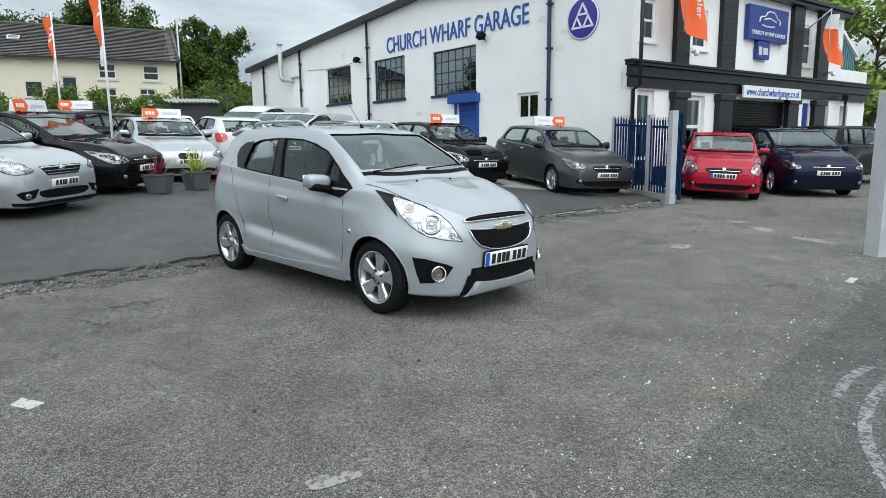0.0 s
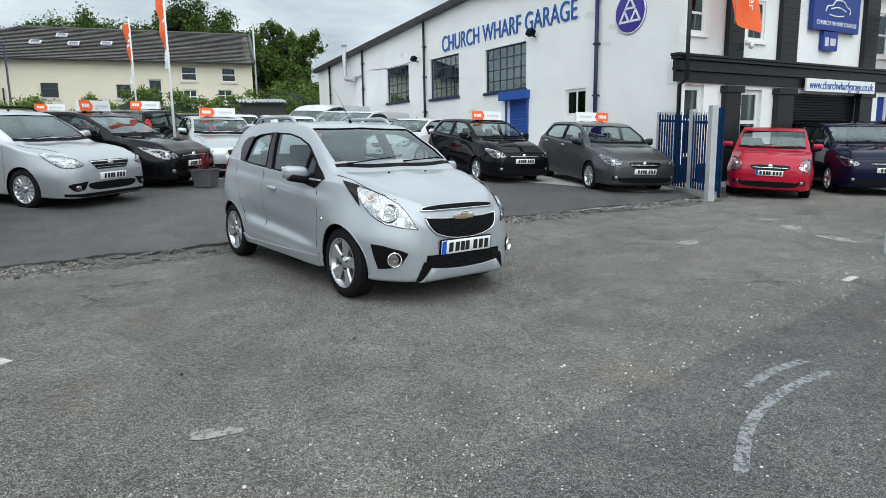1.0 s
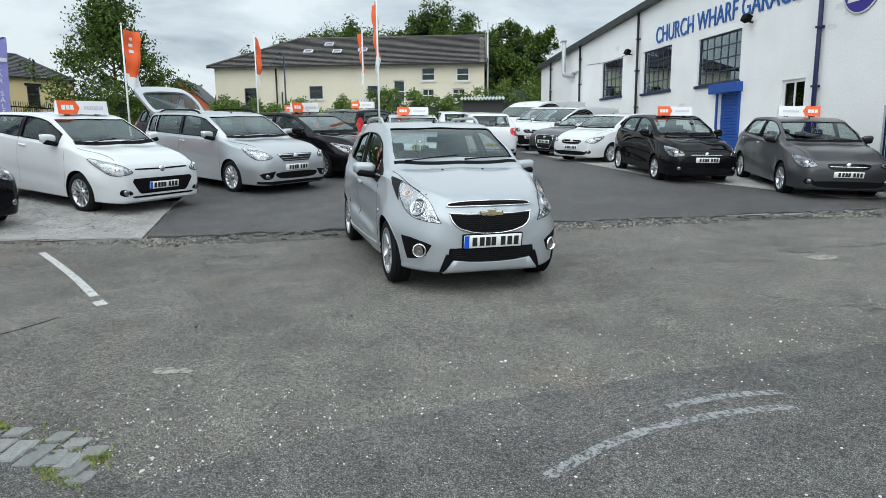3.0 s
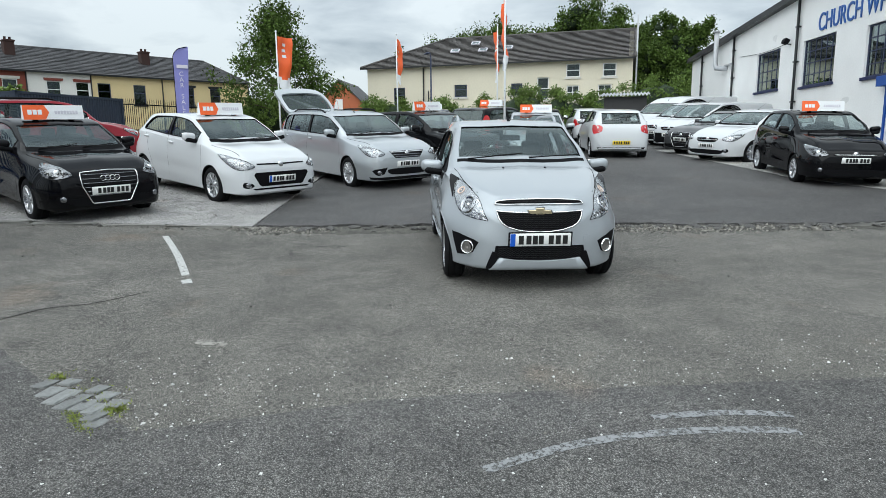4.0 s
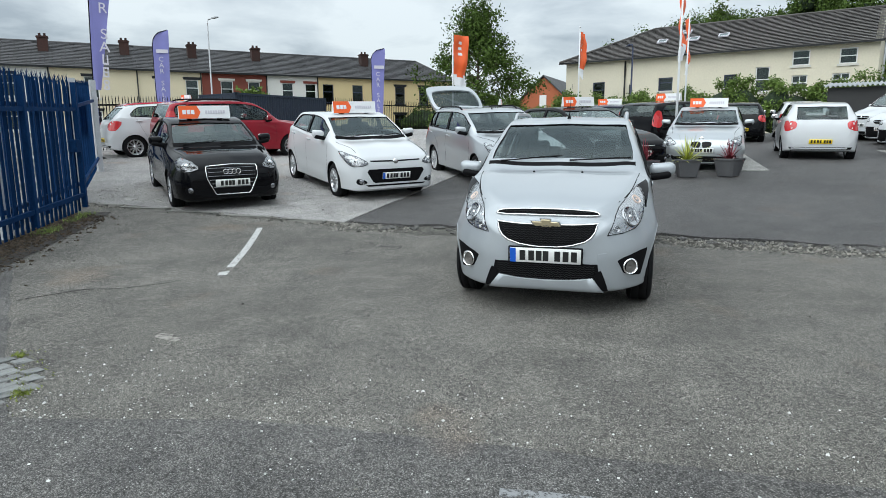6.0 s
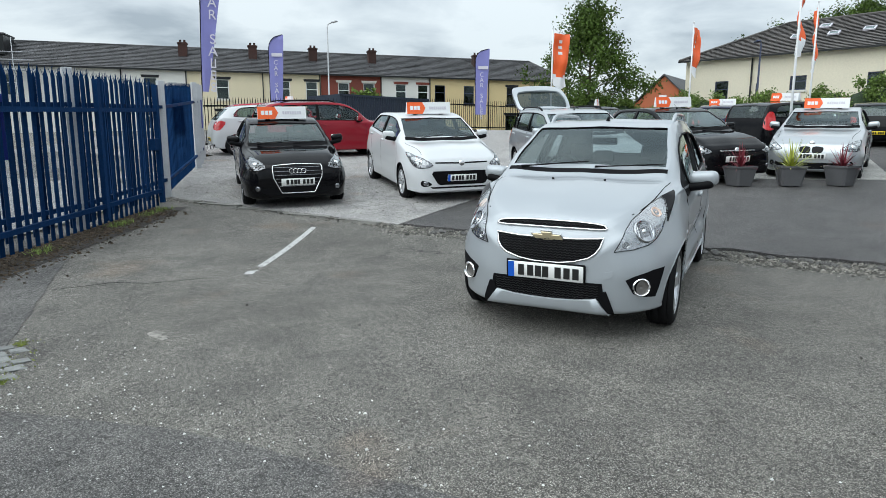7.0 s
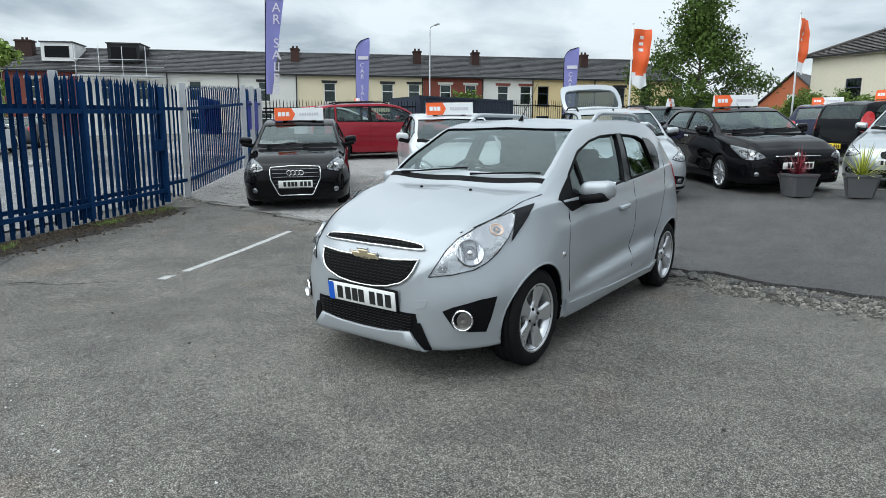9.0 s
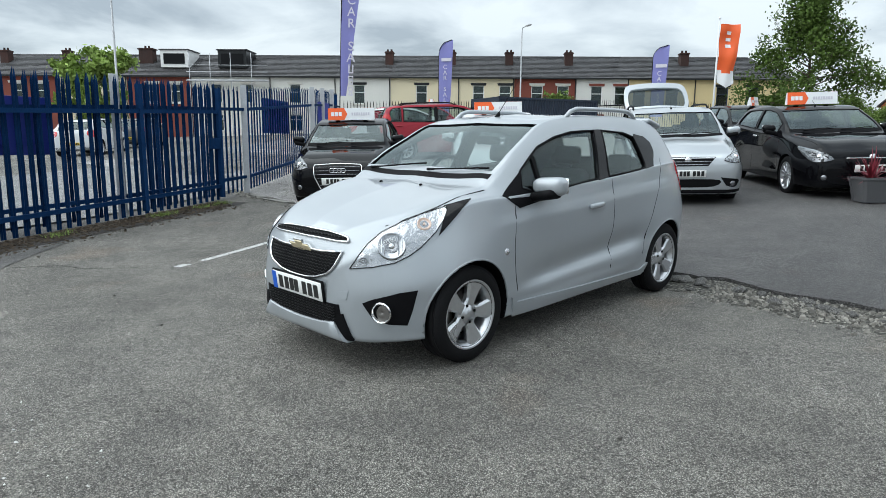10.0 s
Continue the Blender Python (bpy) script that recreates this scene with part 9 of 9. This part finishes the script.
def flag_pole(x, y, top, th, label, length=1.75, width=0.55, droop=0.5, seed=1):
    """A white pole with an orange cloth flag that ends in a white point."""
    z = ground_z(x, y)
    fl = thing("flag", pose(x, y, z, 0, 0, th), label, "flag", "orange flags")
    bm = bmesh.new()
    tube(bm, [(0, 0, -0.05), (0, 0, (top - z) * 0.5), (0, 0, top - z + 0.15)], [0.035, 0.03, 0.022], 10)
    bmesh.ops.create_uvsphere(bm, u_segments=8, v_segments=6, radius=0.04, matrix=Matrix.Translation((0, 0, top - z + 0.17)))
    part("pole", bm, "pole", fl)
    bm = bmesh.new()
    nu, nv = 8, 18
    rows = []
    for j in range(nv + 1):
        t = j / nv
        row = []
        for i in range(nu + 1):
            q = i / nu
            wv = 0.10 * math.sin(q * 6 + t * 5 + seed) * q + 0.03 * math.sin(t * 13 + seed)
            tip = -0.22 * droop * q - (0.16 * (1 - abs(q - 0.5) * 2) if t == 1 else 0)
            row.append(bm.verts.new((0.04 + q * width * (1 - 0.35 * droop * t * 0.6), wv, top - z - t * length + tip * (1 if t > 0 else 0.15))))
        rows.append(row)
    for j in range(nv):
        for i in range(nu):
            f = bm.faces.new((rows[j][i], rows[j + 1][i], rows[j + 1][i + 1], rows[j][i + 1]))
            lim = 13.2 + (1.8 if 2 <= i <= 5 else 0)
            f.material_index, f.smooth = (1 if j >= lim else 0), True
    pos = [[v.co.copy() for v in row] for row in rows]
    part("cloth", bm, ["orange", "signwhite"], fl, "orange cloth with a white foot")
    bm = bmesh.new()
    for off in (0.008, -0.008):
        for j in (2, 4, 6):
            for i in (3, 4):
                bm.faces.new([bm.verts.new(pos[jj][ii] + Vector((0, off, 0))) for jj, ii in ((j, i), (j + 1, i), (j + 1, i + 1), (j, i + 1))])
    part("print_bars", bm, "signwhite", fl)
    return fl


flag_pole(-8.25, 16.3, 5.45, 128, "white pole with orange warranty flag beside the silver car", 1.75, 0.62, 1.0, 1)
flag_pole(-12.6, 21.7, 5.7, 132, "white pole with limp orange flag at the back of the yard", 1.75, 0.55, 1.3, 2)
flag_pole(-17.35, 20.7, 5.75, 115, "white pole with orange flag near the hedge", 1.7, 0.55, 0.8, 3)
flag_pole(-17.1, 14.4, 5.15, 95, "white pole with orange flag beside the small tree", 1.8, 0.62, 0.15, 4)


def feather_banner(x, y, z0, z1, th, label, lean=0.0, text=1.0, foot=0.80):
    """A curved-top lilac banner on a bent pole, lettered downwards."""
    zg = ground_z(x, y)
    b = thing("feather_banner", pose(x, y, zg, 0, lean, th), label, "banner", "lilac banners")
    bot, top, w = z0 - zg, z1 - zg, 0.72
    outl = []
    for k in range(33):
        t = k / 32
        q = max(0.0, (t - 0.82) / 0.18)
        left = 0.03 + (w - 0.06) * (1 - math.sqrt(max(0.0, 1 - q * q)))
        outl.append((left, max(left + 0.01, w * (foot + (1.02 - foot) * min(1.0, t * 1.1))), bot + (top - bot) * t))
    bm = bmesh.new()
    prev = None
    for l_, r_, z in outl:
        cur = [bm.verts.new((l_ + (r_ - l_) * q, 0.03 * math.sin(q * 4 + z * 1.5), z)) for q in (0, 0.25, 0.5, 0.75, 1.0)]
        if prev:
            for i in range(4):
                f = bm.faces.new((prev[i], prev[i + 1], cur[i + 1], cur[i]))
                f.smooth = True
        prev = cur
    bmesh.ops.remove_doubles(bm, verts=bm.verts, dist=0.002)
    part("cloth", bm, "purple", b)
    bm = bmesh.new()
    tube(bm, [(0.015, 0, -0.02)] + [(l_ - 0.015, 0, z) for l_, r_, z in outl], 0.016, 8)
    part("pole", bm, "plastic", b)
    bm = bmesh.new()
    lathe(bm, [(0.001, 0.0), (0.28, 0.0), (0.26, 0.05), (0.05, 0.10), (0.001, 0.10)], 16, "Z")
    part("base", bm, "plastic", b)
    if text:
        word, size = "CAR SALES", 0.30 * text
        for side in (1, -1):
            for k, c in enumerate(word):
                if c == " ":
                    continue
                me = text_mesh(c, size, 0.002)
                me.materials.append(M["signgrey"])
                z = top - 1.30 * text - k * 0.265 * text
                part("letter", me, None, b, at=pose(w * 0.48, -side * 0.045, z, 90, 0, 0 if side > 0 else 180))
    bm = bmesh.new()
    for s_ in (-0.045, 0.04):
        box(bm, w * 0.22, w * 0.92, s_, s_ + 0.004, top - 1.02 * text, top - 0.86 * text)
    part("emblem_bar", bm, "signgrey", b)
    return b


feather_banner(-28.6, 5.3, 2.55, 6.30, 76, "lilac feather banner lettered car sales by the container")
feather_banner(-27.4, 15.5, 2.65, 5.95, 72, "lilac feather banner lettered car sales near the tree")
feather_banner(-15.9, 2.42, 2.75, 7.15, 80, "tall lilac feather banner beside the roadside fence", lean=2, text=1.25, foot=0.28)


def lamp_post(x, y, top, th, label, arm=1.2, material="galv"):
    z = ground_z(x, y)
    l_ = thing("street_lamp", pose(x, y, z, 0, 0, th), label, "street lamp", "street lamps")
    bm = bmesh.new()
    tube(bm, [(0, 0, -0.1), (0, 0, 1.4), (0, 0, 1.45), (0, 0, top - z - 0.3), (0.15, 0, top - z - 0.05), (arm, 0, top - z)], [0.11, 0.10, 0.07, 0.05, 0.045, 0.04], 10)
    part("column", bm, material, l_)
    part("lantern", rounded_box(0.75, 0.26, 0.14, 0.05, 2), material, l_, at=pose(arm + 0.3, 0, top - z))
    return l_


lamp_post(-52.8, 12.0, 11.0, 20, "grey steel street lamp in front of the terraces", 0.9)
lamp_post(-32.6, -12.8, 11.5, 60, "grey steel street lamp beyond the fence")
lamp_post(-29.4, 35.9, 7.7, 150, "old dark street lamp before the cream house", 0.7, "steelwin")

# ---- planters ----


def planter(x, y, red, label):
    z = ground_z(x, y) + 0.042
    p = thing("planter", pose(x, y, z, 0, 0, rr.uniform(0, 90)), label, "plant pot", "planters")
    bm = bmesh.new()
    lv = [(0.15, 0.0), (0.20, 0.30), (0.215, 0.33), (0.215, 0.36), (0.185, 0.36), (0.175, 0.30)]
    prev = None
    for r, zz in lv:
        ring = []
        for cxx, cyy in ((1, 1), (-1, 1), (-1, -1), (1, -1)):
            for a in (-0.03, 0.03):
                dx, dy = (a, -a) if cxx * cyy > 0 else (-a, -a)
                ring.append(bm.verts.new((cxx * r + (dx if cxx * cyy > 0 else a) * 0.6, cyy * r + (dy if cxx * cyy > 0 else a) * 0.6, zz)))
        if prev:
            for i in range(8):
                bm.faces.new((prev[i], prev[(i + 1) % 8], ring[(i + 1) % 8], ring[i]))
        else:
            bm.faces.new(ring[::-1])
        prev = ring
    bmesh.ops.recalc_face_normals(bm, faces=bm.faces)
    part("pot", bm, "pot", p)
    bm = bmesh.new()
    box(bm, -0.175, 0.175, -0.175, 0.175, 0.27, 0.305)
    part("soil", bm, "soil", p)
    bm = bmesh.new()
    for k in range(70):
        a, el = rr.uniform(0, 6.28), rr.uniform(0.25, 1.5)
        ln, w = rr.uniform(0.36, 0.56) if red else rr.uniform(0.45, 0.72), rr.uniform(0.010, 0.018)
        d = Vector((math.cos(a) * math.cos(el), math.sin(a) * math.cos(el), math.sin(el)))
        sd = d.cross(Vector((0, 0, 1))).normalized() * w
        p0 = Vector((rr.uniform(-0.03, 0.03), rr.uniform(-0.03, 0.03), 0.30))
        prev = None
        for t in (0, 0.3, 0.6, 0.85, 1.0):
            c = p0 + d * ln * t - Vector((0, 0, 0.16 * t * t * math.cos(el)))
            ww = sd * (1 - t) ** 0.6
            cur = (bm.verts.new(c - ww), bm.verts.new(c + ww))
            if prev:
                f = bm.faces.new((prev[0], prev[1], cur[1], cur[0]))
            prev = cur
    part("spiky_plant", bm, "spikyred" if red else "spiky", p, "dark red spiky leaves" if red else "yellow-green spiky leaves")
    return p


planter(-5.32, 12.07, True, "square grey pot with a dark red spiky plant")
planter(-4.90, 12.84, False, "square grey pot with a yellow-green spiky plant")
planter(-4.50, 13.62, True, "square grey pot with a dark red spiky plant")

# ---- trees and hedges ----


def leaf_mesh(name, centres, n_leaf, spread, size, material, seed, droop=0.3):
    """Many small folded leaves round the given twig ends."""
    g = np.random.RandomState(seed)
    c = np.array(centres)[g.randint(0, len(centres), n_leaf)]
    off = g.normal(0, 1, (n_leaf, 3)) * spread
    p = c + off
    a = g.normal(0, 1, (n_leaf, 3))
    a /= np.linalg.norm(a, axis=1)[:, None]
    b = np.cross(a, g.normal(0, 1, (n_leaf, 3)))
    b /= np.linalg.norm(b, axis=1)[:, None] + 1e-9
    s = g.uniform(0.6, 1.3, (n_leaf, 1)) * size
    v = np.stack([p - a * s, p + b * s * 0.55, p + a * s, p - b * s * 0.55], 1).reshape(-1, 3)
    f = np.arange(n_leaf * 4).reshape(-1, 4)
    me = bpy.data.meshes.new(name)
    me.from_pydata(v.tolist(), [], f.tolist())
    me.materials.append(M[material])
    return me


def tree(x, y, z, height, radius, label, material, seed, leaves=9000, leaf=0.16, trunk=0.16, crown_low=0.25, lobes=9, kind_name="tree", dense=False, cone=False):
    """Trunk, forking limbs, and a crown of leaf clumps with gaps."""
    t = thing(kind_name, pose(x, y, z), label, "tree")
    r = random.Random(seed)
    bm = bmesh.new()
    ends = []
    tube(bm, [(0, 0, -0.2), (0.05, 0.02, height * 0.2), (0.0, 0.1, height * 0.45), (0.1, 0.0, height * 0.72)], [trunk, trunk * 0.8, trunk * 0.55, trunk * 0.25], 9)
    for k in range(lobes * 2):
        h0 = height * r.uniform(crown_low * 0.8, 0.70)
        a = k * 2.4 + r.uniform(-0.4, 0.4)
        prof = math.sin(math.pi * min(1, max(0.08, (h0 / height - crown_low * 0.5) / (1.02 - crown_low * 0.5)))) ** 0.7
        ln = radius * r.uniform(0.55, 1.05) * prof
        rise = height * r.uniform(0.08, 0.26)
        if cone:
            h0 = height * (0.14 + 0.70 * ((k + r.random()) / (lobes * 2)) ** 0.9)
            rise = height * r.uniform(0.05, 0.13)
            q = (h0 + rise) / height
            ln = radius * r.uniform(0.75, 1.08) * (min(1.0, 0.45 + q * 1.7) if q < 0.34 else max(0.10, 1.0 - (q - 0.34) / 0.66 * 0.92))
        p0, p2 = Vector((0, 0, h0)), Vector((ln * math.cos(a), ln * math.sin(a), min(h0 + rise, height * 0.97)))
        p1 = (p0 + p2) / 2 + Vector((0, 0, rise * 0.15))
        tube(bm, [p0, p1, p2], [trunk * 0.35, trunk * 0.2, trunk * 0.06], 6)
        for q in (0.55, 0.75, 0.9, 1.0, 1.1):
            c = p0.lerp(p2, q)
            for _ in range(3):
                e_ = c + Vector((r.gauss(0, 1), r.gauss(0, 1), r.gauss(0, 0.8))) * radius * (0.14 if dense else 0.10)
                ends.append(tuple(e_))
                if r.random() < 0.35:
                    tube(bm, [c, (c + e_) / 2 + Vector((0, 0, 0.05)), e_], [trunk * 0.07, trunk * 0.05, trunk * 0.02], 4)
    for k in range(14):
        ends.append((r.gauss(0, 0.08 if cone else 0.14) * radius, r.gauss(0, 0.08 if cone else 0.14) * radius, height * r.uniform(0.72, 0.99)))
    part("trunk", bm, "bark", t, smooth=60)
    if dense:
        # dark lumps inside the crown, their colour standing in for shade between leaves
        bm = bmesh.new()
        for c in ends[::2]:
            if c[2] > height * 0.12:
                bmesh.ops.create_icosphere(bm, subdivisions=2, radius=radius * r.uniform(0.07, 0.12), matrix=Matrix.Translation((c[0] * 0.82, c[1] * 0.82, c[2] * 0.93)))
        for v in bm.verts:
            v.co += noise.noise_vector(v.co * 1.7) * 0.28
        part("inner_shade", bm, "leafdeep", t)
        tagged(part("inner_foliage", leaf_mesh("inner_foliage", ends, leaves // 4, radius * 0.06, leaf * 1.4, material, seed + 50), None, t), kind="stuff")
    cr = part("crown", leaf_mesh("crown", ends, leaves, radius * (0.07 if dense else 0.062), leaf, material, seed), None, t, "leafy crown with gaps")
    tagged(cr, kind="stuff")
    return t


tree(-37.6, 28.4, 1.55, 9.55, 4.1, "young broad-leaved street tree with an open crown", "leafdark", 3, 17000, 0.115, 0.15, 0.14, 17, cone=True)
for tx, ty, th_, tr, lab, sd, nl in ((-37.0, 57.0, 10.4, 6.0, "tall dense dark green tree behind the house", 5, 26000), (-30.6, 59.0, 12.2, 5.2, "tall dense dark green tree behind the house", 6, 26000), (-25.6, 57.5, 11.4, 4.2, "tall dense dark green tree behind the house", 7, 22000),
                                     (-20.0, 55.5, 9.8, 3.2, "tall dense dark green tree beside the garage", 8, 26000), (-16.0, 51.0, 5.2, 1.9, "dense dark green bushy tree beside the garage", 9, 12000), (-43.5, 58.0, 10.4, 5.5, "tall dense dark green tree behind the house", 10, 20000), (-50.0, 61.0, 10.0, 5.5, "tall dense dark green tree behind the house", 12, 17000)):
    tree(tx, ty, 2.0, th_, tr, lab, "leafdark", sd, int(nl * 2.4), 0.118, 0.35, 0.1, 18, dense=True)
tree(31.0, 47.0, 0.0, 12.2, 5.5, "pale green tree behind the garage", "leafpale", 11, 12000, 0.22, 0.25, 0.2, 12)
tree(-34.0, -14.6, 1.0, 5.7, 2.3, "bushy pale green tree beyond the fence", "leafpale", 13, 9000, 0.16, 0.12, 0.12, 10)
tree(-54.0, 14.8, 1.6, 3.9, 2.2, "round green shrub before the terraces", "leaf", 14, 5000, 0.16, 0.08, 0.1, 8, "shrub", True)


def hedge(name, pts, height, thick, label, material, seed, per=3600, leaf=0.072):
    """An overgrown hedge: bumpy inner mass under a skin of leaves."""
    r = random.Random(seed)
    h = thing(name, Matrix(), label, "hedge")
    ends = []
    bm = bmesh.new()
    line = smooth_line(pts, 8)
    total = 0
    for (x0, y0), (x1, y1) in zip(line, line[1:]):
        d = math.hypot(x1 - x0, y1 - y0)
        total += d
        k = max(1, int(d / 0.5))
        for i in range(k):
            t = (i + r.random()) / k
            x, y = x0 + (x1 - x0) * t, y0 + (y1 - y0) * t
            hh = height * (0.78 + 0.45 * noise.noise(Vector((x * 0.35, y * 0.35, seed))) + r.uniform(-0.06, 0.1))
            z = ground_z(x, y)
            bmesh.ops.create_icosphere(bm, subdivisions=2, radius=1.0, matrix=Matrix.Translation((x, y, z + hh * 0.42)) @ Matrix.Diagonal((thick * 0.34, thick * 0.34, hh * 0.40, 1)))
            for _ in range(16):
                a = r.uniform(0, 6.28)
                q = r.uniform(0.0, 1.0)
                rad = thick * 0.5 * math.sqrt(max(0.02, 1 - q * q))
                ends.append((x + rad * math.cos(a), y + rad * math.sin(a), z + hh * (0.12 + 0.85 * q)))
    for v in bm.verts:
        v.co += noise.noise_vector(v.co * 2.3) * 0.18
    # the core's near-black colour puts the hedge's inner shade in
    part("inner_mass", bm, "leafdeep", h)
    cr = part("leaves", leaf_mesh("leaves", ends, int(total * per), 0.16, leaf, material, seed), None, h)
    tagged(cr, kind="stuff")
    return h


hedge("hedge", [(-40, 27), (-34, 29.5), (-27, 31.5), (-21, 35), (-15.5, 38.5)], 3.1, 2.6, "overgrown mixed green hedge before the cream house", "leaf", 21)
hedge("hedge", [(-16, 37.5), (-13.5, 38.5), (-11.5, 39.5)], 3.9, 3.4, "tall arching shrubs beside the garage", "leaf", 22)
hedge("hedge", [(-60, 30), (-50, 33), (-41, 32)], 2.6, 2.8, "overgrown green hedge in the distance", "leafdark", 23, 500)
